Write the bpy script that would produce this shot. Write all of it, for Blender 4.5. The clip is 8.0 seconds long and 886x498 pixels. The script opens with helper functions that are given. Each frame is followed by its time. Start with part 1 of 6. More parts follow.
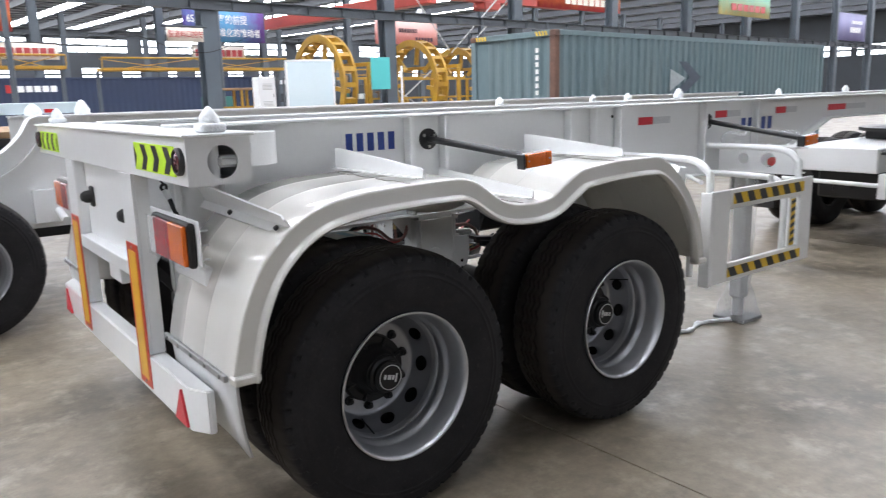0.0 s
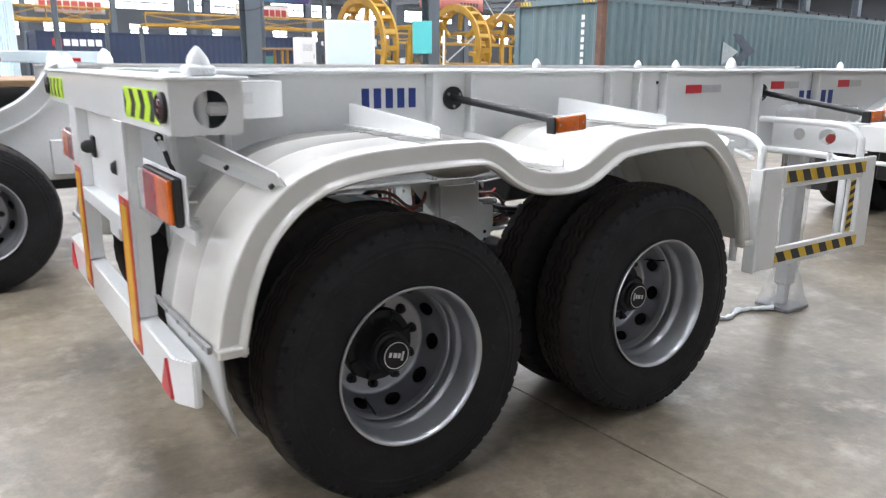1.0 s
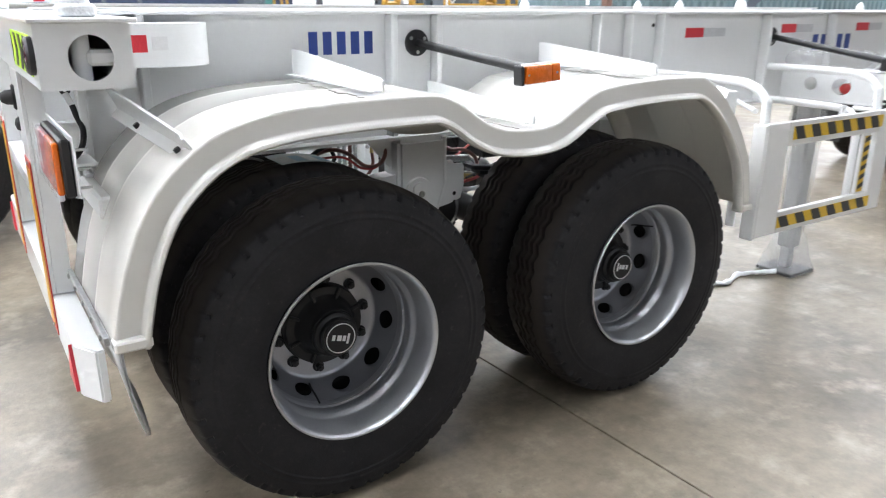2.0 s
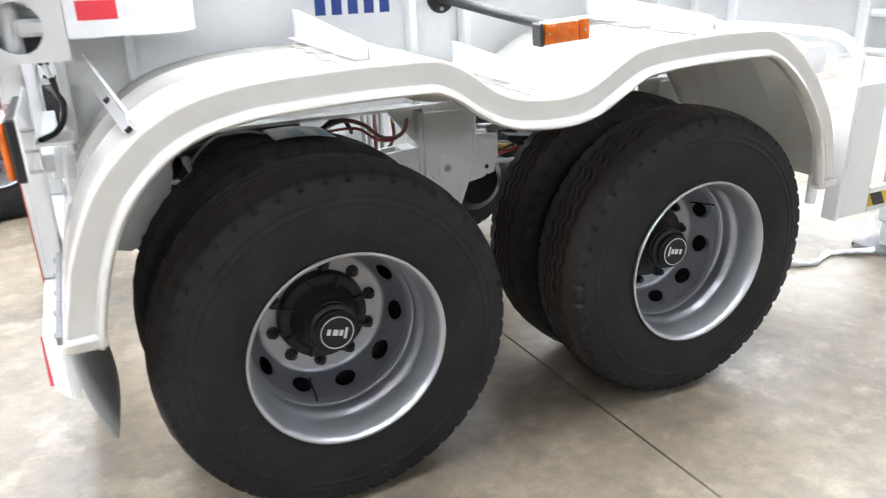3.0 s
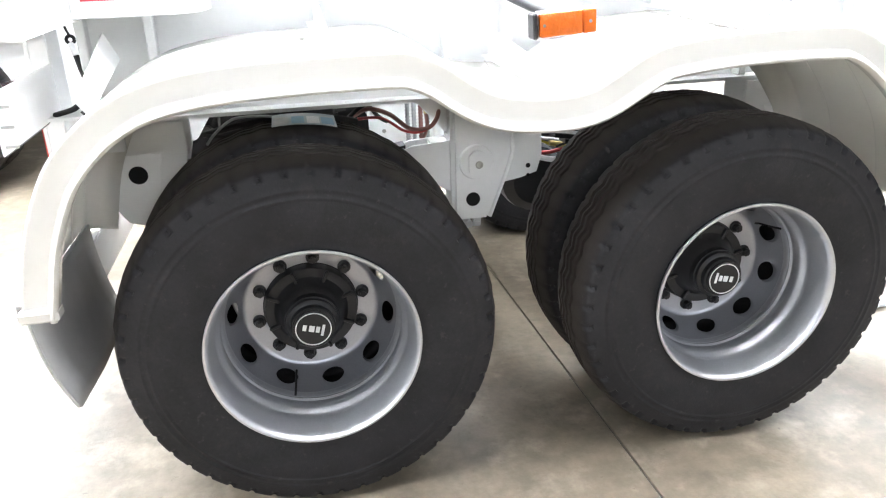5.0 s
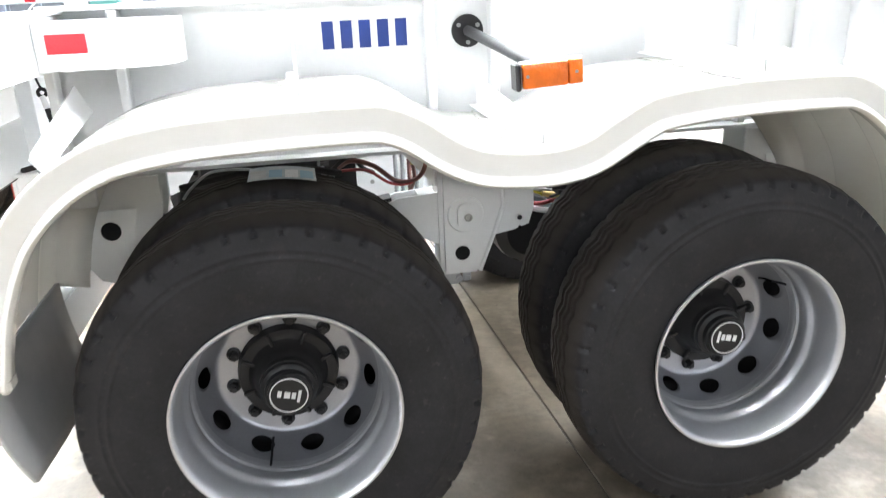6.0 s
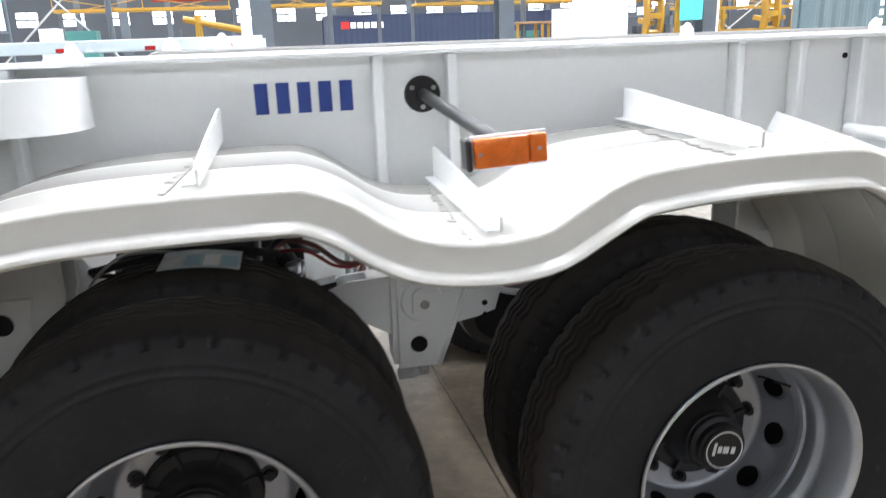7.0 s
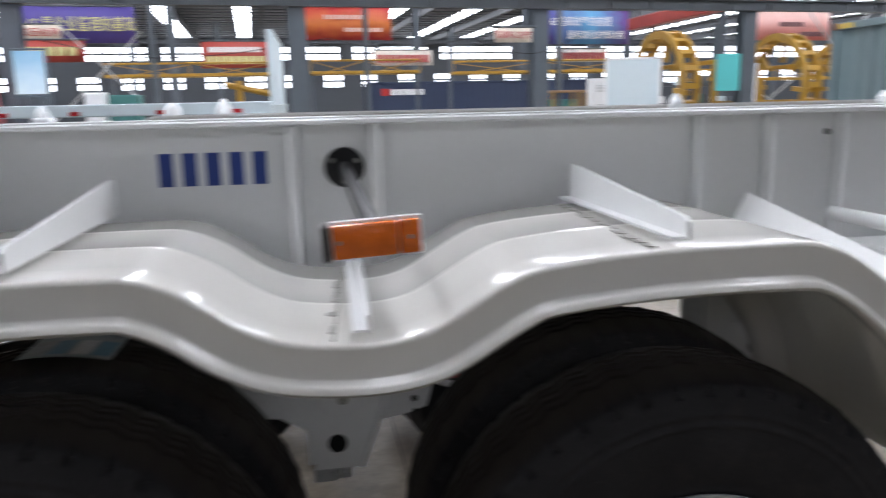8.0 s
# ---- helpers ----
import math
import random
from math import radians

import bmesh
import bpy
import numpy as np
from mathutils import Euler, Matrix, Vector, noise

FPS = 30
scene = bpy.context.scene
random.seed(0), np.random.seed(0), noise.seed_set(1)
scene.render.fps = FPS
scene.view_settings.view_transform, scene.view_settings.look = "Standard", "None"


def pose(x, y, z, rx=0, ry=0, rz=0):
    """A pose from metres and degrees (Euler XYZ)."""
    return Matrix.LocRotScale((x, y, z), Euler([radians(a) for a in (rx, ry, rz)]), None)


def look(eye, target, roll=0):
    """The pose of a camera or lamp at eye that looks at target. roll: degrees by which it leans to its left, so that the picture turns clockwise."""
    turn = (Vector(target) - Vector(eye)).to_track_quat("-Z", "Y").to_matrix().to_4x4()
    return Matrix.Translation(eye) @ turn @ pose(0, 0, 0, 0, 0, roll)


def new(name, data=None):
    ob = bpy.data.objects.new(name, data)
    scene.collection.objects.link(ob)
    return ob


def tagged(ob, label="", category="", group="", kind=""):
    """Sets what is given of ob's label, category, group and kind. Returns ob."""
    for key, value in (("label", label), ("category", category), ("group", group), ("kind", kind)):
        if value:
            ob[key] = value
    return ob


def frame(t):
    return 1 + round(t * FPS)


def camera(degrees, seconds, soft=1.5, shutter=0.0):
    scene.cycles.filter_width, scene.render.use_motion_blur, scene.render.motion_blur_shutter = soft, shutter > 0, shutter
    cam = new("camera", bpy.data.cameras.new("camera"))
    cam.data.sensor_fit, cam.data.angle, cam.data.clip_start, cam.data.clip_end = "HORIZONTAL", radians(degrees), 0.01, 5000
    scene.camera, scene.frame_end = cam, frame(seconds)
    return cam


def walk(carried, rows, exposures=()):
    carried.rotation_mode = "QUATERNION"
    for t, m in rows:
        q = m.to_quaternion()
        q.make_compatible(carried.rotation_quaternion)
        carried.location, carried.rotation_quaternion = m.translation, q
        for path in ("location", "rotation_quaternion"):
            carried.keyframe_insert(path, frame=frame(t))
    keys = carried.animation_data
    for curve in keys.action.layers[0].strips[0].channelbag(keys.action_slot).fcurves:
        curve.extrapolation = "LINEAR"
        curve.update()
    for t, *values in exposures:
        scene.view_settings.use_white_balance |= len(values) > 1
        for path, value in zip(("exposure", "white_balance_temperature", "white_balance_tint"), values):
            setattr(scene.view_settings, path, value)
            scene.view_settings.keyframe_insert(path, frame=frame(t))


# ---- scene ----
cam = camera(61.6, 8.0, soft=1.15, shutter=0.5)
PATH = [
    (0, (-1.527, 0.007, 1.644), (-0.349, 1.571, 1.239), -1.6),
    (0.5, (-1.442, 0.04, 1.626), (-0.355, 1.668, 1.215), -1.4),
    (1, (-1.305, 0.176, 1.586), (-0.218, 1.783, 1.102), 0.3),
    (1.5, (-1.145, 0.294, 1.587), (-0.034, 1.862, 1.032), 1.6),
    (1.7, (-1.073, 0.325, 1.583), (0.035, 1.882, 0.995), 0.9),
    (2.8, (-0.626, 0.442, 1.579), (0.189, 2.128, 0.875), -1.0),
    (3, (-0.56, 0.48, 1.571), (0.24, 2.161, 0.84), -1.7),
    (3.5, (-0.366, 0.587, 1.548), (0.388, 2.278, 0.792), 2.1),
    (4, (-0.175, 0.591, 1.55), (0.402, 2.344, 0.779), 0.1),
    (4.2, (-0.113, 0.562, 1.561), (0.36, 2.342, 0.781), -0.0),
    (5.3, (0.042, 0.452, 1.566), (0.383, 2.279, 0.827), -2.3),
    (5.5, (0.066, 0.465, 1.57), (0.411, 2.301, 0.858), -2.9),
    (6, (0.103, 0.571, 1.568), (0.447, 2.426, 0.905), -2.3),
    (6.5, (0.157, 0.743, 1.564), (0.528, 2.62, 0.983), -1.5),
    (7, (0.267, 0.884, 1.579), (0.659, 2.769, 1.039), -2.0),
    (7.5, (0.459, 0.978, 1.587), (0.72, 2.917, 1.172), 0.1),
    (7.9, (0.589, 1.032, 1.581), (0.823, 2.974, 1.213), -1.0),
    (8, (0.622, 1.046, 1.579), (0.917, 2.988, 1.208), -1.3),
]

EXPOSURES = [(0.0, 0.08, 6350, 13), (1.0, 0.31, 6370, 12), (1.7, 0.57, 6370, 11), (2.8, 1.26, 6360, 11), (4.2, 1.92, 6370, 11), (5.5, 2.06, 6410, 11),
             (6.0, 1.88, 6420, 10), (6.5, 1.50, 6370, 11), (7.0, 0.80, 6360, 11), (7.5, 0.20, 6340, 12), (8.0, -0.39, 6320, 14)]
walk(cam, [(t, look(eye, target, roll)) for t, eye, target, roll in PATH], EXPOSURES)

# ---- world and light: a closed hall, lit through roof lights, windows and added unseen windows ----
world = bpy.data.worlds.new("sky")
scene.world = world
world.use_nodes = True
wn = world.node_tree
sky = wn.nodes.new("ShaderNodeTexSky")
sky.sky_type = "NISHITA"
sky.sun_disc = False
sky.sun_elevation, sky.sun_rotation = radians(50), radians(200)
wn.nodes["Background"].inputs["Strength"].default_value = 0.1
wn.links.new(sky.outputs["Color"], wn.nodes["Background"].inputs["Color"])

ROOF_LIGHT, WINDOW_LIGHT = 16.2, 5.4


# ---- materials ----
def mat(name, color, rough=0.5, metal=0.0, grain=0.0, grain_scale=40.0, stain=None, stain_scale=2.0, stain_amount=0.5,
        bump=0.0, bump_scale=200.0, rough_var=0.0, coat=0.0, vary=0.0, stretch=(1, 1, 1), spec=0.5, by_place=False, stain_edge=(0.42, 0.72), stain_detail=8.0, stain2=None, stain3=None):
    m = bpy.data.materials.new(name)
    m.use_nodes = True
    nt = m.node_tree
    N, L = nt.nodes, nt.links
    b = N["Principled BSDF"]
    b.inputs["Roughness"].default_value = rough
    b.inputs["Metallic"].default_value = metal
    b.inputs["Coat Weight"].default_value = coat
    b.inputs["Coat Roughness"].default_value = 0.08
    b.inputs["Specular IOR Level"].default_value = spec
    tc = N.new("ShaderNodeTexCoord")
    geo = N.new("ShaderNodeNewGeometry")
    mp = N.new("ShaderNodeMapping")
    mp.inputs["Scale"].default_value = stretch
    L.new(geo.outputs["Position"] if by_place else tc.outputs["Object"], mp.inputs["Vector"])

    def noise_tex(scale, detail=6.0, rgh=0.6):
        n = N.new("ShaderNodeTexNoise")
        n.inputs["Scale"].default_value = scale
        n.inputs["Detail"].default_value = detail
        n.inputs["Roughness"].default_value = rgh
        L.new(mp.outputs["Vector"], n.inputs["Vector"])
        return n

    def mix(fac, a, c, kind="MIX"):
        x = N.new("ShaderNodeMix")
        x.data_type, x.blend_type = "RGBA", kind
        for sock, v in ((x.inputs["Factor"], fac), (x.inputs["A"], a), (x.inputs["B"], c)):
            if isinstance(v, (int, float)):
                sock.default_value = v
            elif isinstance(v, tuple):
                sock.default_value = (*v, 1)
            else:
                L.new(v, sock)
        return x.outputs["Result"]

    col = tuple(color)
    out = None
    if stain is not None:
        n = noise_tex(stain_scale, stain_detail, 0.6)
        r = N.new("ShaderNodeValToRGB")
        r.color_ramp.elements[0].position, r.color_ramp.elements[1].position = stain_edge
        r.color_ramp.elements[1].color = (stain_amount,) * 3 + (1,)
        L.new(n.outputs["Fac"], r.inputs["Fac"])
        out = mix(r.outputs["Color"], col, tuple(stain))
    for layer in (stain2, stain3):
        if layer is None:
            continue
        tone, scale2, amount2, edge2 = layer
        n = noise_tex(scale2, 7.0, 0.65)
        r = N.new("ShaderNodeValToRGB")
        r.color_ramp.elements[0].position, r.color_ramp.elements[1].position = edge2
        r.color_ramp.elements[1].color = (amount2,) * 3 + (1,)
        L.new(n.outputs["Fac"], r.inputs["Fac"])
        out = mix(r.outputs["Color"], col if out is None else out, tuple(tone))
    if grain:
        n = noise_tex(grain_scale, 4.0, 0.7)
        g = N.new("ShaderNodeMapRange")
        g.inputs["From Min"].default_value, g.inputs["From Max"].default_value = 0.25, 0.75
        g.inputs["To Min"].default_value, g.inputs["To Max"].default_value = 1 - grain, 1 + grain
        L.new(n.outputs["Fac"], g.inputs["Value"])
        v = N.new("ShaderNodeVectorMath")
        v.operation = "SCALE"
        if out is None:
            v.inputs[0].default_value = col
        else:
            L.new(out, v.inputs[0])
        L.new(g.outputs["Result"], v.inputs["Scale"])
        out = v.outputs["Vector"]
    if vary:
        o = N.new("ShaderNodeObjectInfo")
        g = N.new("ShaderNodeMapRange")
        g.inputs["To Min"].default_value, g.inputs["To Max"].default_value = 1 - vary, 1 + vary
        L.new(o.outputs["Random"], g.inputs["Value"])
        v = N.new("ShaderNodeVectorMath")
        v.operation = "SCALE"
        if out is None:
            v.inputs[0].default_value = col
        else:
            L.new(out, v.inputs[0])
        L.new(g.outputs["Result"], v.inputs["Scale"])
        out = v.outputs["Vector"]
    if out is None:
        b.inputs["Base Color"].default_value = (*col, 1)
    else:
        L.new(out, b.inputs["Base Color"])
    if rough_var:
        n = noise_tex(stain_scale * 2 + 2, 2.0, 0.5)
        g = N.new("ShaderNodeMapRange")
        g.inputs["From Min"].default_value, g.inputs["From Max"].default_value = 0.1, 0.9
        g.inputs["To Min"].default_value, g.inputs["To Max"].default_value = max(rough - rough_var, 0.03), min(rough + rough_var, 1)
        L.new(n.outputs["Fac"], g.inputs["Value"])
        L.new(g.outputs["Result"], b.inputs["Roughness"])
    if bump:
        n = noise_tex(bump_scale, 3.0, 0.5)
        k = N.new("ShaderNodeBump")
        k.inputs["Strength"].default_value = bump
        k.inputs["Distance"].default_value = 0.01
        L.new(n.outputs["Fac"], k.inputs["Height"])
        L.new(k.outputs["Normal"], b.inputs["Normal"])
    return m


def let_through(m, color, amount):
    """Thin glass-fibre sheet lets a little light through."""
    nt = m.node_tree
    tl = nt.nodes.new("ShaderNodeBsdfTranslucent")
    tl.inputs["Color"].default_value = (*color, 1)
    mx = nt.nodes.new("ShaderNodeMixShader")
    mx.inputs[0].default_value = amount
    nt.links.new(nt.nodes["Principled BSDF"].outputs["BSDF"], mx.inputs[1])
    nt.links.new(tl.outputs["BSDF"], mx.inputs[2])
    nt.links.new(mx.outputs["Shader"], nt.nodes["Material Output"].inputs["Surface"])


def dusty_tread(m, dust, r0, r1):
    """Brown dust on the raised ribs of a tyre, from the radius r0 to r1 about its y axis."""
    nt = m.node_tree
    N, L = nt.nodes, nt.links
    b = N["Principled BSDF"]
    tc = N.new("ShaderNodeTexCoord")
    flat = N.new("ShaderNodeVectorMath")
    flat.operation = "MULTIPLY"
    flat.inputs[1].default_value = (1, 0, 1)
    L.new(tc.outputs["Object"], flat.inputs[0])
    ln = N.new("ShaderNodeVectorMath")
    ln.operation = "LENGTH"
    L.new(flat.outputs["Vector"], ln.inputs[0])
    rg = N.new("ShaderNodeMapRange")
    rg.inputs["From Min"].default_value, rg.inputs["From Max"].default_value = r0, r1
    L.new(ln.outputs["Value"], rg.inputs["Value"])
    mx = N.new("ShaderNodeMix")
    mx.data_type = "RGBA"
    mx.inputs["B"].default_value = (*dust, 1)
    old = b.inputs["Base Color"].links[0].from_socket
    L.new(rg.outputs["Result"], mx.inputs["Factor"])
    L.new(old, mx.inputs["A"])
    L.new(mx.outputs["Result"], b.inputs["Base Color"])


def glow(name, color, strength):
    m = bpy.data.materials.new(name)
    m.use_nodes = True
    nt = m.node_tree
    nt.nodes.clear()
    e = nt.nodes.new("ShaderNodeEmission")
    e.inputs["Color"].default_value = (*color, 1)
    e.inputs["Strength"].default_value = strength
    o = nt.nodes.new("ShaderNodeOutputMaterial")
    nt.links.new(e.outputs["Emission"], o.inputs["Surface"])
    return m


def film_mat(name, body):
    """Crumpled clear plastic film."""
    m = mat(name, (0.75, 0.77, 0.78), rough=0.18, bump=0.9, bump_scale=28.0, grain=0.06, grain_scale=18)
    b = m.node_tree.nodes["Principled BSDF"]
    b.inputs["Alpha"].default_value = body
    return m


def banner_mat(name, low, high, axis=2, mid=None):
    """Printed cloth whose colours run into one another from bottom to top."""
    m = mat(name, low, rough=0.6)
    nt = m.node_tree
    N, L = nt.nodes, nt.links
    tc = N.new("ShaderNodeTexCoord")
    sp = N.new("ShaderNodeSeparateXYZ")
    L.new(tc.outputs["Generated"], sp.inputs["Vector"])
    n = N.new("ShaderNodeTexNoise")
    n.inputs["Scale"].default_value = 3.5
    L.new(tc.outputs["Generated"], n.inputs["Vector"])
    ad = N.new("ShaderNodeMath")
    ad.operation = "MULTIPLY_ADD"
    ad.inputs[1].default_value = 0.5
    L.new(n.outputs["Fac"], ad.inputs[0])
    sb = N.new("ShaderNodeMath")
    sb.operation = "SUBTRACT"
    sb.inputs[1].default_value = 0.25
    L.new(sp.outputs[axis], sb.inputs[0])
    L.new(sb.outputs["Value"], ad.inputs[2])
    r = N.new("ShaderNodeValToRGB")
    r.color_ramp.elements[0].color = (*low, 1)
    r.color_ramp.elements[1].color = (*high, 1)
    if mid:
        e = r.color_ramp.elements.new(0.5)
        e.color = (*mid, 1)
    L.new(ad.outputs["Value"], r.inputs["Fac"])
    L.new(r.outputs["Color"], N["Principled BSDF"].inputs["Base Color"])
    return m


M = {}
M["white"] = mat("white_paint", (0.80, 0.81, 0.81), 0.32, stain=(0.71, 0.70, 0.67), stain_scale=1.7, stain_amount=0.4, stain_edge=(0.35, 0.85), stain_detail=2.0, grain=0.02, grain_scale=45, rough_var=0.03, bump=0.02, bump_scale=90, coat=0.45)
M["guard"] = mat("white_gelcoat", (0.785, 0.770, 0.728), 0.22, stain=(0.745, 0.715, 0.645), stain_scale=2.4, stain_amount=0.5, stain_edge=(0.35, 0.85), stain_detail=2.0, grain=0.012, grain_scale=50, rough_var=0.03, bump=0.012, bump_scale=9, coat=0.9)
let_through(M["guard"], (0.80, 0.79, 0.74), 0.18)
M["tyre"] = mat("tyre_rubber", (0.0180, 0.0176, 0.0190), 0.62, spec=0.18, stain=(0.031, 0.0302, 0.0326), stain_scale=5.0, stain_amount=0.7, stain2=((0.055, 0.05, 0.05), 45.0, 0.4, (0.62, 0.70)), stain3=((0.050, 0.045, 0.040), 9.0, 0.35, (0.58, 0.74)), grain=0.16, grain_scale=90, bump=0.10, bump_scale=220, rough_var=0.10)
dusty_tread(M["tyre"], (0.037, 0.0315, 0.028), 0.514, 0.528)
M["rim"] = mat("silver_wheel_paint", (0.53, 0.54, 0.56), 0.33, metal=0.78, grain=0.05, grain_scale=160, bump=0.03, bump_scale=150)
# Rim paint toned down: the deep-set disc carries its shade in the colour.
M["disc"] = mat("shaded_wheel_paint", (0.37, 0.375, 0.40), 0.36, metal=0.78, grain=0.06, grain_scale=160, bump=0.03, bump_scale=150)
M["black"] = mat("black_paint", (0.012, 0.012, 0.013), 0.32, grain=0.1, rough_var=0.1, bump=0.06, bump_scale=60)
M["hubblack"] = mat("black_hub_paint", (0.0100, 0.0100, 0.0110), 0.44, grain=0.15, stain=(0.017, 0.017, 0.018), stain_scale=12, rough_var=0.1, bump=0.06, bump_scale=90, spec=0.36)
M["plastic"] = mat("black_plastic", (0.014, 0.014, 0.015), 0.45, bump=0.1, bump_scale=120)
M["rubber"] = mat("black_rubber", (0.018, 0.018, 0.018), 0.7, grain=0.1)
M["hole"] = mat("dark_hole", (0.006, 0.006, 0.006), 0.9)
M["amber"] = mat("amber_lens", (0.78, 0.16, 0.010), 0.2, coat=0.6, bump=0.5, bump_scale=55, grain=0.12, grain_scale=30)
M["redlens"] = mat("red_lens", (0.40, 0.014, 0.018), 0.2, coat=0.6, bump=0.5, bump_scale=55, grain=0.12, grain_scale=30)
M["darkred"] = mat("dark_red_lens", (0.10, 0.012, 0.02), 0.15, coat=0.6)
M["clear"] = mat("clear_lens", (0.65, 0.66, 0.66), 0.15, coat=0.5, bump=0.3, bump_scale=60)
M["reflred"] = mat("red_reflective_tape", (0.62, 0.035, 0.05), 0.35, grain=0.08, grain_scale=120, bump=0.15, bump_scale=160)
M["reflwhite"] = mat("silver_reflective_tape", (0.74, 0.74, 0.74), 0.35, grain=0.06, grain_scale=120)
M["reflgrey"] = mat("grey_reflective_tape", (0.56, 0.57, 0.58), 0.32, grain=0.14, grain_scale=70, bump=0.2, bump_scale=120)
M["lime"] = mat("lime_reflective_sheet", (0.58, 0.86, 0.03), 0.4, grain=0.05, grain_scale=60)
M["tapeblack"] = mat("black_tape", (0.02, 0.022, 0.025), 0.4, grain=0.1)
M["tapeyellow"] = mat("yellow_tape", (0.72, 0.47, 0.03), 0.4, grain=0.08, grain_scale=50)
M["striporange"] = mat("amber_reflective_strip", (0.72, 0.40, 0.04), 0.35, grain=0.08, grain_scale=80)
M["stripred"] = mat("red_reflective_strip", (0.55, 0.05, 0.03), 0.35, grain=0.08, grain_scale=80)
M["blueink"] = mat("blue_lettering", (0.02, 0.05, 0.24), 0.4)
M["sticker"] = mat("white_sticker", (0.86, 0.87, 0.88), 0.3)
M["grey"] = mat("grey_primer", (0.50, 0.51, 0.51), 0.5, stain=(0.42, 0.42, 0.41), stain_scale=4, grain=0.03, bump=0.08, bump_scale=70)
# Wheel-side face of the pale flap; its shade is mixed into the grey.
M["flapback"] = mat("shaded_mudflap", (0.40, 0.405, 0.41), 0.5, grain=0.08, grain_scale=9, rough_var=0.08)
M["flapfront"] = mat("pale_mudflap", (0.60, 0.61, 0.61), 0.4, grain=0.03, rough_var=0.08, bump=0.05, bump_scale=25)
M["steel"] = mat("galvanised_strip", (0.42, 0.43, 0.44), 0.42, metal=0.7, grain=0.15, grain_scale=60, stain=(0.25, 0.23, 0.2), stain_scale=10)
M["bolt"] = mat("zinc_bolt", (0.40, 0.40, 0.38), 0.35, metal=0.9)
M["spring"] = mat("dark_spring_steel", (0.022, 0.022, 0.024), 0.45, grain=0.2, bump=0.1)
M["wirered"] = mat("red_wire", (0.42, 0.05, 0.05), 0.45)
M["wirebrown"] = mat("brown_hose", (0.23, 0.105, 0.09), 0.4)
M["wireyellow"] = mat("yellow_wire", (0.6, 0.5, 0.05), 0.4)
M["brass"] = mat("brass_fitting", (0.6, 0.48, 0.2), 0.3, metal=0.9)
M["film"] = film_mat("plastic_film", 0.27)
M["lampfilm"] = film_mat("thin_clear_film", 0.12)
M["filmwhite"] = mat("white_foam_wrap", (0.80, 0.82, 0.83), 0.45, bump=0.7, bump_scale=35)
M["sealant"] = mat("grey_brown_strip", (0.27, 0.26, 0.235), 0.6, grain=0.3, grain_scale=60)
M["label"] = mat("printed_tyre_label", (0.22, 0.29, 0.33), 0.3, grain=0.3, grain_scale=25, stain=(0.40, 0.41, 0.40), stain_scale=14, stain_amount=0.9)
M["inkblue"] = mat("pale_blue_print", (0.10, 0.26, 0.40), 0.35, grain=0.15, grain_scale=60)
M["concrete"] = mat("concrete", (0.204, 0.170, 0.125), 0.40, stain=(0.086, 0.070, 0.050), stain_scale=0.9, stain_amount=0.95, stain_edge=(0.42, 0.66), stain_detail=12.0, stain2=((0.33, 0.286, 0.222), 4.2, 0.7, (0.52, 0.70)), stain3=((0.055, 0.046, 0.036), 26.0, 0.6, (0.645, 0.72)), grain=0.28, grain_scale=11.0, bump=0.14, bump_scale=30, rough_var=0.1, vary=0.03, by_place=True)
M["joint"] = mat("joint_dirt", (0.10, 0.09, 0.075), 0.9, grain=0.2)
M["navy"] = mat("navy_container_paint", (0.018, 0.032, 0.075), 0.5, stain=(0.03, 0.04, 0.07), stain_scale=0.6, grain=0.08, grain_scale=6)
M["seagrey"] = mat("bluegrey_container_paint", (0.125, 0.185, 0.205), 0.55, stain=(0.16, 0.20, 0.205), stain_scale=0.9, grain=0.09, grain_scale=8, stretch=(1, 1, 0.35))
M["arrowdark"] = mat("faded_dark_print", (0.060, 0.078, 0.105), 0.6, grain=0.2, grain_scale=9)
M["arrowpale"] = mat("faded_pale_print", (0.36, 0.40, 0.42), 0.6, grain=0.2, grain_scale=9)
M["rust"] = mat("rusted_post", (0.16, 0.085, 0.06), 0.75, stain=(0.09, 0.05, 0.04), stain_scale=3.0, stain_amount=0.9, grain=0.2, grain_scale=20, bump=0.3, bump_scale=40)
M["column"] = mat("bluegrey_steel", (0.095, 0.115, 0.135), 0.5, stain=(0.06, 0.07, 0.08), stain_scale=1.2, grain=0.07)
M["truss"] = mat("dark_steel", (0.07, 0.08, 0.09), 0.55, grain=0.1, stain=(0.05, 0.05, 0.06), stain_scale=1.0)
# Truss steel darkened further: the rafters' shade is put into this colour.
M["shade_steel"] = mat("shaded_steel", (0.030, 0.035, 0.042), 0.6, grain=0.1, stain=(0.022, 0.024, 0.028), stain_scale=1.0)
M["roof"] = mat("roof_sheet", (0.105, 0.118, 0.132), 0.5, metal=0.2, grain=0.06, grain_scale=3, stain=(0.10, 0.11, 0.12), stain_scale=0.4)
M["wall"] = mat("wall_sheet", (0.050, 0.058, 0.068), 0.6, grain=0.06, grain_scale=3, stain=(0.036, 0.042, 0.050), stain_scale=0.3)
M["yellow"] = mat("yellow_machine_paint", (0.44, 0.245, 0.02), 0.45, stain=(0.26, 0.14, 0.03), stain_scale=2.0, stain_amount=0.7, grain=0.12, grain_scale=15)
M["cyan"] = mat("turquoise_board", (0.10, 0.52, 0.52), 0.5, grain=0.04)
M["board"] = mat("pale_blue_board", (0.66, 0.76, 0.80), 0.45, grain=0.02, grain_scale=3, stain=(0.56, 0.70, 0.76), stain_scale=0.7)
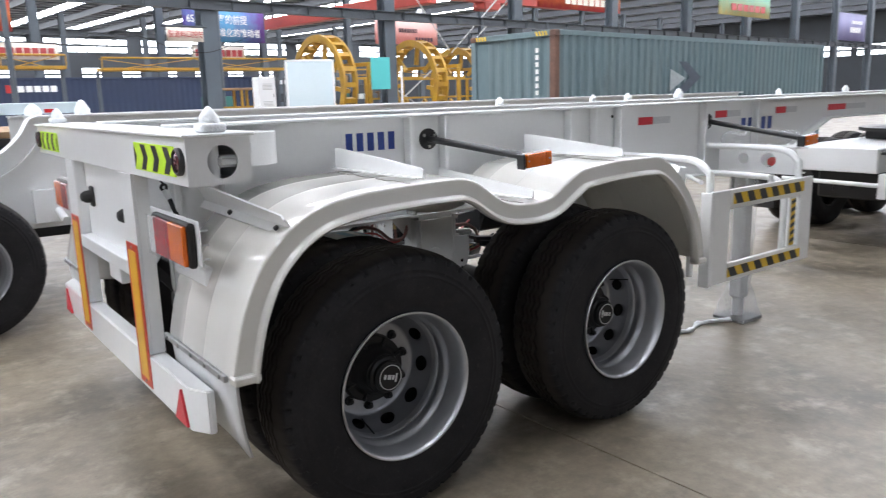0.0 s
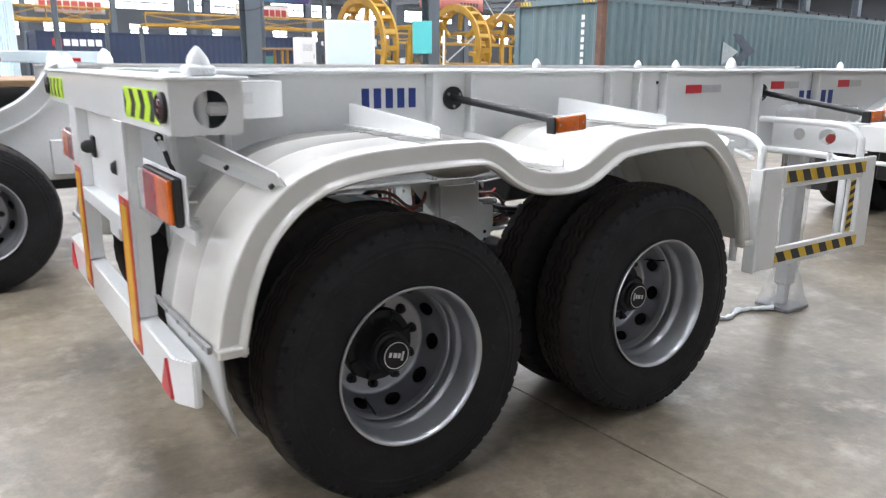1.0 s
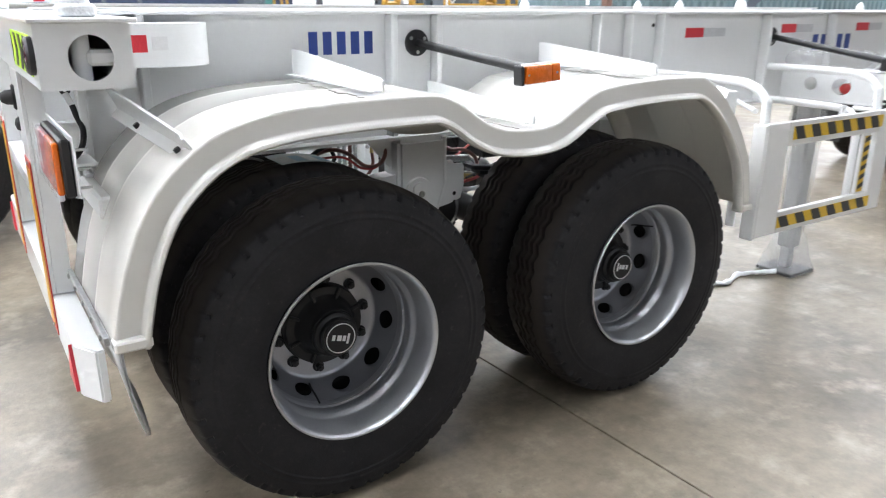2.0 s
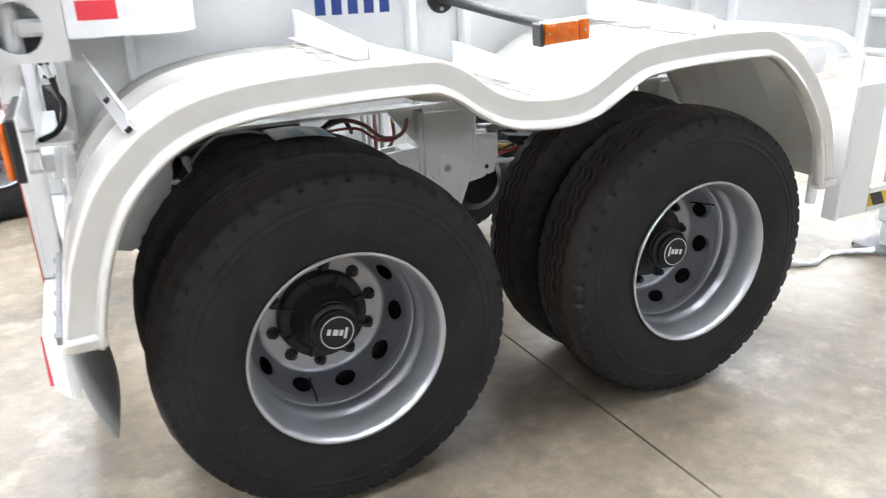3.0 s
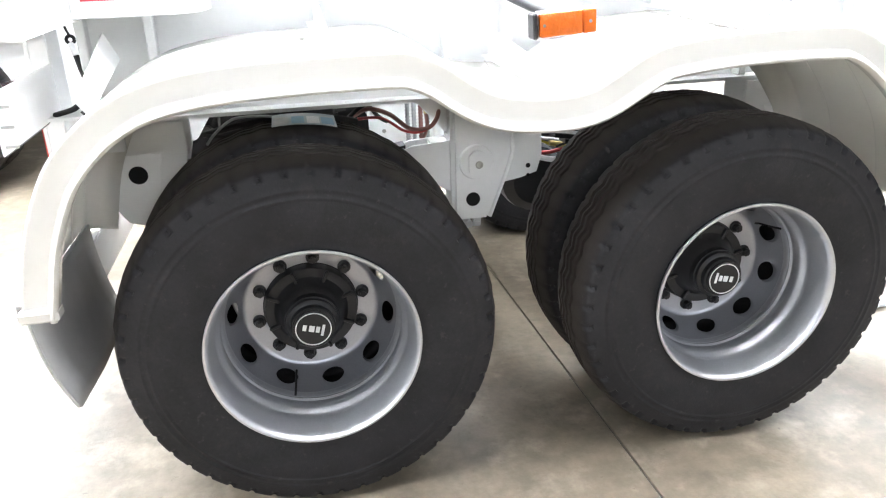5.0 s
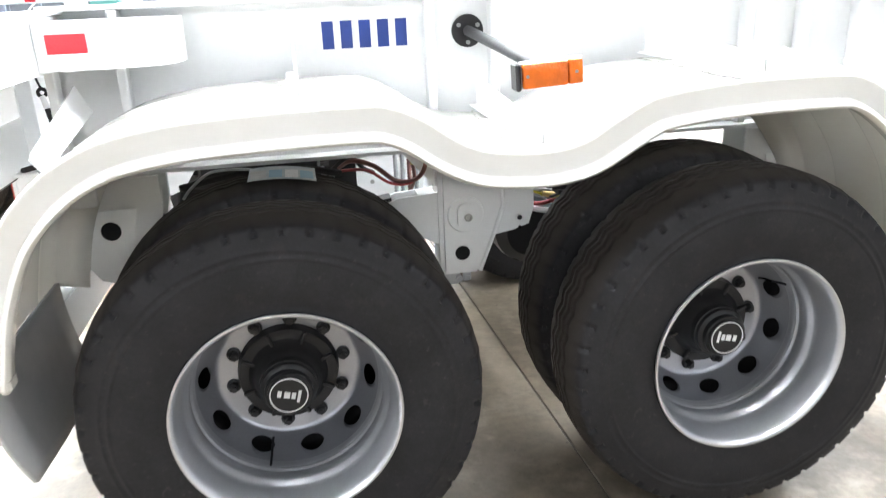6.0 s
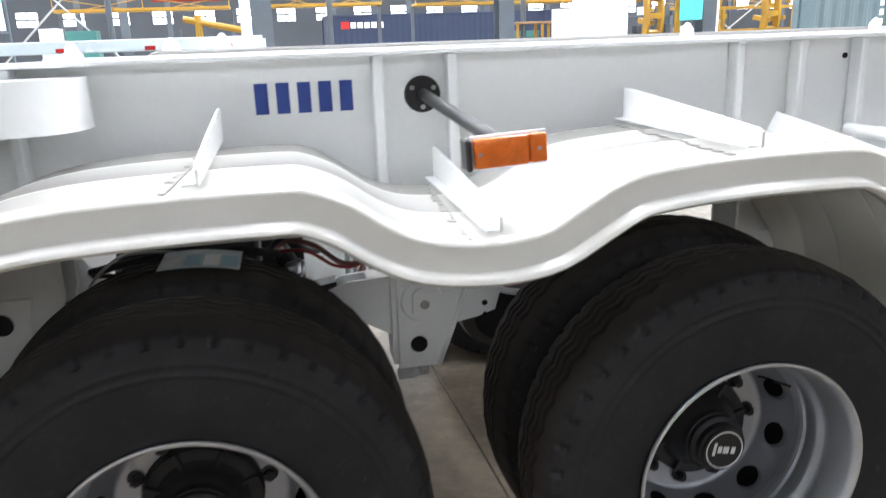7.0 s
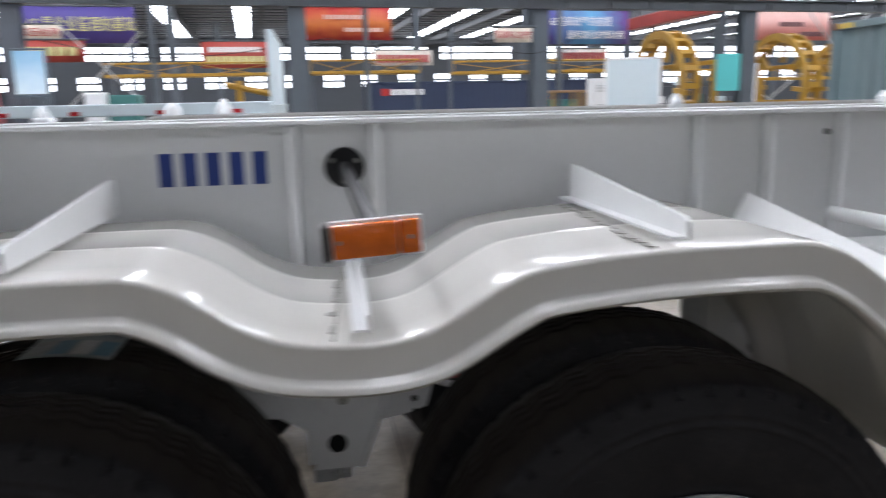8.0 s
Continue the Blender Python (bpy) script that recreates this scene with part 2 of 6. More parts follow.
M["poster"] = banner_mat("poster_sheet", (0.72, 0.80, 0.84), (0.28, 0.52, 0.72))
M["wood"] = mat("worn_wood", (0.30, 0.19, 0.10), 0.7, grain=0.25, grain_scale=12, stain=(0.16, 0.10, 0.06), stain_scale=3, stretch=(0.2, 1, 1))
M["redpaint"] = mat("red_cab_paint", (0.45, 0.03, 0.03), 0.3, coat=0.4, grain=0.04)
M["glassdark"] = mat("dark_glass", (0.02, 0.03, 0.035), 0.08)
M["redbeam"] = mat("red_crane_paint", (0.42, 0.055, 0.04), 0.5, grain=0.08, stain=(0.25, 0.04, 0.03), stain_scale=1)
M["ban_red"] = banner_mat("red_banner", (0.40, 0.022, 0.030), (0.46, 0.025, 0.035), mid=(0.62, 0.17, 0.035))
M["ban_purple"] = banner_mat("purple_banner", (0.085, 0.05, 0.26), (0.13, 0.05, 0.24), axis=0, mid=(0.10, 0.34, 0.58))
M["ban_violet"] = banner_mat("violet_banner", (0.065, 0.050, 0.24), (0.085, 0.060, 0.29))
M["ban_lilac"] = banner_mat("lilac_banner", (0.20, 0.19, 0.38), (0.26, 0.25, 0.40))
M["ban_pink"] = banner_mat("pink_banner", (0.62, 0.16, 0.14), (0.80, 0.55, 0.50))
M["ban_green"] = banner_mat("green_banner", (0.60, 0.50, 0.20), (0.10, 0.45, 0.42), mid=(0.30, 0.55, 0.40))
M["ban_cream"] = mat("cream_sign", (0.78, 0.70, 0.60), 0.6, grain=0.05)
M["ban_text_w"] = mat("white_print", (0.82, 0.82, 0.80), 0.6)
M["ban_text_d"] = mat("dark_print", (0.12, 0.06, 0.07), 0.6)
M["ban_text_p"] = mat("pale_pink_print", (0.72, 0.46, 0.38), 0.6)
M["ban_text_y"] = mat("yellow_print", (0.66, 0.62, 0.28), 0.6)
M["ban_text_r"] = mat("red_print", (0.45, 0.06, 0.06), 0.6)
M["teal"] = mat("teal_cabinet_paint", (0.055, 0.19, 0.175), 0.5, grain=0.06)
M["skylight"] = glow("daylit_roof_light", (0.955, 0.985, 1.03), ROOF_LIGHT)
M["lampglow"] = glow("lamp_glow", (1.0, 0.98, 0.95), 9.0)
M["window"] = glow("daylit_window", (0.945, 0.985, 1.03), WINDOW_LIGHT)


# ---- mesh helpers ----
def finish(bm, angle=32.0):
    bmesh.ops.recalc_face_normals(bm, faces=bm.faces)
    lim = radians(angle)
    for f in bm.faces:
        f.smooth = True
    for e in bm.edges:
        if len(e.link_faces) == 2 and e.calc_face_angle(0.0) > lim:
            e.smooth = False


def mesh_of(bm, material, angle=32.0, name="part"):
    finish(bm, angle)
    me = bpy.data.meshes.new(name)
    bm.to_mesh(me)
    bm.free()
    me.materials.append(material)
    return me


def thing(name, at, label, category, group="", kind=""):
    ob = new(name)
    ob.location = at
    ob.empty_display_size = 0.1
    bpy.context.view_layer.update()
    return tagged(ob, label, category, group, kind)


def hang(ob, parent):
    """Make ob a part of parent, leaving it where it stands."""
    ob.parent = parent
    m = Matrix.Identity(4)
    p = parent
    chain = []
    while p is not None:
        chain.append(p)
        p = p.parent
    for p in reversed(chain):
        m = m @ p.matrix_parent_inverse @ p.matrix_basis
    ob.matrix_parent_inverse = m.inverted()
    return ob


def part(name, bm, material, parent=None, label="", angle=32.0):
    ob = new(name, bm if isinstance(bm, bpy.types.Mesh) else mesh_of(bm, material, angle, name))
    if parent is not None:
        hang(ob, parent)
    if label:
        ob["label"] = label
    return ob


def solo(name, bm, material, label, category, group="", kind="", angle=32.0):
    return tagged(part(name, bm, material, None, "", angle), label, category, group, kind)


def B():
    return bmesh.new()


def bx(bm, x0, x1, y0, y1, z0, z1, bev=0.0, m=None, seg=1):
    vs = [bm.verts.new((x, y, z)) for x in (x0, x1) for y in (y0, y1) for z in (z0, z1)]
    fs = [bm.faces.new([vs[i] for i in q]) for q in ((0, 1, 3, 2), (4, 6, 7, 5), (0, 4, 5, 1), (2, 3, 7, 6), (0, 2, 6, 4), (1, 5, 7, 3))]
    if bev:
        es = list({e for f in fs for e in f.edges})
        r = bmesh.ops.bevel(bm, geom=es, offset=bev, segments=seg, affect="EDGES", profile=0.5)
        vs = list({v for f in r["faces"] for v in f.verts} | {v for v in vs if v.is_valid})
    if m is not None:
        bmesh.ops.transform(bm, matrix=m, verts=vs)
    return vs


def prism(bm, pts, axis, a0, a1):
    """A polygon, given in the plane across axis, drawn out from a0 to a1."""
    def P(p, a):
        return (a, p[0], p[1]) if axis == "x" else (p[0], a, p[1]) if axis == "y" else (p[0], p[1], a)
    lo = [bm.verts.new(P(p, a0)) for p in pts]
    hi = [bm.verts.new(P(p, a1)) for p in pts]
    n = len(pts)
    for i in range(n):
        bm.faces.new((lo[i], lo[(i + 1) % n], hi[(i + 1) % n], hi[i]))
    bm.faces.new(lo)
    bm.faces.new(list(reversed(hi)))
    return lo + hi


def lathe(bm, prof, seg, axis="y", at=(0, 0, 0), closed=False):
    """Profile of (radius, place along the axis) turned round the axis."""
    rings = []
    for r, a in prof:
        if r < 1e-5:
            c = {"x": (a, 0, 0), "y": (0, a, 0), "z": (0, 0, a)}[axis]
            rings.append([bm.verts.new(Vector(c) + Vector(at))] * seg)
            continue
        ring = []
        for i in range(seg):
            c, s = r * math.cos(2 * math.pi * i / seg), r * math.sin(2 * math.pi * i / seg)
            p = {"x": (a, c, s), "y": (c, a, s), "z": (c, s, a)}[axis]
            ring.append(bm.verts.new(Vector(p) + Vector(at)))
        rings.append(ring)
    pairs = list(zip(rings, rings[1:])) + ([(rings[-1], rings[0])] if closed else [])
    for p, q in pairs:
        for i in range(seg):
            j = (i + 1) % seg
            loop = []
            for v in (p[i], p[j], q[j], q[i]):
                if v not in loop:
                    loop.append(v)
            if len(loop) > 2:
                bm.faces.new(loop)
    return rings


def rod(bm, p0, p1, r0, r1=None, seg=16, cap=True):
    p0, p1 = Vector(p0), Vector(p1)
    r1 = r0 if r1 is None else r1
    d = (p1 - p0).normalized()
    u = d.orthogonal().normalized()
    w = d.cross(u)
    rings = []
    for p, r in ((p0, r0), (p1, r1)):
        rings.append([bm.verts.new(p + r * (math.cos(2 * math.pi * i / seg) * u + math.sin(2 * math.pi * i / seg) * w)) for i in range(seg)])
    for i in range(seg):
        j = (i + 1) % seg
        bm.faces.new((rings[0][i], rings[0][j], rings[1][j], rings[1][i]))
    if cap:
        bm.faces.new(list(reversed(rings[0])))
        bm.faces.new(rings[1])


def mesh_rod(p0, p1, r, seg=12):
    bm = B()
    rod(bm, p0, p1, r, seg=seg)
    return bm


def smooth_path(pts, n=6):
    """A Catmull-Rom curve through the points."""
    P = [Vector(p) for p in pts]
    P = [2 * P[0] - P[1]] + P + [2 * P[-1] - P[-2]]
    out = []
    for i in range(1, len(P) - 2):
        for k in range(n):
            t = k / n
            a, b, c, d = P[i - 1], P[i], P[i + 1], P[i + 2]
            out.append(0.5 * ((2 * b) + (c - a) * t + (2 * a - 5 * b + 4 * c - d) * t * t + (3 * b - a - 3 * c + d) * t ** 3))
    out.append(P[-2])
    return out


def tube(bm, pts, r, seg=10, cap=True):
    pts = [Vector(p) for p in pts]
    rings, u = [], None
    for i, p in enumerate(pts):
        d = (pts[min(i + 1, len(pts) - 1)] - pts[max(i - 1, 0)]).normalized()
        u = d.orthogonal().normalized() if u is None else (u - d * u.dot(d)).normalized()
        w = d.cross(u)
        rings.append([bm.verts.new(p + r * (math.cos(2 * math.pi * k / seg) * u + math.sin(2 * math.pi * k / seg) * w)) for k in range(seg)])
    for a, b in zip(rings, rings[1:]):
        for k in range(seg):
            j = (k + 1) % seg
            bm.faces.new((a[k], a[j], b[j], b[k]))
    if cap:
        bm.faces.new(list(reversed(rings[0])))
        bm.faces.new(rings[-1])


def plate_holes(bm, x0, x1, z0, z1, holes, y0, y1, axis="y"):
    """A plate in the plane across axis with round or oval holes (cx, cz, rx, rz), each in its own upright field of the plate."""
    holes = sorted(holes)
    cuts = [x0] + [(a[0] + b[0]) / 2 for a, b in zip(holes, holes[1:])] + [x1]

    def P(p, y):
        return (p[0], y, p[1]) if axis == "y" else (y, p[0], p[1])
    for (cx, cz, rx, rz), l, r in zip(holes, cuts, cuts[1:]):
        angs = sorted([2 * math.pi * i / 32 for i in range(32)] + [math.atan2(zz - cz, xx - cx) % (2 * math.pi) for xx in (l, r) for zz in (z0, z1)])
        inner, outer = [], []
        for a in angs:
            c, s = math.cos(a), math.sin(a)
            inner.append((cx + rx * c, cz + rz * s))
            k = min(((r if c > 0 else l) - cx) / c if abs(c) > 1e-9 else 1e9, ((z1 if s > 0 else z0) - cz) / s if abs(s) > 1e-9 else 1e9)
            outer.append((cx + k * c, cz + k * s))
        loops = [[bm.verts.new(P(p, y)) for p in pts] for y in (y0, y1) for pts in (inner, outer)]
        n = len(angs)
        for i in range(n):
            j = (i + 1) % n
            bm.faces.new((loops[0][i], loops[0][j], loops[1][j], loops[1][i]))
            bm.faces.new((loops[2][i], loops[3][i], loops[3][j], loops[2][j]))
            bm.faces.new((loops[0][i], loops[2][i], loops[2][j], loops[0][j]))
            bm.faces.new((loops[1][i], loops[1][j], loops[3][j], loops[3][i]))


# ---- the container chassis trailer ----
YC = 3.57                      # centre line
AXLES = (0.0, 1.31)
HUB_Z, WHEEL_Y, DUAL = 0.533, 2.425, 0.345
WEB_Y, RAIL_TOP, RAIL_LOW = 3.02, 1.56, 1.06
REAR_X = -0.77


def far(y):
    return 2 * YC - y


def tyre_mesh(r_out=0.536, lugs=48):
    side = [(-0.106, 0.2835), (-0.126, 0.2895), (-0.132, 0.297), (-0.1335, 0.302), (-0.1325, 0.306), (-0.1350, 0.320), (-0.1395, 0.350), (-0.1415, 0.380), (-0.1412, 0.410), (-0.1390, 0.430), (-0.1388, 0.4325),
            (-0.1408, 0.4355), (-0.1402, 0.4415), (-0.1376, 0.444), (-0.1362, 0.455), (-0.1374, 0.4575), (-0.1370, 0.462), (-0.1354, 0.4645), (-0.1334, 0.475), (-0.1308, 0.4845)]
    crown = lambda a: r_out - 0.0205 * (abs(a) / 0.118) ** 2.2
    cols = [(a, r, 0, 0) for a, r in side]
    shoulder = [(0.1290, 0.4925, 0), (0.1284, 0.4940, 3), (0.1262, 0.5040, 3), (0.1225, 0.5120, 4), (0.1165, crown(0.1165), 1), (0.1060, crown(0.106), 1), (0.0950, crown(0.095), 0)]
    cols += [(-a, r, lug, 0) for a, r, lug in shoulder]
    for g in (-0.045, -0.015, 0.015, 0.045):
        for da, dr in ((-0.0085, 0), (-0.0068, -0.016), (0.0068, -0.016), (0.0085, 0)):
            cols.append((g + da, crown(g) + dr, 0, 1))
    cols += [(a, r, lug, 0) for a, r, lug in reversed(shoulder)]
    cols += [(-a, r, 0, 0) for a, r in reversed(side)]
    n = lugs * 10
    verts, faces, k = [], [], len(cols)
    for i in range(n):
        t = 2 * math.pi * i / n
        tri = 0.0078 * math.asin(math.sin(2 * math.pi * (i + 0.5) / 10)) / (math.pi / 2)
        notch = (0.0, 0.0, 0.0, 0.0, 0.0, 0.0, 0.0, 1.0, 1.0, 0.0)[i % 10]
        for a, r, lug, zig in cols:
            rr = r - ((0.0, 0.0060, 0.0, 0.0, 0.0080)[lug] * notch)
            aa = a + (tri if zig else 0.0) - (math.copysign(0.0095, a) * notch if lug >= 3 else 0.0)
            verts.append((rr * math.cos(t), aa, rr * math.sin(t)))
    for i in range(n):
        j = (i + 1) % n
        for c in range(k - 1):
            faces.append((i * k + c, i * k + c + 1, j * k + c + 1, j * k + c))
    me = bpy.data.meshes.new("tyre")
    me.from_pydata(verts, [], faces)
    bm = B()
    bm.from_mesh(me)
    bpy.data.meshes.remove(me)
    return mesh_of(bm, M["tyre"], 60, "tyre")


def rim_mesh():
    """Deep steel rim: flange and well."""
    bm = B()
    prof = [(0.283, -0.110), (0.291, -0.128), (0.2965, -0.138), (0.2990, -0.1435), (0.2975, -0.1475), (0.2925, -0.1475), (0.2865, -0.141), (0.2825, -0.128), (0.2790, -0.110),
            (0.2765, -0.092), (0.2740, -0.060), (0.2735, -0.046), (0.2700, -0.040), (0.2635, -0.028), (0.2605, -0.022), (0.2600, 0.000), (0.2620, 0.004), (0.2620, 0.014), (0.2595, 0.018), (0.2572, 0.0215), (0.2578, 0.0260), (0.2560, 0.0290), (0.2545, 0.0400), (0.252, 0.048)]
    lathe(bm, prof, 96)
    return mesh_of(bm, M["rim"], 30, "rim")


def disc_mesh():
    """Dished wheel disc with ten hand holes."""
    bm = B()

    def y_of(r):
        pts = [(0.128, 0.143), (0.196, 0.143), (0.2055, 0.138), (0.2120, 0.128), (0.2385, 0.080), (0.2460, 0.064), (0.252, 0.048)]
        for (r0, a), (r1, b) in zip(pts, pts[1:]):
            if r <= r1:
                return a + (b - a) * (r - r0) / (r1 - r0)
        return pts[-1][1]

    def ring_holes(r0, r1, rc, hr, ht, count, turn, depth, mids=(0.35, 0.7)):
        d = 2 * math.pi / count
        for s in range(count):
            tc = turn + s * d
            half = d / 2 * rc
            angs = [2 * math.pi * i / 36 for i in range(36)] + [math.atan2((rr - rc), ss) % (2 * math.pi) for rr in (r0, r1) for ss in (-half, half)]
            angs = sorted(set(round(a, 6) for a in angs))
            loops = []
            for f in (0.0, *mids, 1.0):
                loop = []
                for a in angs:
                    c, q = math.cos(a), math.sin(a)
                    k = min(half / abs(c) if abs(c) > 1e-9 else 1e9, ((r1 if q > 0 else r0) - rc) / q if abs(q) > 1e-9 else 1e9)
                    i = (ht * c, hr * q)
                    o = (k * c, k * q)
                    p = (i[0] + (o[0] - i[0]) * f, i[1] + (o[1] - i[1]) * f)
                    r, th = rc + p[1], tc + p[0] / rc
                    loop.append(bm.verts.new((r * math.cos(th), y_of(r), r * math.sin(th))))
                loops.append(loop)
            back = [bm.verts.new((v.co.x, v.co.y + depth, v.co.z)) for v in loops[0]]
            n = len(angs)
            for a, b in zip([back] + loops, loops):
                for i in range(n):
                    j = (i + 1) % n
                    bm.faces.new((a[i], a[j], b[j], b[i]))
    ring_holes(0.2135, 0.252, 0.2325, 0.0148, 0.0360, 10, math.pi / 10, 0.016)
    lathe(bm, [(0.2135, y_of(0.2135)), (0.2115, 0.1288), (0.2085, 0.1338), (0.2045, 0.1378), (0.1995, 0.1410), (0.1935, 0.1428), (0.150, 0.143), (0.140, 0.144)], 120)
    bmesh.ops.remove_doubles(bm, verts=bm.verts, dist=0.0004)
    return mesh_of(bm, M["disc"], 30, "wheel_disc")


def hub_mesh():
    bm = B()
    lathe(bm, [(0.152, 0.150), (0.1425, 0.141), (0.1415, 0.124), (0.139, 0.111), (0.128, 0.113), (0.112, 0.110), (0.102, 0.100), (0.095, 0.082), (0.088, 0.066), (0.083, 0.060),
               (0.081, 0.056), (0.081, 0.036), (0.0775, 0.033), (0.0775, 0.020), (0.073, 0.016), (0.066, 0.013), (0.066, -0.004), (0.0615, -0.0085), (0.0, -0.0085)], 56)
    return mesh_of(bm, M["hubblack"], 30, "hub")


def rib_mesh():
    bm = B()
    bx(bm, 0.094, 0.139, 0.100, 0.119, -0.005, 0.005, 0.002)
    return mesh_of(bm, M["hubblack"], 30, "hub_rib")


def cap_mesh():
    bm = B()
    lathe(bm, [(0.058, -0.008), (0.058, -0.013), (0.0535, -0.0145)], 40)
    lathe(bm, [(0.0535, -0.0145), (0.050, -0.014), (0.0, -0.014)], 40)
    return mesh_of(bm, M["hubblack"], 30, "hub_cap")


def cap_ring_mesh():
    bm = B()
    lathe(bm, [(0.0525, -0.0145), (0.0525, -0.0162), (0.0495, -0.0162), (0.0495, -0.0145)], 40)
    return mesh_of(bm, M["reflwhite"], 30, "cap_ring")


def nut_mesh():
    bm = B()
    lathe(bm, [(0.0205, 0.143), (0.0205, 0.138), (0.0185, 0.137), (0.0, 0.137)], 20)
    lathe(bm, [(0.0155, 0.137), (0.0155, 0.122), (0.0135, 0.119), (0.0, 0.119)], 6)
    lathe(bm, [(0.009, 0.119), (0.009, 0.113), (0.0, 0.112)], 10)
    return mesh_of(bm, M["hubblack"], 30, "wheel_nut")


TYRE, RIM, DISC, HUB, CAP, CAPRING, NUT, RIB = tyre_mesh(), rim_mesh(), disc_mesh(), hub_mesh(), cap_mesh(), cap_ring_mesh(), nut_mesh(), rib_mesh()


def mark_mesh():
    """Plain white bars where the cap carries its maker's mark."""
    bm = B()
    for x, w, h in ((-0.028, 0.008, 0.036), (-0.013, 0.011, 0.019), (0.005, 0.016, 0.019), (0.026, 0.011, 0.019)):
        bx(bm, x - w / 2, x + w / 2, -0.0152, -0.0138, -h / 2, h / 2)
    return mesh_of(bm, M["reflwhite"], 30, "mark")


MARK = mark_mesh()


def valve_mesh(turn):
    bm = B()
    c, s = math.cos(turn), math.sin(turn)
    pts = [(0.216 * c, 0.115, 0.216 * s), (0.224 * c, 0.095, 0.224 * s), (0.232 * c, 0.055, 0.232 * s), (0.243 * c, 0.012, 0.243 * s)]
    tube(bm, smooth_path(pts, 4), 0.0035, 8)
    return mesh_of(bm, M["black"], 30, "valve")


def wheel(parent, pos, turn=0.0, spin=0.0, nuts=True, valve=-math.pi / 2 - 0.314, mark_turn=0.35):
    """A dual wheel end: outer wheel with its parts and the inner tyre. turn: about z; spin: about the axle."""
    m = Matrix.Translation(pos) @ Matrix.Rotation(turn, 4, "Z") @ Matrix.Rotation(spin, 4, "Y")

    def put(name, me, p, mm, label=""):
        ob = new(name, me)
        ob.matrix_basis = mm
        hang(ob, p)
        if label:
            ob["label"] = label
        return ob
    w = put("wheel", RIM, parent, m, "silver-painted dished steel wheel with dual tyres")
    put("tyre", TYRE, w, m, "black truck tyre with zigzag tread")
    put("wheel_disc", DISC, w, m, "silver disc with ten hand holes, its shade in the colour")
    put("hub", HUB, w, m, "black axle hub")
    put("hub_cap", CAP, w, m)
    put("cap_ring", CAPRING, w, m, "white ring on the hub cap")
    put("mark", MARK, w, m @ Matrix.Rotation(mark_turn - spin, 4, "Y"))
    if nuts:
        for i in range(10):
            a = 2 * math.pi * i / 10
            put("wheel_nut", NUT, w, m @ Matrix.Translation((0.163 * math.cos(a), 0, 0.163 * math.sin(a))))
        for i in range(8):
            put("hub_rib", RIB, w, m @ Matrix.Rotation(2 * math.pi * i / 8, 4, "Y"))
        put("valve", valve_mesh(valve), w, Matrix.Translation(pos) @ Matrix.Rotation(turn, 4, "Z"))
    inner = Matrix.Translation(pos) @ Matrix.Rotation(turn, 4, "Z") @ Matrix.Translation((0, DUAL, 0)) @ Matrix.Rotation(spin + 1.0, 4, "Y")
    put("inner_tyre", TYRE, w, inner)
    put("inner_rim", RIM, w, inner @ Matrix.Rotation(math.pi, 4, "Z"))
    put("inner_disc", DISC, w, inner @ Matrix.Rotation(math.pi, 4, "Z"))
    return w


chassis = thing("semi_trailer", (0.65, YC, 0), "white-painted skeletal container trailer with two axles on dual tyres", "trailer")

wheel(chassis, (AXLES[0], WHEEL_Y, HUB_Z), 0, 0.43, True, -math.pi / 2 - 0.314, -2.88)
wheel(chassis, (AXLES[1], WHEEL_Y, HUB_Z), 0, 0.52, True, 0.62, 0.2)
wheel(chassis, (AXLES[0], far(WHEEL_Y), HUB_Z), math.pi, 0.5, False)
wheel(chassis, (AXLES[1], far(WHEEL_Y), HUB_Z), math.pi, 1.2, False)

# main beams
RAIL_X0, RAIL_X1 = -0.60, 9.2
for y, s in ((WEB_Y, -1), (far(WEB_Y), 1)):
    bm = B()
    xs0, xs1, zt = 3.75, 4.65, 1.375
    prism(bm, [(RAIL_X0, RAIL_LOW + 0.012), (xs0, RAIL_LOW + 0.012), (xs1, zt + 0.012), (RAIL_X1, zt + 0.012), (RAIL_X1, RAIL_TOP - 0.014), (RAIL_X0, RAIL_TOP - 0.014)], "y", min(y, y - s * 0.01), max(y, y - s * 0.01))
    bx(bm, RAIL_X0, RAIL_X1, y - s * 0.005 - 0.075, y - s * 0.005 + 0.075, RAIL_TOP - 0.014, RAIL_TOP, 0.003)
    prism(bm, [(RAIL_X0, RAIL_LOW), (xs0, RAIL_LOW), (xs1, zt), (RAIL_X1, zt), (RAIL_X1, zt + 0.012), (xs1, zt + 0.012), (xs0, RAIL_LOW + 0.012), (RAIL_X0, RAIL_LOW + 0.012)], "y", y - s * 0.005 - 0.075, y - s * 0.005 + 0.075)
    part("main_beam", bm, M["white"], chassis, "white I-beam of welded plate")
    for x in (-0.60, -0.40, 0.535, 0.745, 1.645, 1.86, 2.08, 2.95, 3.6):
        bm = B()
        bx(bm, x - 0.014, x + 0.014, min(y + s * 0.001, y + s * 0.058), max(y + s * 0.001, y + s * 0.058), RAIL_LOW + 0.013, RAIL_TOP - 0.015, 0.004)
        part("stiffener", bm, M["white"], chassis)
    # bolt holes beside the reflectors
    for x, z in ((2.0, 1.49), (2.96, 1.50), (2.96, 1.38)):
        bm = B()
        rod(bm, (x + 0.05, y + s * 0.0005, z), (x + 0.05, y + s * 0.004, z), 0.009)
        part("bolt_hole", bm, M["hole"], chassis)
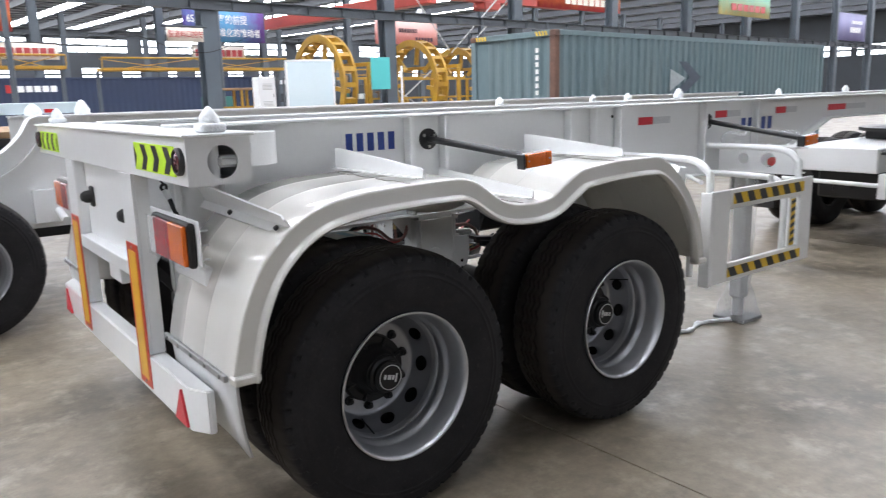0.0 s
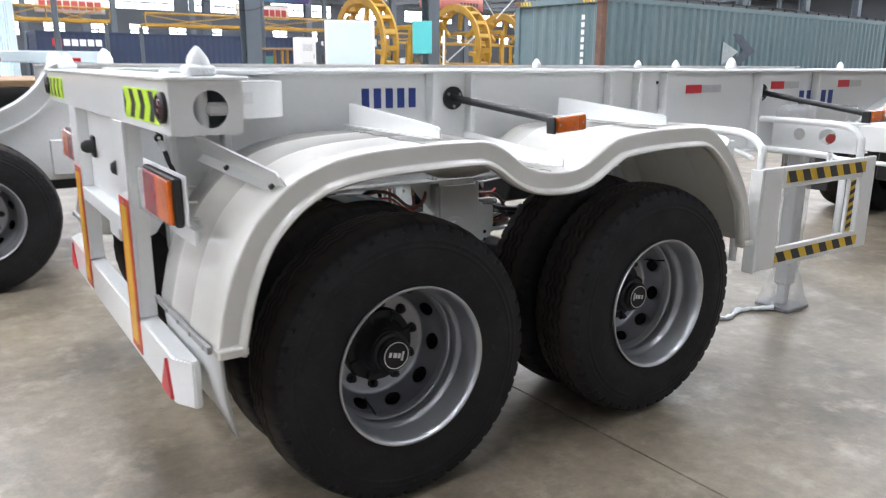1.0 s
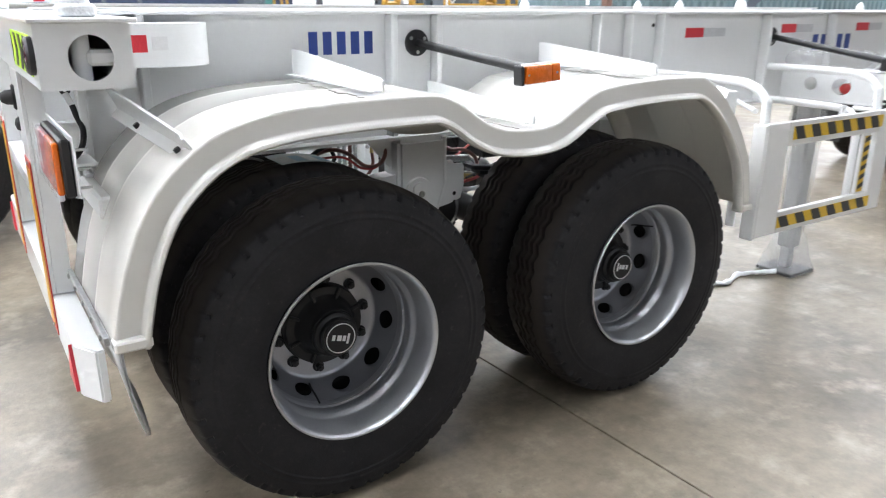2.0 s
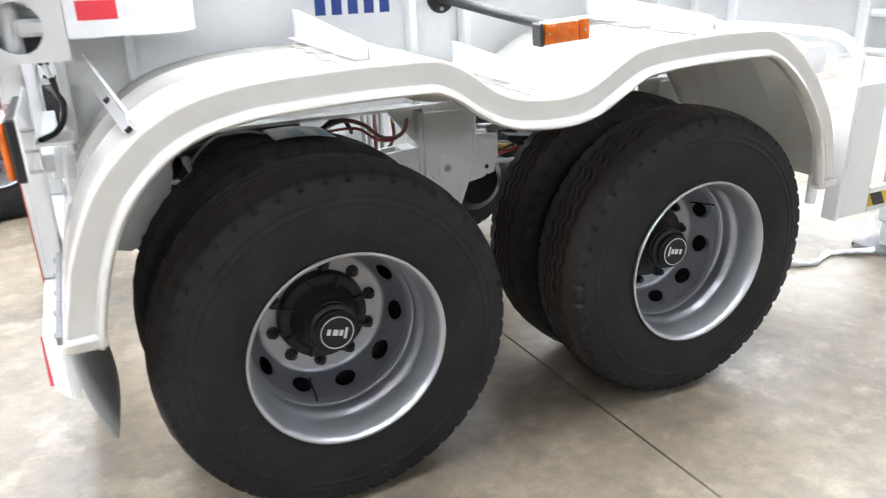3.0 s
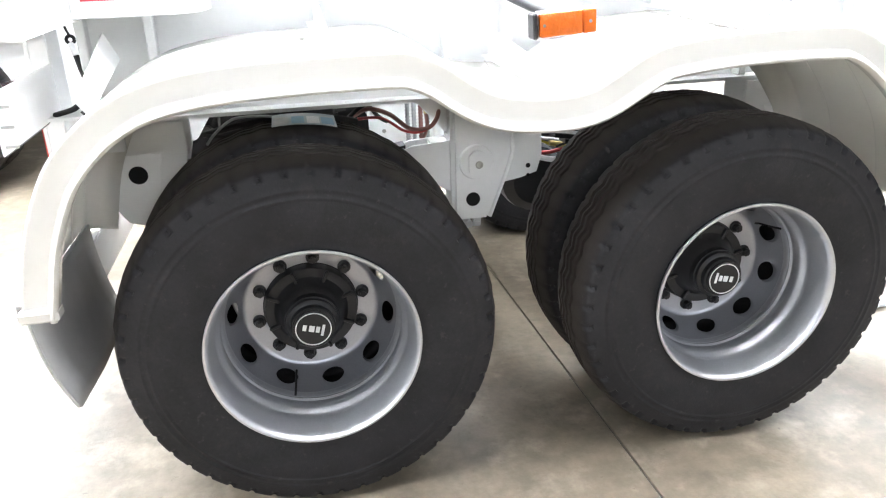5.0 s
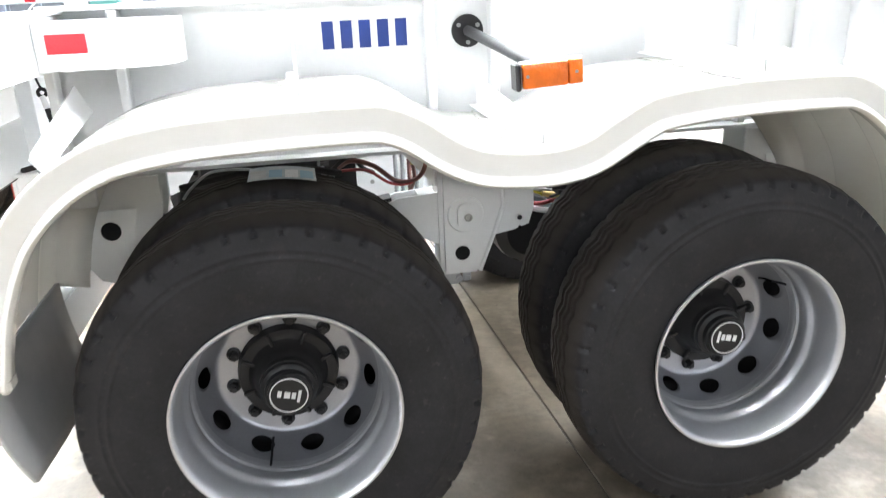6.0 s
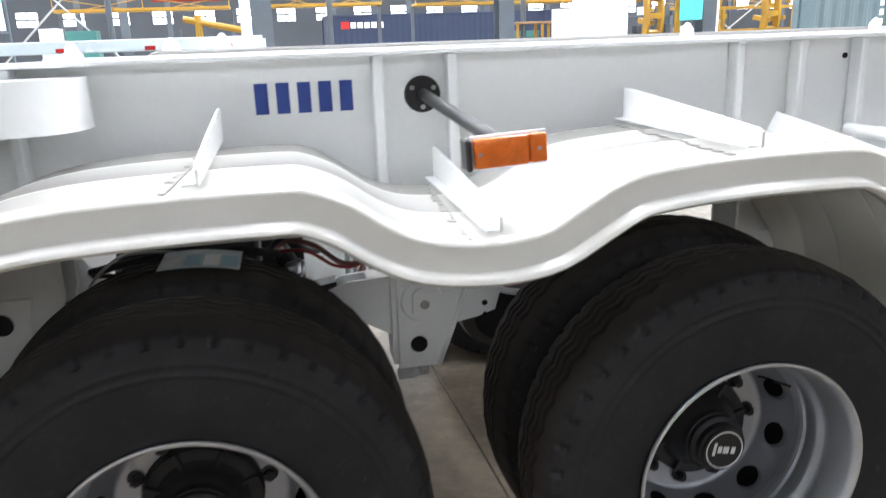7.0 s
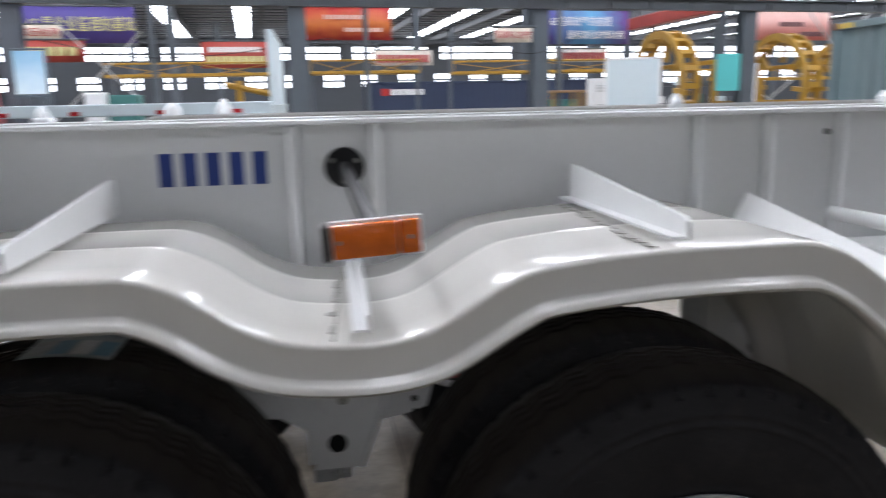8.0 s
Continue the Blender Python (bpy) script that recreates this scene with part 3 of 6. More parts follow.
# cross members between the beams
for x in (-0.2, 0.65, 1.6, 2.6, 3.5):
    bm = B()
    bx(bm, x - 0.06, x + 0.06, WEB_Y + 0.012, far(WEB_Y) - 0.012, 1.22, 1.45, 0.006)
    part("cross_member", bm, M["white"], chassis)

# rear bolster: a hollow beam with round openings in its ends
BY0, BY1, BX0, BX1, BZ0, BZ1 = 2.31, far(2.31), -0.77, -0.562, 1.385, 1.535
bm = B()
bx(bm, BX0, BX0 + 0.008, BY0 + 0.008, BY1 - 0.008, BZ0, BZ1, 0.002)
bx(bm, BX1 - 0.008, BX1, BY0 + 0.008, BY1 - 0.008, BZ0, BZ1, 0.002)
bx(bm, BX0 + 0.008, BX1 - 0.008, BY0 + 0.008, BY1 - 0.008, BZ0, BZ0 + 0.008)
part("rear_bolster", bm, M["white"], chassis)
bm = B()
bx(bm, BX0 - 0.012, BX1 + 0.018, BY0 - 0.008, BY1 + 0.008, BZ1 + 0.0005, BZ1 + 0.0125, 0.003)
part("bolster_top_plate", bm, M["white"], chassis)
for y0, y1 in ((BY0, BY0 + 0.008), (BY1 - 0.008, BY1)):
    bm = B()
    plate_holes(bm, BX0, BX1, BZ0, BZ1, [(-0.655, 1.457, 0.050, 0.053)], y0, y1)
    part("bolster_end_plate", bm, M["white"], chassis)
    # twist lock: shaft and handle inside the beam, cone above
    s = 1 if y0 < YC else -1
    yl = (2.362 if s > 0 else far(2.362))
    bm = B()
    rod(bm, (-0.67, yl, 1.39), (-0.67, yl, 1.535), 0.022, seg=14)
    rod(bm, (-0.67, yl, 1.47), (-0.60, yl + s * 0.16, 1.455), 0.011, seg=10)
    bx(bm, -0.660, -0.585, yl - 0.035, yl + 0.035, 1.437, 1.474, 0.008)
    lock = part("twist_lock", bm, M["white"], chassis)
    bm = B()
    bx(bm, -0.710, -0.626, yl - 0.040, yl + 0.042, BZ1 + 0.013, BZ1 + 0.044, 0.012, seg=3)
    part("lock_base", bm, M["filmwhite"], lock)
    bm = B()
    lathe(bm, [(0.033, BZ1 + 0.042), (0.0315, BZ1 + 0.054), (0.027, BZ1 + 0.068), (0.019, BZ1 + 0.082), (0.009, BZ1 + 0.093), (0.0, BZ1 + 0.096)], 14, "z", (-0.668, yl, 0))
    for v in bm.verts:
        v.co += 0.004 * Vector(noise.noise_vector(v.co * 30))
    part("lock_cone", bm, M["filmwhite"], lock, "locking cone wrapped in white foam", angle=50)
    # lime warning plate with black chevrons, and a round marker lamp
    ya, yb = (2.415, 2.865) if s > 0 else (far(2.865), far(2.415))
    bm = B()
    bx(bm, BX0 - 0.004, BX0 - 0.0005, ya, yb, 1.410, 1.508, 0.001)
    plate = part("warning_plate", bm, M["lime"], chassis, "lime reflective plate with black chevrons")
    for i in range(3):
        c = (ya + 0.085 + i * 0.128) if s > 0 else (yb - 0.085 - i * 0.128)
        k = -s
        bm = B()
        prism(bm, [(c - k * 0.026, 1.503), (c + k * 0.026, 1.503), (c + k * 0.058, 1.459), (c + k * 0.026, 1.415), (c - k * 0.026, 1.415), (c + k * 0.006, 1.459)], "x", BX0 - 0.0052, BX0 - 0.0042)
        part("chevron", bm, M["tapeblack"], plate)
    c = yb - 0.003 if s > 0 else ya + 0.003
    bm = B()
    prism(bm, [(c, 1.498), (c - s * 0.028, 1.459), (c, 1.420)], "x", BX0 - 0.0052, BX0 - 0.0042)
    part("chevron", bm, M["tapeblack"], plate)
    yy = 2.365 if s > 0 else far(2.365)
    bm = B()
    lathe(bm, [(0.044, BX0 - 0.0005), (0.044, BX0 - 0.012), (0.038, BX0 - 0.018), (0.033, BX0 - 0.016)], 28, "x", (0, yy, 1.462))
    lamp = part("marker_lamp", bm, M["plastic"], chassis)
    bm = B()
    lathe(bm, [(0.033, BX0 - 0.012), (0.022, BX0 - 0.017), (0.0, BX0 - 0.019)], 24, "x", (0, yy, 1.462))
    part("lens", bm, M["darkred"], lamp, "dark red lens")
    # bolster side boxes running to the beams, with a red and silver reflector
    def q(y):
        return y if s > 0 else far(y)
    bm = B()
    plan = [(-0.560, 2.757), (-0.375, 2.757), (-0.325, 2.762), (-0.285, 2.777), (-0.252, 2.802), (-0.228, 2.838), (-0.213, 2.885), (-0.205, 2.957), (-0.560, 2.957)]
    prism(bm, [(x, q(y)) for x, y in plan], "z", 1.395, 1.522)
    part("side_box", bm, M["white"], chassis, angle=40)
    bm = B()
    bx(bm, -0.531, -0.430, min(q(2.7545), q(2.7565)), max(q(2.7545), q(2.7565)), 1.440, 1.490)
    part("reflector", bm, M["reflred"], chassis, "red reflective tape")
    bm = B()
    bx(bm, -0.415, -0.37, min(q(2.7545), q(2.7565)), max(q(2.7545), q(2.7565)), 1.445, 1.485)
    part("reflector", bm, M["reflwhite"], chassis, "silver reflective tape")

# rear frame: posts, recessed panel, cross bar, bumper
for y in (3.055, far(3.055)):
    bm = B()
    bx(bm, REAR_X, REAR_X + 0.012, y - 0.078, y + 0.078, 0.66, BZ0 - 0.001, 0.002)
    post = part("rear_post", bm, M["white"], chassis)
    for ya, yb in ((y - 0.078, y - 0.068), (y + 0.068, y + 0.078)):
        bm = B()
        bx(bm, REAR_X + 0.0125, REAR_X + 0.065, ya, yb, 0.66, BZ0 - 0.001, 0.002)
        part("side_plate", bm, M["white"], post)
    bm = B()
    bx(bm, REAR_X - 0.0035, REAR_X - 0.0005, y - 0.078, y + 0.078, 0.515, 1.105)
    strip = part("reflective_strip", bm, M["stripred"], post, "red and amber reflective strip")
    bm = B()
    bx(bm, REAR_X - 0.0055, REAR_X - 0.0040, y - 0.050, y + 0.050, 0.545, 1.075)
    part("strip_centre", bm, M["striporange"], strip)
    for z in (0.53, 1.09):
        bm = B()
        lathe(bm, [(0.006, REAR_X - 0.0036), (0.005, REAR_X - 0.007), (0.0, REAR_X - 0.008)], 8, "x", (0, y, z))
        part("rivet", bm, M["bolt"], post)
bm = B()
bx(bm, REAR_X + 0.05, REAR_X + 0.058, 3.135, far(3.135), 1.02, BZ0 - 0.001, 0.002)
bx(bm, REAR_X + 0.004, REAR_X + 0.05, 3.134, 3.146, 1.02, BZ0 - 0.001, 0.002)
bx(bm, REAR_X + 0.004, REAR_X + 0.05, far(3.146), far(3.134), 1.02, BZ0 - 0.001, 0.002)
part("rear_panel", bm, M["white"], chassis)
bm = B()
bx(bm, REAR_X + 0.0, REAR_X + 0.10, 3.135, far(3.135), 0.955, 1.018, 0.004)
part("cross_bar", bm, M["white"], chassis)
bm = B()
bx(bm, REAR_X + 0.06, REAR_X + 0.14, 3.56, 3.76, 0.83, 0.954, 0.006)
part("tow_bracket", bm, M["white"], chassis)
for y, zb in ((3.205, 1.195), (3.86, 1.215)):
    bm = B()
    bx(bm, REAR_X + 0.036, REAR_X + 0.0495, y - 0.028, y + 0.028, zb - 0.05, zb + 0.05, 0.006)
    lathe(bm, [(0.031, REAR_X + 0.036), (0.029, REAR_X + 0.012), (0.018, REAR_X - 0.006), (0.0, REAR_X - 0.011)], 18, "x", (0, y, zb))
    part("rubber_buffer", bm, M["rubber"], chassis, "black rubber buffer")
bm = B()
c0, c1 = 2.535, 2.455
prism(bm, [(REAR_X, c0), (REAR_X, far(c0)), (REAR_X + 0.045, far(c1)), (REAR_X + 0.068, far(c1)), (REAR_X + 0.068, c1), (REAR_X + 0.045, c1)], "z", 0.492, 0.655)
bmesh.ops.bevel(bm, geom=list(bm.edges), offset=0.005, segments=2, affect="EDGES")
bumper = part("bumper", bm, M["white"], chassis, "white rear underrun bar with chamfered ends")
for y, s in ((2.60, 1), (far(2.60), -1)):
    bm = B()
    prism(bm, [(y - s * 0.055, 0.505), (y + s * 0.075, 0.505), (y - s * 0.005, 0.635)], "x", REAR_X - 0.010, REAR_X - 0.0005)
    part("triangle_reflector", bm, M["reflred"], bumper, "red triangular reflector")
# tail lamps
for s in (1, -1):
    def q(y):
        return y if s > 0 else far(y)
    def bb(bm, x0, x1, y0, y1, z0, z1, bev=0.0):
        bx(bm, x0, x1, min(q(y0), q(y1)), max(q(y0), q(y1)), z0, z1, bev)
    bm = B()
    bb(bm, -0.735, -0.709, 2.475, 2.875, 1.090, 1.245, 0.006)
    lamp = part("tail_lamp", bm, M["plastic"], chassis, "tail lamp with red and amber lenses under plastic film")
    for y0, y1, mm, lab in ((2.485, 2.635, "amber", "amber lens"), (2.637, 2.805, "redlens", "red lens"), (2.807, 2.868, "clear", "clear lens")):
        bm = B()
        bb(bm, -0.752, -0.7355, y0, y1, 1.098, 1.237, 0.004)
        part("lens", bm, M[mm], lamp, lab)
    bm = B()
    rows = []
    for i in range(25):
        rows.append([bm.verts.new((-0.757 + 0.009 * noise.noise((i * 0.75, k * 1.0, s * 3.0)), q(2.478 + 0.395 * i / 24), 1.093 + 0.150 * k / 12)) for k in range(13)])
    for a, b in zip(rows, rows[1:]):
        for k in range(12):
            bm.faces.new((a[k], a[k + 1], b[k + 1], b[k]))
    part("lamp_film", bm, M["lampfilm"], lamp, "crinkled plastic film", angle=10)
    bm = B()
    bb(bm, -0.708, -0.703, 2.44, 2.98, 1.100, 1.255, 0.002)
    bb(bm, -0.703, -0.60, 2.82, 2.97, 1.105, 1.115, 0.002)
    part("lamp_bracket", bm, M["white"], chassis)
    for z in (1.12, 1.17, 1.22):
        bm = B()
        rod(bm, (-0.702, q(2.458), z), (-0.672, q(2.458), z), 0.004, seg=8)
        part("lamp_stud", bm, M["bolt"], lamp)
    # arm and plate behind the lamp
    bm = B()
    bb(bm, -0.60, -0.52, 2.90, 2.96, 0.98, 1.06, 0.006)
    bb(bm, -0.64, -0.60, 2.62, 2.97, 0.98, 1.05, 0.008)
    part("lamp_arm", bm, M["white"], chassis)
    cx, cy = -0.640, 3.005
    bm = B()
    tube(bm, [(cx + 0.0115 * math.cos(a), q(cy), 1.318 + 0.0115 * math.sin(a)) for a in [2 * math.pi * i / 14 for i in range(15)]], 0.0055, 8)
    tube(bm, smooth_path([(cx - 0.02, q(cy + 0.02), 1.384), (cx - 0.01, q(cy + 0.01), 1.35), (cx, q(cy), 1.33)], 4), 0.004, 6)
    tube(bm, smooth_path([(cx + 0.012, q(cy - 0.02), 1.272), (cx + 0.02, q(cy - 0.03), 1.235), (cx + 0.030, q(cy - 0.045), 1.20), (cx + 0.025, q(cy - 0.06), 1.165), (cx + 0.012, q(cy - 0.075), 1.14), (cx - 0.01, q(cy - 0.10), 1.122), (-0.684, q(2.84), 1.120)], 6), 0.009, 8)
    part("cable_clip", mesh_rod((cx, q(cy), 1.306), (cx + 0.012, q(cy - 0.02), 1.272), 0.010), M["sticker"], chassis, "white cable connector")
    part("cable", bm, M["rubber"], chassis, "black lamp cable with a ring clip")

# ---- mudguard ----
GUARD = [(-0.700, 0.735), (-0.69, 0.79), (-0.655, 0.93), (-0.60, 1.06), (-0.54, 1.145), (-0.45, 1.225), (-0.34, 1.28), (-0.19, 1.31), (0.02, 1.322), (0.24, 1.324),
         (0.31, 1.317), (0.385, 1.284), (0.46, 1.232), (0.53, 1.200), (0.61, 1.188), (0.70, 1.186), (0.78, 1.201), (0.86, 1.245), (0.93, 1.284), (1.00, 1.305), (1.20, 1.322),
         (1.46, 1.324), (1.545, 1.31), (1.63, 1.262), (1.73, 1.175), (1.81, 1.075), (1.87, 0.975), (1.905, 0.86), (1.925, 0.745)]


def guard_line(n=3):
    return [(p.x, p.z) for p in smooth_path([(x, 0, z) for x, z in GUARD], n)]


def mudguard(s):
    def q(y):
        return y if s > 0 else far(y)
    line = guard_line()
    N = []
    for i in range(len(line)):
        a, b = line[max(i - 1, 0)], line[min(i + 1, len(line) - 1)]
        d = Vector((b[0] - a[0], b[1] - a[1])).normalized()
        N.append((-d.y, d.x))
    # cross-section: place across, height over the line
    sec = [(2.925, -0.105), (2.925, -0.05), (2.925, -0.006), (2.919, 0.0), (2.776, 0.0), (2.773, 0.0005), (2.769, 0.0018), (2.763, 0.0018), (2.759, 0.0005), (2.756, 0.0),
           (2.556, 0.0), (2.553, 0.0005), (2.549, 0.0018), (2.543, 0.0018), (2.539, 0.0005), (2.536, 0.0),
           (2.36, 0.0), (2.279, -0.0002), (2.2735, -0.0015), (2.2705, -0.0045), (2.2695, -0.009), (2.2750, -0.060), (2.2725, -0.0655), (2.2530, -0.0690), (2.2475, -0.0725), (2.2460, -0.0790), (2.252, -0.0845), (2.290, -0.0845)]
    bm = B()
    rows = [[bm.verts.new((x + n[0] * h, q(y), z + n[1] * h)) for y, h in sec] for (x, z), n in zip(line, N)]
    for a, b in zip(rows, rows[1:]):
        for i in range(len(sec) - 1):
            bm.faces.new((a[i], a[i + 1], b[i + 1], b[i]))
    ob = part("mudguard", bm, M["guard"], chassis, "white moulded double mudguard with a rolled lip", angle=60)
    md = ob.modifiers.new("thickness", "SOLIDIFY")
    md.thickness = 0.004
    md.offset = 0
    return ob


for s in (1, -1):
    def q(y):
        return y if s > 0 else far(y)
    def bb(bm, x0, x1, y0, y1, z0, z1, bev=0.0, m=None):
        bx(bm, x0, x1, min(q(y0), q(y1)), max(q(y0), q(y1)), z0, z1, bev, m)
    guard = mudguard(s)
    # end caps of the lip
    bm = B()
    bb(bm, -0.704, -0.608, 2.246, 2.30, 0.724, 0.756, 0.006)
    part("lip_end", bm, M["guard"], guard)
    bm = B()
    bb(bm, 1.838, 1.930, 2.252, 2.30, 0.728, 0.758, 0.006)
    part("lip_end", bm, M["guard"], guard)
    # clamp strip and mudflap
    bm = B()
    bb(bm, -0.720, -0.7055, 2.30, 2.93, 0.732, 0.756, 0.002)
    part("clamp_strip", bm, M["steel"], guard, "galvanised clamp strip")
    for y in (2.34, 2.48, 2.62, 2.76, 2.89):
        bm = B()
        lathe(bm, [(0.008, -0.720), (0.008, -0.726), (0.0, -0.727)], 6, "x", (0, q(y), 0.744))
        part("bolt", bm, M["bolt"], guard)
    for off, mtl, lab in ((-0.0035, "flapfront", "pale grey rear face of the rubber mudflap"), (0.0035, "flapback", "wheel-side face of the rubber mudflap, greyed for shade")):
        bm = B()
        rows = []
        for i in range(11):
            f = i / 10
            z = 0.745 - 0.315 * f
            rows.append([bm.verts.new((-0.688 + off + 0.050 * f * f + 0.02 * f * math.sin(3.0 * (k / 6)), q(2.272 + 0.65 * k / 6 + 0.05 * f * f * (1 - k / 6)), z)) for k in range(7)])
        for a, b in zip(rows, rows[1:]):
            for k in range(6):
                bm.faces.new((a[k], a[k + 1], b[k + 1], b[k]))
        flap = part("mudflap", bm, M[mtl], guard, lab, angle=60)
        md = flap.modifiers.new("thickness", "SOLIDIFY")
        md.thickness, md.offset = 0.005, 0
    # angle brackets across the top
    for x, z in ((0.106, 1.330), (0.679, 1.194), (1.258, 1.330)):
        bm = B()
        prism(bm, [(q(2.282), z + 0.008), (q(2.95), z + 0.012), (q(2.95), z + 0.097), (q(2.90), z + 0.097), (q(2.298), z + 0.048), (q(2.282), z + 0.040)], "x", x - 0.003, x + 0.003)
        bb(bm, x - 0.028, x - 0.003, 2.290, 2.95, z + 0.0075, z + 0.0120)
        part("guard_bracket", bm, M["white"], guard, "white angle bracket")
    for ob, ot, it, ib in (((-0.452, 1.216), (-0.476, 1.262), (-0.537, 1.335), (-0.500, 1.255)), ((1.690, 1.212), (1.712, 1.262), (1.772, 1.330), (1.735, 1.255))):
        d = 1 if ob[0] < 0 else -1
        bm = B()
        lo = [Vector((ob[0], q(2.285), ob[1])), Vector((ot[0], q(2.285), ot[1] - 0.012)), Vector((ot[0], q(2.305), ot[1])), Vector((it[0], q(2.945), it[1])), Vector((ib[0], q(2.945), ib[1]))]
        va = [bm.verts.new(p) for p in lo]
        vb = [bm.verts.new(p + Vector((0.006 * d, 0, 0.004))) for p in lo]
        n = len(lo)
        for i in range(n):
            j = (i + 1) % n
            bm.faces.new((va[i], va[j], vb[j], vb[i]))
        bm.faces.new(va)
        bm.faces.new(list(reversed(vb)))
        lip = [Vector((ob[0], q(2.29), ob[1])), Vector((ib[0], q(2.945), ib[1]))]
        for a, b in ((lip[0], lip[1]),):
            e = Vector((-0.022 * d, 0, -0.024))
            u = Vector((-0.003 * d, 0, 0.004))
            vs = [bm.verts.new(p) for p in (a, b, b + e, a + e, a + u, b + u, b + e + u, a + e + u)]
            for f in ((0, 1, 2, 3), (4, 5, 6, 7), (0, 1, 5, 4), (1, 2, 6, 5), (2, 3, 7, 6), (3, 0, 4, 7)):
                bm.faces.new([vs[i] for i in f])
        part("guard_bracket", bm, M["white"], guard, "white angle bracket")
        for f in (0.09, 0.62):
            c = lip[0].lerp(lip[1], f) + Vector((-0.013 * d, 0, -0.010))
            bm = B()
            rod(bm, c, c + Vector((-0.008 * d, 0, 0.011)), 0.0095, seg=6)
            part("bolt", bm, M["spring"], guard, "dark bolt")
    # thin grey-brown strips along the foot of each bracket
    for x, z in ((0.078, 1.3255), (0.651, 1.1895), (1.230, 1.3255)):
        rng = random.Random(int(x * 1000) + 7 * s)
        y, patches = 2.284, []
        while y < 2.90:
            step = rng.uniform(0.035, 0.085)
            patches.append((y, min(y + step, 2.915), 0.006 if rng.random() < 0.35 else rng.uniform(0.012, 0.026)))
            y += step
        for y0, y1, w in patches:
            # ragged strips that draw away from the bracket towards the outer edge
            c0, c1 = (x + 0.002 - 0.034 * (2.92 - yy) / 0.64 for yy in (y0, y1))
            bm = B()
            inset = min(0.012, 0.3 * (y1 - y0))
            prism(bm, [(c0, q(y0)), (c0 - 0.45 * w, q(y0 + 0.2 * inset)), (c0 - w, q(y0 + inset)), (c1 - w, q(y1 - inset)), (c1 - 0.3 * w, q(y1)), (c1, q(y1))], "z", z, z + 0.0022)
            part("sealant", bm, M["sealant"], guard)

# side marker lamps on arms
for x0, xe, z0 in ((0.665, 0.697, 1.434), (3.03, 2.99, 1.42)):
    bm = B()
    lathe(bm, [(0.0, WEB_Y - 0.014), (0.050, WEB_Y - 0.014), (0.052, WEB_Y - 0.011), (0.052, WEB_Y - 0.0005)], 28, "y", (x0, 0, z0))
    ze = 1.368 if x0 < 2 else 1.32
    arm = part("side_marker_arm", bm, M["black"], chassis, "black arm with an amber side marker lamp")
    bm = B()
    rod(bm, (x0, WEB_Y - 0.012, z0), (xe, 2.305, ze + 0.004), 0.0165, seg=18)
    part("arm_rod", bm, M["plastic"], arm)
    for i in range(3):
        a = 2 * math.pi * i / 3 + 0.5
        bm = B()
        rod(bm, (x0 + 0.036 * math.cos(a), WEB_Y - 0.0145, z0 + 0.036 * math.sin(a)), (x0 + 0.036 * math.cos(a), WEB_Y - 0.020, z0 + 0.036 * math.sin(a)), 0.007, seg=8)
        part("bolt", bm, M["bolt"], arm)
    tilt = Matrix.Translation((xe, 0, ze)) @ Matrix.Rotation(radians(-3.0), 4, "Y")
    bm = B()
    bx(bm, -0.076, 0.076, 2.289, 2.306, -0.032, 0.032, 0.003, tilt)
    bx(bm, -0.091, -0.0785, 2.264, 2.312, -0.033, 0.031, 0.004, tilt)
    lampb = part("lamp_body", bm, M["plastic"], arm)
    bm = B()
    bx(bm, -0.078, 0.078, 2.282, 2.2885, -0.034, 0.034, 0.002, tilt)
    part("lamp_plate", bm, M["sticker"], lampb, "white lamp plate")
    bm = B()
    bx(bm, -0.074, 0.036, 2.262, 2.2815, -0.029, 0.029, 0.005, tilt, 2)
    part("lens", bm, M["amber"], lampb, "amber lens")
    bm = B()
    bx(bm, 0.038, 0.074, 2.264, 2.2815, -0.029, 0.029, 0.005, tilt, 2)
    part("lens", bm, M["amber"], lampb, "amber lens")
    for u in (-0.064, 0.056):
        bm = B()
        p = tilt @ Vector((u, 2.262, 0))
        rod(bm, p, p - Vector((0, 0.002, 0)), 0.004, seg=8)
        part("screw", bm, M["bolt"], lampb)

# maker's name on the beam, as plain blue shapes on a clear sticker
for xa, xb, za, zb in ((0.188, 0.478, 1.398, 1.482), (3.44, 3.88, 1.335, 1.425)):
    bm = B()
    bx(bm, xa - 0.012, xb + 0.012, WEB_Y - 0.0012, WEB_Y - 0.0003, za - 0.010, zb + 0.010)
    st = part("name_sticker", bm, M["white"], chassis, "white sticker with five blue shapes")
    w = (xb - xa) / 5
    for i in range(5):
        a, c = xa + i * w + 0.19 * w, xa + (i + 1) * w - 0.19 * w
        bm = B()
        bx(bm, a, c, WEB_Y - 0.0026, WEB_Y - 0.0014, za, zb)
        part("blue_shape", bm, M["blueink"], st)

# reflectors along the beam
for xa, xm, xb, z in ((2.30, 2.44, 2.62, 1.450), (3.13, 3.27, 3.44, 1.463), (3.92, 4.06, 4.22, 1.466), (4.72, 5.02, 5.38, 1.462)):
    bm = B()
    bx(bm, xa, xm, WEB_Y - 0.003, WEB_Y - 0.0005, z - 0.024, z + 0.024)
    part("reflector", bm, M["reflred"], chassis, "red reflective tape")
    bm = B()
    bx(bm, xm + 0.004, xb, WEB_Y - 0.003, WEB_Y - 0.0005, z - 0.022, z + 0.022)
    part("reflector", bm, M["reflgrey"], chassis, "silver reflective tape")

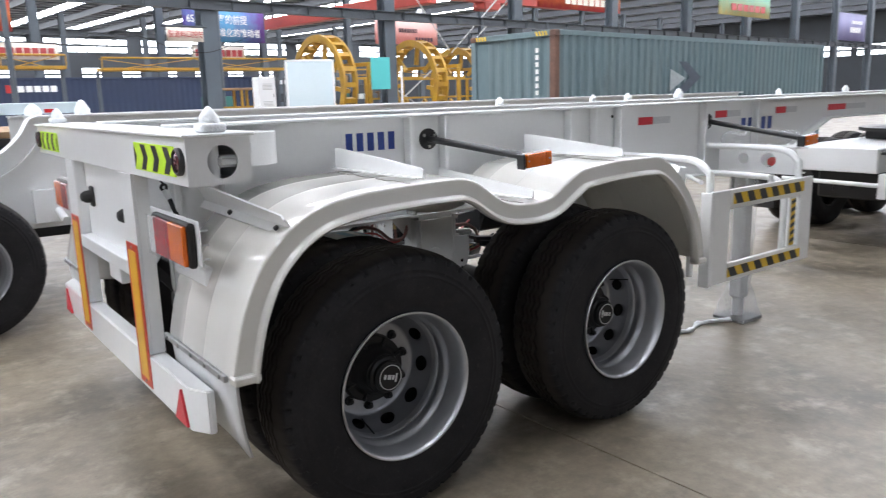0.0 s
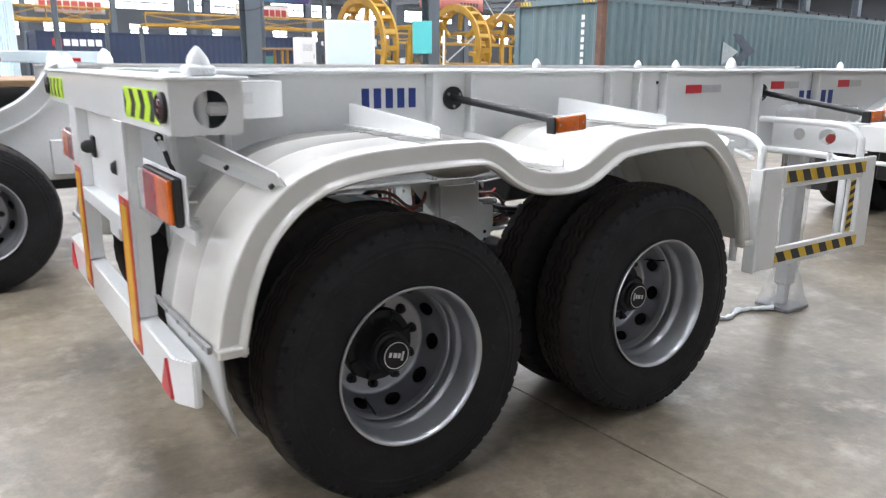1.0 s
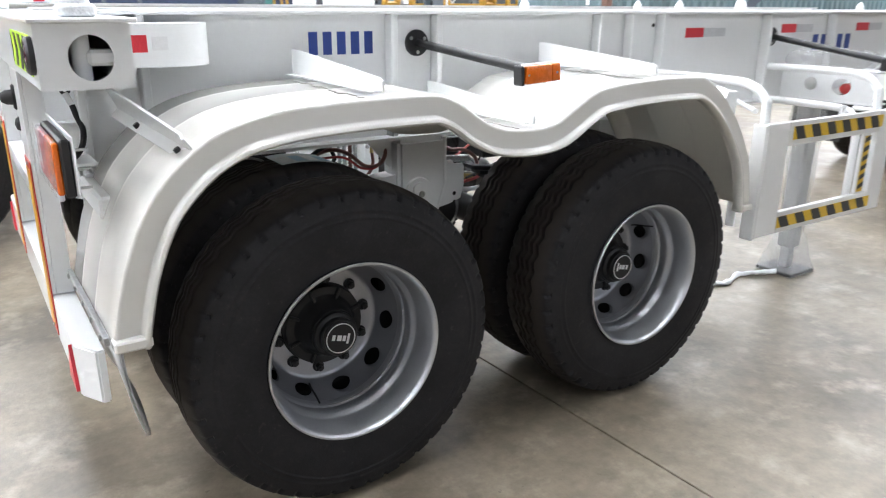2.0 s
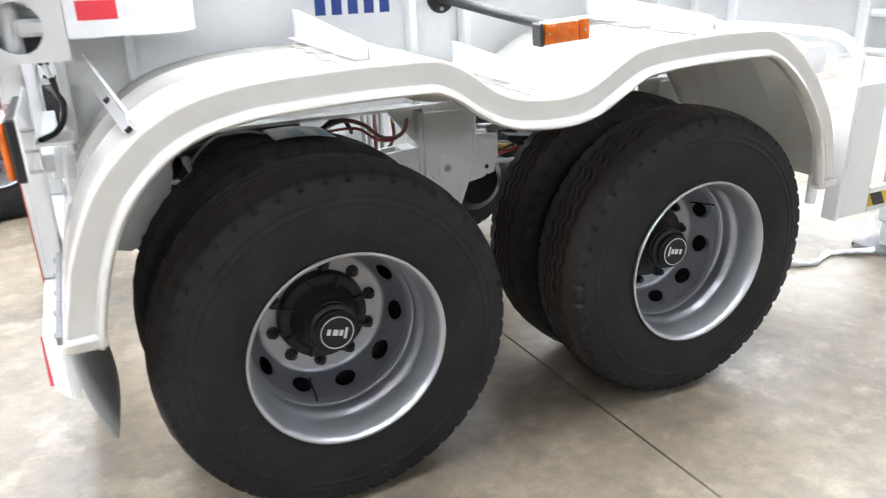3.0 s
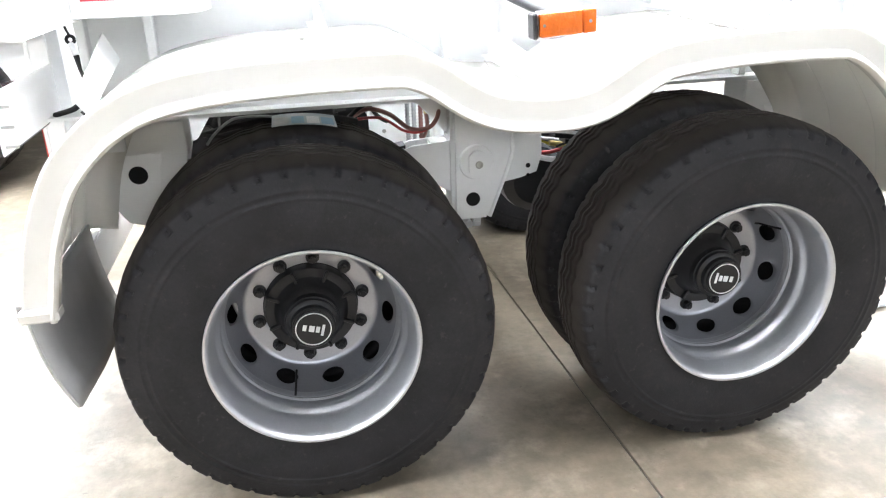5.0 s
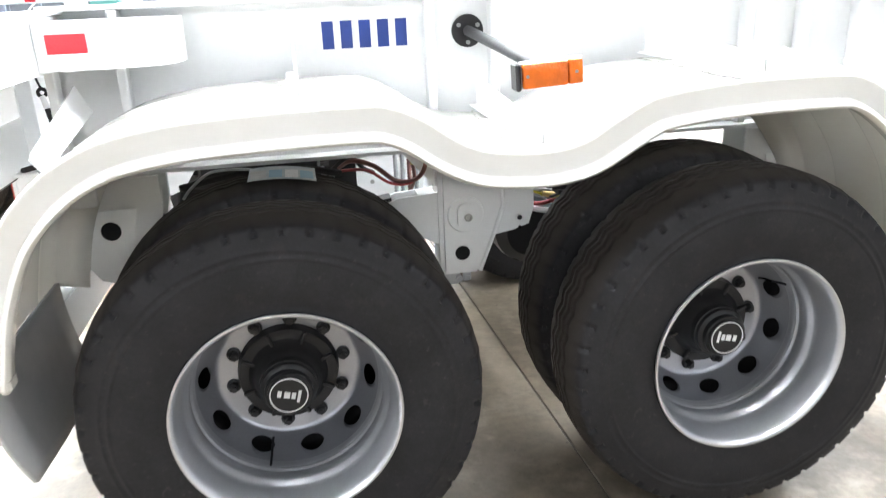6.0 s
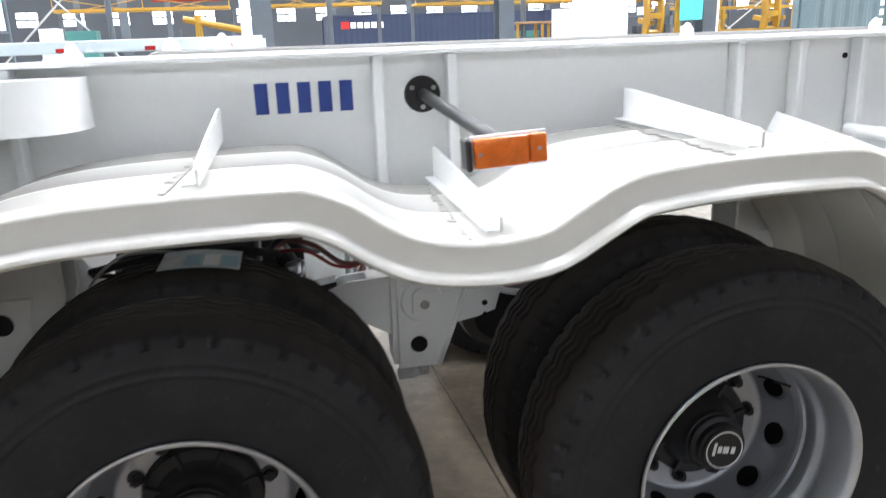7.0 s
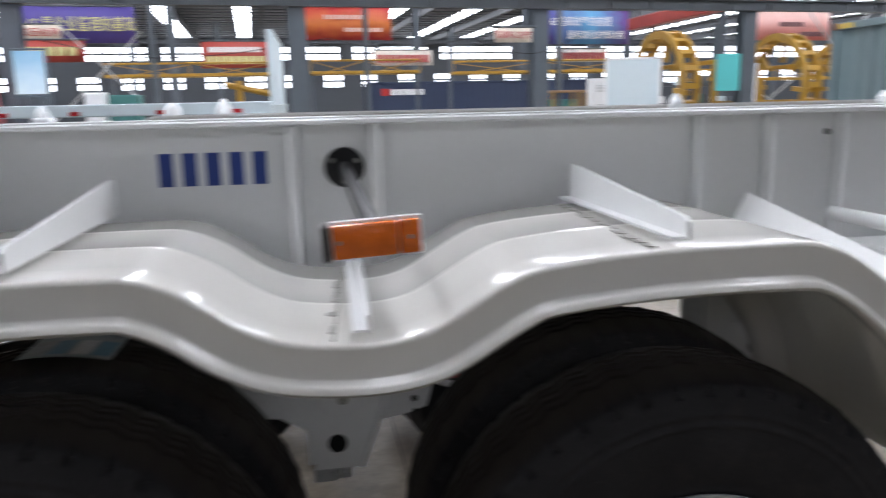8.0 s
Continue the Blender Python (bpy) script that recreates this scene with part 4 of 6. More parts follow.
# locking cones along the frame
for x, y, k in ((2.12, far(WEB_Y), 0.6), (3.12, far(WEB_Y), 0.55), (3.55, far(WEB_Y), 0.6), (4.25, far(WEB_Y), 0.85), (5.94, far(WEB_Y), 0.6), (7.38, far(WEB_Y), 0.7)):
    bm = B()
    lathe(bm, [(0.05 * k, RAIL_TOP + 0.0005), (0.05 * k, RAIL_TOP + 0.03), (0.042 * k, RAIL_TOP + 0.06 * k), (0.02 * k, RAIL_TOP + 0.095 * k), (0.0, RAIL_TOP + 0.105 * k)], 12, "z", (x, y, 0))
    part("lock_cone", bm, M["filmwhite"], chassis, angle=50)

# ---- running gear ----
for s in (1, -1):
    def q(y):
        return y if s > 0 else far(y)
    def yy(a, b):
        return (min(q(a), q(b)), max(q(a), q(b)))
    # middle hanger with the equaliser arm
    bm = B()
    prism(bm, [(0.535, RAIL_LOW - 0.001), (0.765, RAIL_LOW - 0.001), (0.765, 0.86), (0.735, 0.77), (0.68, 0.62), (0.535, 0.62)], "y", *yy(2.940, 3.080))
    bmesh.ops.bevel(bm, geom=list(bm.edges), offset=0.016, segments=4, affect="EDGES")
    hanger = part("spring_hanger", bm, M["white"], chassis, "white folded plate spring hanger", angle=50)
    bm = B()
    tube(bm, [(0.757, q(2.944), RAIL_LOW - 0.002), (0.757, q(2.944), 0.862), (0.728, q(2.944), 0.773), (0.672, q(2.944), 0.628)], 0.009, 10)
    part("folded_edge", bm, M["white"], hanger, angle=60)
    bm = B()
    prism(bm, [(0.42, RAIL_LOW - 0.001), (0.534, RAIL_LOW - 0.001), (0.534, 0.93)], "y", *yy(3.00, 3.01))
    part("gusset", bm, M["white"], hanger)
    bm = B()
    rod(bm, (0.624, q(2.9395), 0.838), (0.624, q(2.9300), 0.838), 0.064, 0.060, seg=36)
    prism(bm, [(0.626 + 0.040 * math.copysign(min(abs(math.cos(a)), 0.80), math.cos(a)), 0.835 + 0.047 * math.sin(a)) for a in [2 * math.pi * i / 36 for i in range(36)]], "y", *yy(2.919, 2.9295))
    part("pivot_plate", bm, M["white"], hanger)
    bm = B()
    lathe(bm, [(0.014, 2.9185), (0.014, 2.9150), (0.012, 2.9135), (0.008, 2.9135), (0.0065, 2.9165), (0.0, 2.9170)], 20, "y", (0.630, 0, 0.832))
    if q(1.0) != 1.0:
        for v in bm.verts:
            v.co.y = far(v.co.y)
    part("bolt", bm, M["bolt"], hanger)
    bm = B()
    rod(bm, (0.611, q(2.9395), 0.700), (0.611, q(2.938), 0.700), 0.026, seg=20)
    part("hanger_hole", bm, M["hole"], hanger)
    bm = B()
    prism(bm, [(0.34, 0.880), (0.40, 0.905), (0.54, 0.915), (0.76, 0.935), (0.866, 0.928), (0.874, 0.915), (0.876, 0.835), (0.858, 0.775), (0.80, 0.757), (0.70, 0.74), (0.55, 0.72), (0.46, 0.77), (0.36, 0.78)], "y", *yy(2.968, 2.978))
    prism(bm, [(0.34, 0.880), (0.40, 0.905), (0.54, 0.915), (0.76, 0.935), (0.866, 0.928), (0.874, 0.915), (0.876, 0.835), (0.858, 0.775), (0.80, 0.757), (0.70, 0.74), (0.55, 0.72), (0.46, 0.77), (0.36, 0.78)], "y", *yy(3.046, 3.058))
    bx(bm, 0.345, 0.375, *yy(2.979, 3.045), 0.885, 0.900)
    bx(bm, 0.47, 0.53, *yy(2.979, 3.045), 0.900, 0.912)
    part("equaliser", bm, M["white"], hanger)
    bm = B()
    rod(bm, (0.825, q(2.9675), 0.80), (0.825, q(2.9665), 0.80), 0.009, seg=12)
    part("hanger_hole", bm, M["hole"], hanger)
    bm = B()
    rod(bm, (0.825, q(2.9675), 0.765), (0.825, q(2.9660), 0.765), 0.006, seg=12)
    part("hanger_hole", bm, M["hole"], hanger)
    bm = B()
    bx(bm, 0.545, 0.60, *yy(2.962, 2.975), 0.578, 0.619, 0.004)
    bx(bm, 0.615, 0.645, *yy(2.962, 2.975), 0.585, 0.619, 0.004)
    rod(bm, (0.63, q(2.952), 0.60), (0.63, q(2.961), 0.60), 0.009, seg=6)
    rod(bm, (0.60, q(2.95), 0.60), (0.60, q(2.99), 0.60), 0.012, seg=10)
    part("torque_rod_end", bm, M["grey"], hanger)
    # rear and front hangers
    for x0, d in ((-0.49, 1), (1.80, -1)):
        out = [(-0.135, RAIL_LOW - 0.001), (0.15, RAIL_LOW - 0.001), (0.150, 0.95), (0.125, 0.86), (0.045, 0.74), (-0.015, 0.715), (-0.07, 0.73), (-0.115, 0.80), (-0.135, 0.90)]
        bm = B()
        prism(bm, [(x0 + d * a, z) for a, z in out], "y", *yy(2.935, 2.945))
        prism(bm, [(x0 + d * a, z) for a, z in out], "y", *yy(3.075, 3.085))
        bx(bm, *sorted((x0 - d * 0.125, x0 - d * 0.115)), *yy(2.946, 3.074), 0.80, RAIL_LOW - 0.001)
        bmesh.ops.bevel(bm, geom=list(bm.edges), offset=0.003, segments=1, affect="EDGES")
        h2 = part("spring_hanger", bm, M["white"], chassis, "white plate spring hanger")
        bm = B()
        prism(bm, [(x0 + d * a, z) for a, z in ((-0.085, 0.965), (0.075, 0.965), (0.050, 0.815), (-0.060, 0.815))], "y", *yy(2.926, 2.9345))
        bmesh.ops.bevel(bm, geom=list(bm.edges), offset=0.004, segments=2, affect="EDGES")
        part("hanger_pad", bm, M["white"], h2)
        bm = B()
        rod(bm, (x0 - d * 0.013, q(2.9255), 0.894), (x0 - d * 0.013, q(2.924), 0.894), 0.030, seg=20)
        part("hanger_hole", bm, M["hole"], h2)
        bm = B()
        rod(bm, (x0 + d * 0.03, q(2.9345), 0.755), (x0 + d * 0.03, q(2.928), 0.755), 0.010, seg=8)
        part("bolt", bm, M["bolt"], h2)
        # sloping stay down from the hanger
        bm = B()
        prism(bm, [(x0 + d * 0.02, 0.80), (x0 + d * 0.10, 0.78), (x0 + d * 0.34, 0.50), (x0 + d * 0.30, 0.46)], "y", *yy(3.00, 3.03))
        part("torque_rod", bm, M["spring"], h2)
    # leaf springs, seats, brake chambers
    for ax in AXLES:
        bm = B()
        for k in range(7):
            half, z = 0.38 - 0.04 * k, 0.86 - 0.020 * k
            rows = []
            for i in range(13):
                u = -1 + i / 6
                x = ax + u * half
                zz = z + 0.055 * (u * half / 0.5) ** 2
                rows.append([bm.verts.new((x, yv, zz + dz)) for yv in yy(2.979, 3.045) for dz in (0.0, 0.0165)])
            for a, b in zip(rows, rows[1:]):
                for i, j in ((0, 1), (1, 3), (3, 2), (2, 0)):
                    bm.faces.new((a[i], a[j], b[j], b[i]))
            bm.faces.new((rows[0][0], rows[0][1], rows[0][3], rows[0][2]))
            bm.faces.new((rows[-1][0], rows[-1][1], rows[-1][3], rows[-1][2]))
        sp = part("leaf_spring", bm, M["spring"], chassis, "dark steel leaf spring pack")
        for dx in (-0.07, 0.07):
            bm = B()
            u_path = [(ax + dx, q(2.955), 0.62), (ax + dx, q(2.955), 0.87), (ax + dx, q(2.965), 0.895), (ax + dx, q(3.01), 0.905), (ax + dx, q(3.055), 0.895), (ax + dx, q(3.065), 0.87), (ax + dx, q(3.065), 0.62)]
            tube(bm, u_path, 0.011, 8)
            part("u_bolt", bm, M["spring"], sp)
        bm = B()
        bx(bm, ax - 0.12, ax + 0.12, *yy(2.955, 3.065), 0.62, 0.70, 0.008)
        part("spring_seat", bm, M["spring"], sp)
        bm = B()
        lathe(bm, [(0.0, 0.0), (0.07, 0.0), (0.085, 0.015), (0.09, 0.05), (0.098, 0.055), (0.098, 0.07), (0.09, 0.075), (0.088, 0.16), (0.075, 0.18), (0.0, 0.185)], 24, "x", (ax + 0.22, q(3.20), 0.62))
        part("brake_chamber", bm, M["black"], chassis, "black brake chamber")
for ax in AXLES:
    bm = B()
    rod(bm, (ax, 2.75, HUB_Z), (ax, far(2.75), HUB_Z), 0.075, seg=24)
    for y in (2.76, far(2.76)):
        lathe(bm, [(0.0, y - 0.16), (0.212, y - 0.16), (0.215, y + 0.08), (0.0, y + 0.08)], 32, "y", (ax, 0, HUB_Z))
    part("axle", bm, M["black"], chassis, "black axle tube with brake drums")
# air tank between the axles and pipes along the frame
bm = B()
lathe(bm, [(0.0, 3.32), (0.10, 3.325), (0.14, 3.36), (0.145, 3.40), (0.145, 3.95), (0.14, 3.99), (0.0, 4.02)], 32, "y", (0.98, 0, 0.62))
part("air_tank", bm, M["black"], chassis, "black air tank")
for x0, x1, z0 in ((-0.26, 0.16, 0.86), (1.15, 1.42, 0.88)):
    bm = B()
    bx(bm, x0, x1, 3.20, 3.42, z0, z0 + 0.22, 0.01)
    part("valve_block", bm, M["plastic"], chassis, "black brake valve")
hoses = [("wirebrown", 0.008, [(0.22, 3.10, 1.00), (0.26, 3.0, 1.04), (0.33, 2.985, 1.02), (0.40, 2.98, 0.965), (0.47, 2.985, 0.965), (0.505, 3.0, 1.01), (0.50, 3.05, 1.06)]),
         ("wirered", 0.005, [(0.20, 3.08, 0.99), (0.30, 2.98, 1.01), (0.38, 2.975, 0.96), (0.45, 2.98, 0.955), (0.50, 3.0, 1.0), (0.505, 3.05, 1.05)]),
         ("rubber", 0.008, [(0.18, 3.10, 0.98), (0.25, 3.02, 1.05), (0.30, 3.05, 1.00), (0.34, 3.15, 0.96)]),
         ("wirered", 0.008, [(0.86, 3.16, 0.84), (0.905, 3.13, 0.805), (0.951, 3.12, 0.799), (1.0, 3.12, 0.806), (1.052, 3.12, 0.815), (1.16, 3.16, 0.84)]),
         ("wirered", 0.006, [(0.79, 3.15, 0.868), (0.84, 3.12, 0.886), (0.883, 3.12, 0.896), (0.96, 3.14, 0.93), (1.05, 3.18, 0.96)]),
         ("wireyellow", 0.005, [(0.88, 3.15, 0.865), (0.936, 3.12, 0.842), (0.995, 3.12, 0.820), (1.08, 3.15, 0.805)]),
         ("steel", 0.007, [(0.87, 3.14, 0.872), (0.916, 3.12, 0.859), (0.99, 3.118, 0.846), (1.058, 3.12, 0.832), (1.16, 3.15, 0.82)]),
         ("sticker", 0.011, [(0.90, 3.15, 0.785), (0.945, 3.12, 0.775), (1.009, 3.12, 0.765), (1.11, 3.16, 0.755)]),
         ("wirebrown", 0.009, [(0.84, 3.12, 1.0), (0.891, 3.10, 0.965), (0.96, 3.10, 0.958), (1.02, 3.10, 0.925), (1.041, 3.10, 0.888), (1.05, 3.10, 0.83)]),
         ("rubber", 0.005, [(0.98, 3.10, 0.825), (1.07, 3.10, 0.850), (1.16, 3.10, 0.880)]),
         ("rubber", 0.004, [(1.10, 3.08, 1.03), (1.07, 3.09, 0.96), (1.05, 3.10, 0.90)]),
         ("rubber", 0.012, [(-0.30, 3.06, 0.98), (-0.10, 2.98, 1.03), (0.10, 2.975, 1.03), (0.22, 3.05, 0.99)]),
         ("rubber", 0.007, [(-0.28, 2.99, 0.99), (-0.15, 2.965, 0.985), (-0.02, 2.96, 0.99), (0.12, 3.0, 1.0)])]
for k, r, pts in hoses:
    bm = B()
    tube(bm, smooth_path(pts, 6), r, 8)
    part("hose", bm, M[k], chassis)
for p0, p1, r in [((0.440 + 0.026 * i, 3.30, 1.000), (0.440 + 0.026 * i, 3.30, 1.056), 0.008) for i in range(4)] + [((0.955, 3.115, 0.838), (1.02, 3.115, 0.826), 0.012), ((0.468, 3.05, 1.0), (0.470, 3.05, 1.035), 0.008)]:
    bm = B()
    rod(bm, p0, p1, r, seg=8)
    part("fitting", bm, M["brass"], chassis, "brass pipe fitting")
bm = B()
tube(bm, smooth_path([(-0.28, 2.95, 0.97), (-0.255, 2.95, 1.0), (-0.21, 2.95, 1.037), (-0.17, 2.95, 1.052), (-0.09, 2.95, 1.052), (-0.03, 2.96, 1.035), (0.05, 2.99, 0.99)], 6), 0.0045, 8)
part("hose", bm, M["steel"], chassis, "thin grey brake pipe")
# corrugated hoses straight down from the fittings, a white plate and post behind them
for i in range(4):
    bm = B()
    lathe(bm, [(0.0100 if k % 2 else 0.0072, 0.80 + 0.0065 * k) for k in range(31)], 10, "z", (0.440 + 0.026 * i, 3.30, 0))
    part("hose", bm, M["wirebrown" if i == 2 else "steel"], chassis, "corrugated brake hose", angle=60)
bm = B()
bx(bm, 0.30, 0.70, 3.42, 3.43, 0.76, 1.215, 0.003)
plate = part("cross_plate", bm, M["white"], chassis, "white plate between the beams")
for x, z in ((0.36, 1.01), (0.36, 0.86), (0.52, 1.03), (0.64, 0.95)):
    bm = B()
    rod(bm, (x, 3.4195, z), (x, 3.414, z), 0.009, seg=6)
    part("bolt", bm, M["bolt"], plate)
bm = B()
rod(bm, (0.575, 3.36, 0.80), (0.575, 3.36, 1.215), 0.022, seg=14)
part("cross_post", bm, M["white"], chassis)
bm = B()
tube(bm, [(0.84 + 0.16 * i / 160, 3.11 + 0.014 * math.cos(i * 0.785), 0.925 - 0.01 * i / 160 + 0.014 * math.sin(i * 0.785)) for i in range(161)], 0.0028, 6)
part("coil_spring", bm, M["steel"], chassis, "thin steel coil round a hose", angle=60)
for k, r, pts in (("wirebrown", 0.007, [(0.470, 3.05, 1.0), (0.472, 3.05, 0.95), (0.455, 3.07, 0.90), (0.42, 3.09, 0.86)]),
                  ("steel", 0.005, [(0.80, 3.2, 1.02), (0.95, 3.2, 1.0), (1.1, 3.2, 1.01)])):
    bm = B()
    tube(bm, smooth_path(pts, 6), r, 8)
    part("hose", bm, M[k], chassis)
# paper and film label on the inner tyre, seen over the outer one
bm = B()
rows = []
for i in range(9):
    a = math.pi / 2 - 0.25 + 0.36 * i / 8
    rows.append([bm.verts.new((0.541 * math.cos(a) - 0.0, WHEEL_Y + DUAL + yv, HUB_Z + 0.541 * math.sin(a))) for yv in (-0.085, -0.03, 0.03, 0.085)])
for a, b in zip(rows, rows[1:]):
    for k in range(3):
        bm.faces.new((a[k], a[k + 1], b[k + 1], b[k]))
tag = part("tyre_label", bm, M["label"], chassis, "grey printed label with blue blocks on the tyre tread", angle=60)
for a0, a1, mtl in ((-0.235, -0.165, "inkblue"), (-0.155, -0.085, "reflgrey"), (-0.07, 0.0, "inkblue"), (0.015, 0.10, "steel")):
    bm = B()
    rows = [[bm.verts.new((0.5425 * math.cos(math.pi / 2 + a), WHEEL_Y + DUAL + yv, HUB_Z + 0.5425 * math.sin(math.pi / 2 + a))) for yv in (-0.07, 0.03)] for a in (a0, (a0 + a1) / 2, a1)]
    for a, b in zip(rows, rows[1:]):
        bm.faces.new((a[0], a[1], b[1], b[0]))
    part("print_block", bm, M[mtl], tag, angle=60)

# ---- side guard with hazard tape, its tubes, landing leg, middle bolster ----
SGY = 2.28
bm = B()
bx(bm, 2.171, 2.934, SGY, SGY + 0.022, 0.985, 1.095, 0.004)
guardp = part("side_guard", bm, M["white"], chassis, "white side guard frame with yellow and black tape")
for name, x0, x1, ya, yb, z0, z1 in (("guard_upright", 2.01, 2.1705, 0, 0.022, 0.575, 1.095), ("guard_upright", 2.9345, 3.07, 0, 0.022, 0.575, 1.095), ("guard_bar", 2.171, 2.934, 0, 0.022, 0.575, 0.680),
                                     ("guard_flange", 1.997, 2.0095, 0.002, 0.07, 0.565, 1.09), ("guard_stay", 2.812, 2.884, 0.001, 0.020, 0.6805, 0.9845)):
    bm = B()
    bx(bm, x0, x1, SGY + ya, SGY + yb, z0, z1, 0.004)
    part(name, bm, M["white"], guardp)


def hazard(x0, x1, z0, z1, upright=False):
    bm = B()
    bx(bm, x0, x1, SGY - 0.0022, SGY - 0.0004, z0, z1)
    tape = part("hazard_tape", bm, M["tapeyellow"], guardp, "yellow and black hazard tape")
    n = 6
    for i in range(n):
        bm = B()
        if upright:
            c = z0 + (i + 0.25) * (z1 - z0) / n
            h = (z1 - z0) / n / 2
            prism(bm, [(x0, c), (x1, c + h * 0.6), (x1, c + h * 1.6), (x0, c + h)], "y", SGY - 0.0036, SGY - 0.0024)
        else:
            w = (x1 - x0) / n
            c = x0 + i * w
            prism(bm, [(c, z1), (c + w * 0.5, z1), (min(c + w * 0.78, x1), z0), (c + w * 0.26, z0)], "y", SGY - 0.0036, SGY - 0.0024)
        part("stripe", bm, M["tapeblack"], tape)


hazard(2.20, 2.96, 1.012, 1.072)
hazard(2.17, 2.96, 0.600, 0.655)
hazard(2.825, 2.873, 0.69, 0.975, True)
tubes = [[(2.04, 2.96, 1.262), (2.04, 2.55, 1.262), (2.04, 2.42, 1.250), (2.04, 2.345, 1.20), (2.04, 2.325, 1.12), (2.04, 2.325, 0.60)],
         [(1.975, 2.96, 1.085), (1.975, 2.60, 1.085), (1.975, 2.47, 1.075), (1.975, 2.405, 1.02), (1.975, 2.39, 0.92), (1.975, 2.39, 0.62)],
         [(2.97, 2.96, 1.262), (2.97, 2.60, 1.262), (2.97, 2.42, 1.250), (2.97, 2.345, 1.20), (2.97, 2.325, 1.12), (2.97, 2.325, 0.62)],
         [(2.97, 2.96, 1.080), (2.97, 2.62, 1.080), (2.97, 2.48, 1.070), (2.97, 2.42, 1.02), (2.97, 2.405, 0.92), (2.97, 2.405, 0.62)]]
for pts in tubes:
    bm = B()
    tube(bm, smooth_path(pts, 6), 0.020, 14)
    part("guard_tube", bm, M["white"], chassis, "bent white tube holding the side guard", angle=60)
bm = B()
plate_holes(bm, 2.60, 2.65, 1.04, 1.135, [(2.625, 1.11, 0.010, 0.014)], 2.305, 2.313)
part("hook_tab", bm, M["white"], chassis, "small tab with a round hole")
bm = B()
rod(bm, (2.10, 2.42, 1.13), (2.45, 2.80, 1.13), 0.012, seg=10)
part("stay", bm, M["white"], chassis)
bm = B()
bx(bm, 2.06, 2.30, 2.66, 2.95, 1.07, 1.19, 0.006)
part("valve_box", bm, M["white"], chassis, "white box under the beam")
# middle bolster arm with lightening holes
bm = B()
plate_holes(bm, 2.42, 2.955, 1.095, 1.250, [(2.597, 1.172, 0.052, 0.045), (2.775, 1.175, 0.036, 0.036)], 3.10, 3.11, "x")
bx(bm, 3.10, 3.24, 2.42, 2.955, 1.2505, 1.260)
bx(bm, 3.10, 3.24, 2.42, 2.955, 1.085, 1.0945)
part("outrigger", bm, M["white"], chassis, "white outrigger plate with round holes")
# red brake tap behind the larger hole, on a black lever
bm = B()
lathe(bm, [(0.0, 3.128), (0.016, 3.128), (0.026, 3.134), (0.030, 3.145), (0.030, 3.168), (0.024, 3.178), (0.014, 3.181), (0.014, 3.21), (0.0, 3.21)], 20, "x", (0, 2.600, 1.158))
tap = part("brake_tap", bm, M["redpaint"], chassis, "red brake tap", angle=50)
bm = B()
tube(bm, smooth_path([(3.195, 2.60, 1.172), (3.19, 2.59, 1.205), (3.18, 2.56, 1.212), (3.17, 2.49, 1.206)], 5), 0.009, 8)
part("lever", bm, M["black"], tap)
bm = B()
bx(bm, 3.182, 3.230, 2.575, 2.625, 1.0950, 1.1435, 0.004)
part("valve_body", bm, M["steel"], tap)
# landing leg wrapped in film
bm = B()
bx(bm, 3.24, 3.34, 2.82, 2.92, 0.16, 1.05, 0.012)
bx(bm, 3.26, 3.32, 2.84, 2.90, 0.025, 0.16, 0.006)
leg = part("landing_leg", bm, M["grey"], chassis, "grey landing leg wrapped in clear plastic film")
# Plate coloured dark to give the shadow inside the film's foot.
bm = B()
bx(bm, 3.17, 3.41, 2.75, 2.99, 0.004, 0.025, 0.004)
part("foot_plate", bm, M["spring"], leg, "steel foot plate, darkened for the shade inside the film")
bm = B()
prof = [(0.140, 0.008), (0.138, 0.03), (0.122, 0.08), (0.104, 0.14), (0.088, 0.20), (0.078, 0.27), (0.074, 0.36), (0.076, 0.5), (0.079, 0.62), (0.083, 0.75), (0.09, 0.85), (0.10, 0.95), (0.085, 1.04)]
lathe(bm, prof, 36, "z", (3.29, 2.87, 0))
for v in bm.verts:
    # square at the foot, with long folds running up the leg
    dx, dy = v.co.x - 3.29, v.co.y - 2.87
    a = math.atan2(dy, dx)
    low = max(0.0, 1.0 - v.co.z / 0.30)
    k = 1.0 + low * 0.75 * (1.0 / max(abs(math.cos(a)), abs(math.sin(a))) - 1.0) + 0.07 * math.sin(7 * a + 4 * v.co.z)
    v.co.x, v.co.y = 3.29 + dx * k, 2.87 + dy * k
    v.co += 0.016 * Vector(noise.noise_vector(v.co * 11)) * (1.0 if v.co.z > 0.05 else 0.3)
    v.co.z = max(v.co.z, 0.004)
part("plastic_film", bm, M["film"], leg, "crumpled clear plastic film", angle=25)
bm = B()
tube(bm, smooth_path([(3.16, 2.85, 0.02), (2.95, 2.95, 0.012), (2.75, 2.90, 0.015), (2.55, 2.98, 0.012), (2.35, 2.96, 0.012)], 8), 0.016, 8)
for v in bm.verts:
    v.co += 0.012 * Vector(noise.noise_vector(v.co * 25))
    v.co.z = max(v.co.z, 0.002)
part("film_strand", bm, M["filmwhite"], leg, angle=25)
# cloth wrapped landing gear shaft under the second name
bm = B()
tube(bm, smooth_path([(3.15, 2.93, 1.30), (3.5, 2.90, 1.29), (3.8, 2.92, 1.27), (4.1, 2.96, 1.26)], 6), 0.05, 12)
for v in bm.verts:
    v.co += 0.02 * Vector(noise.noise_vector(v.co * 12))
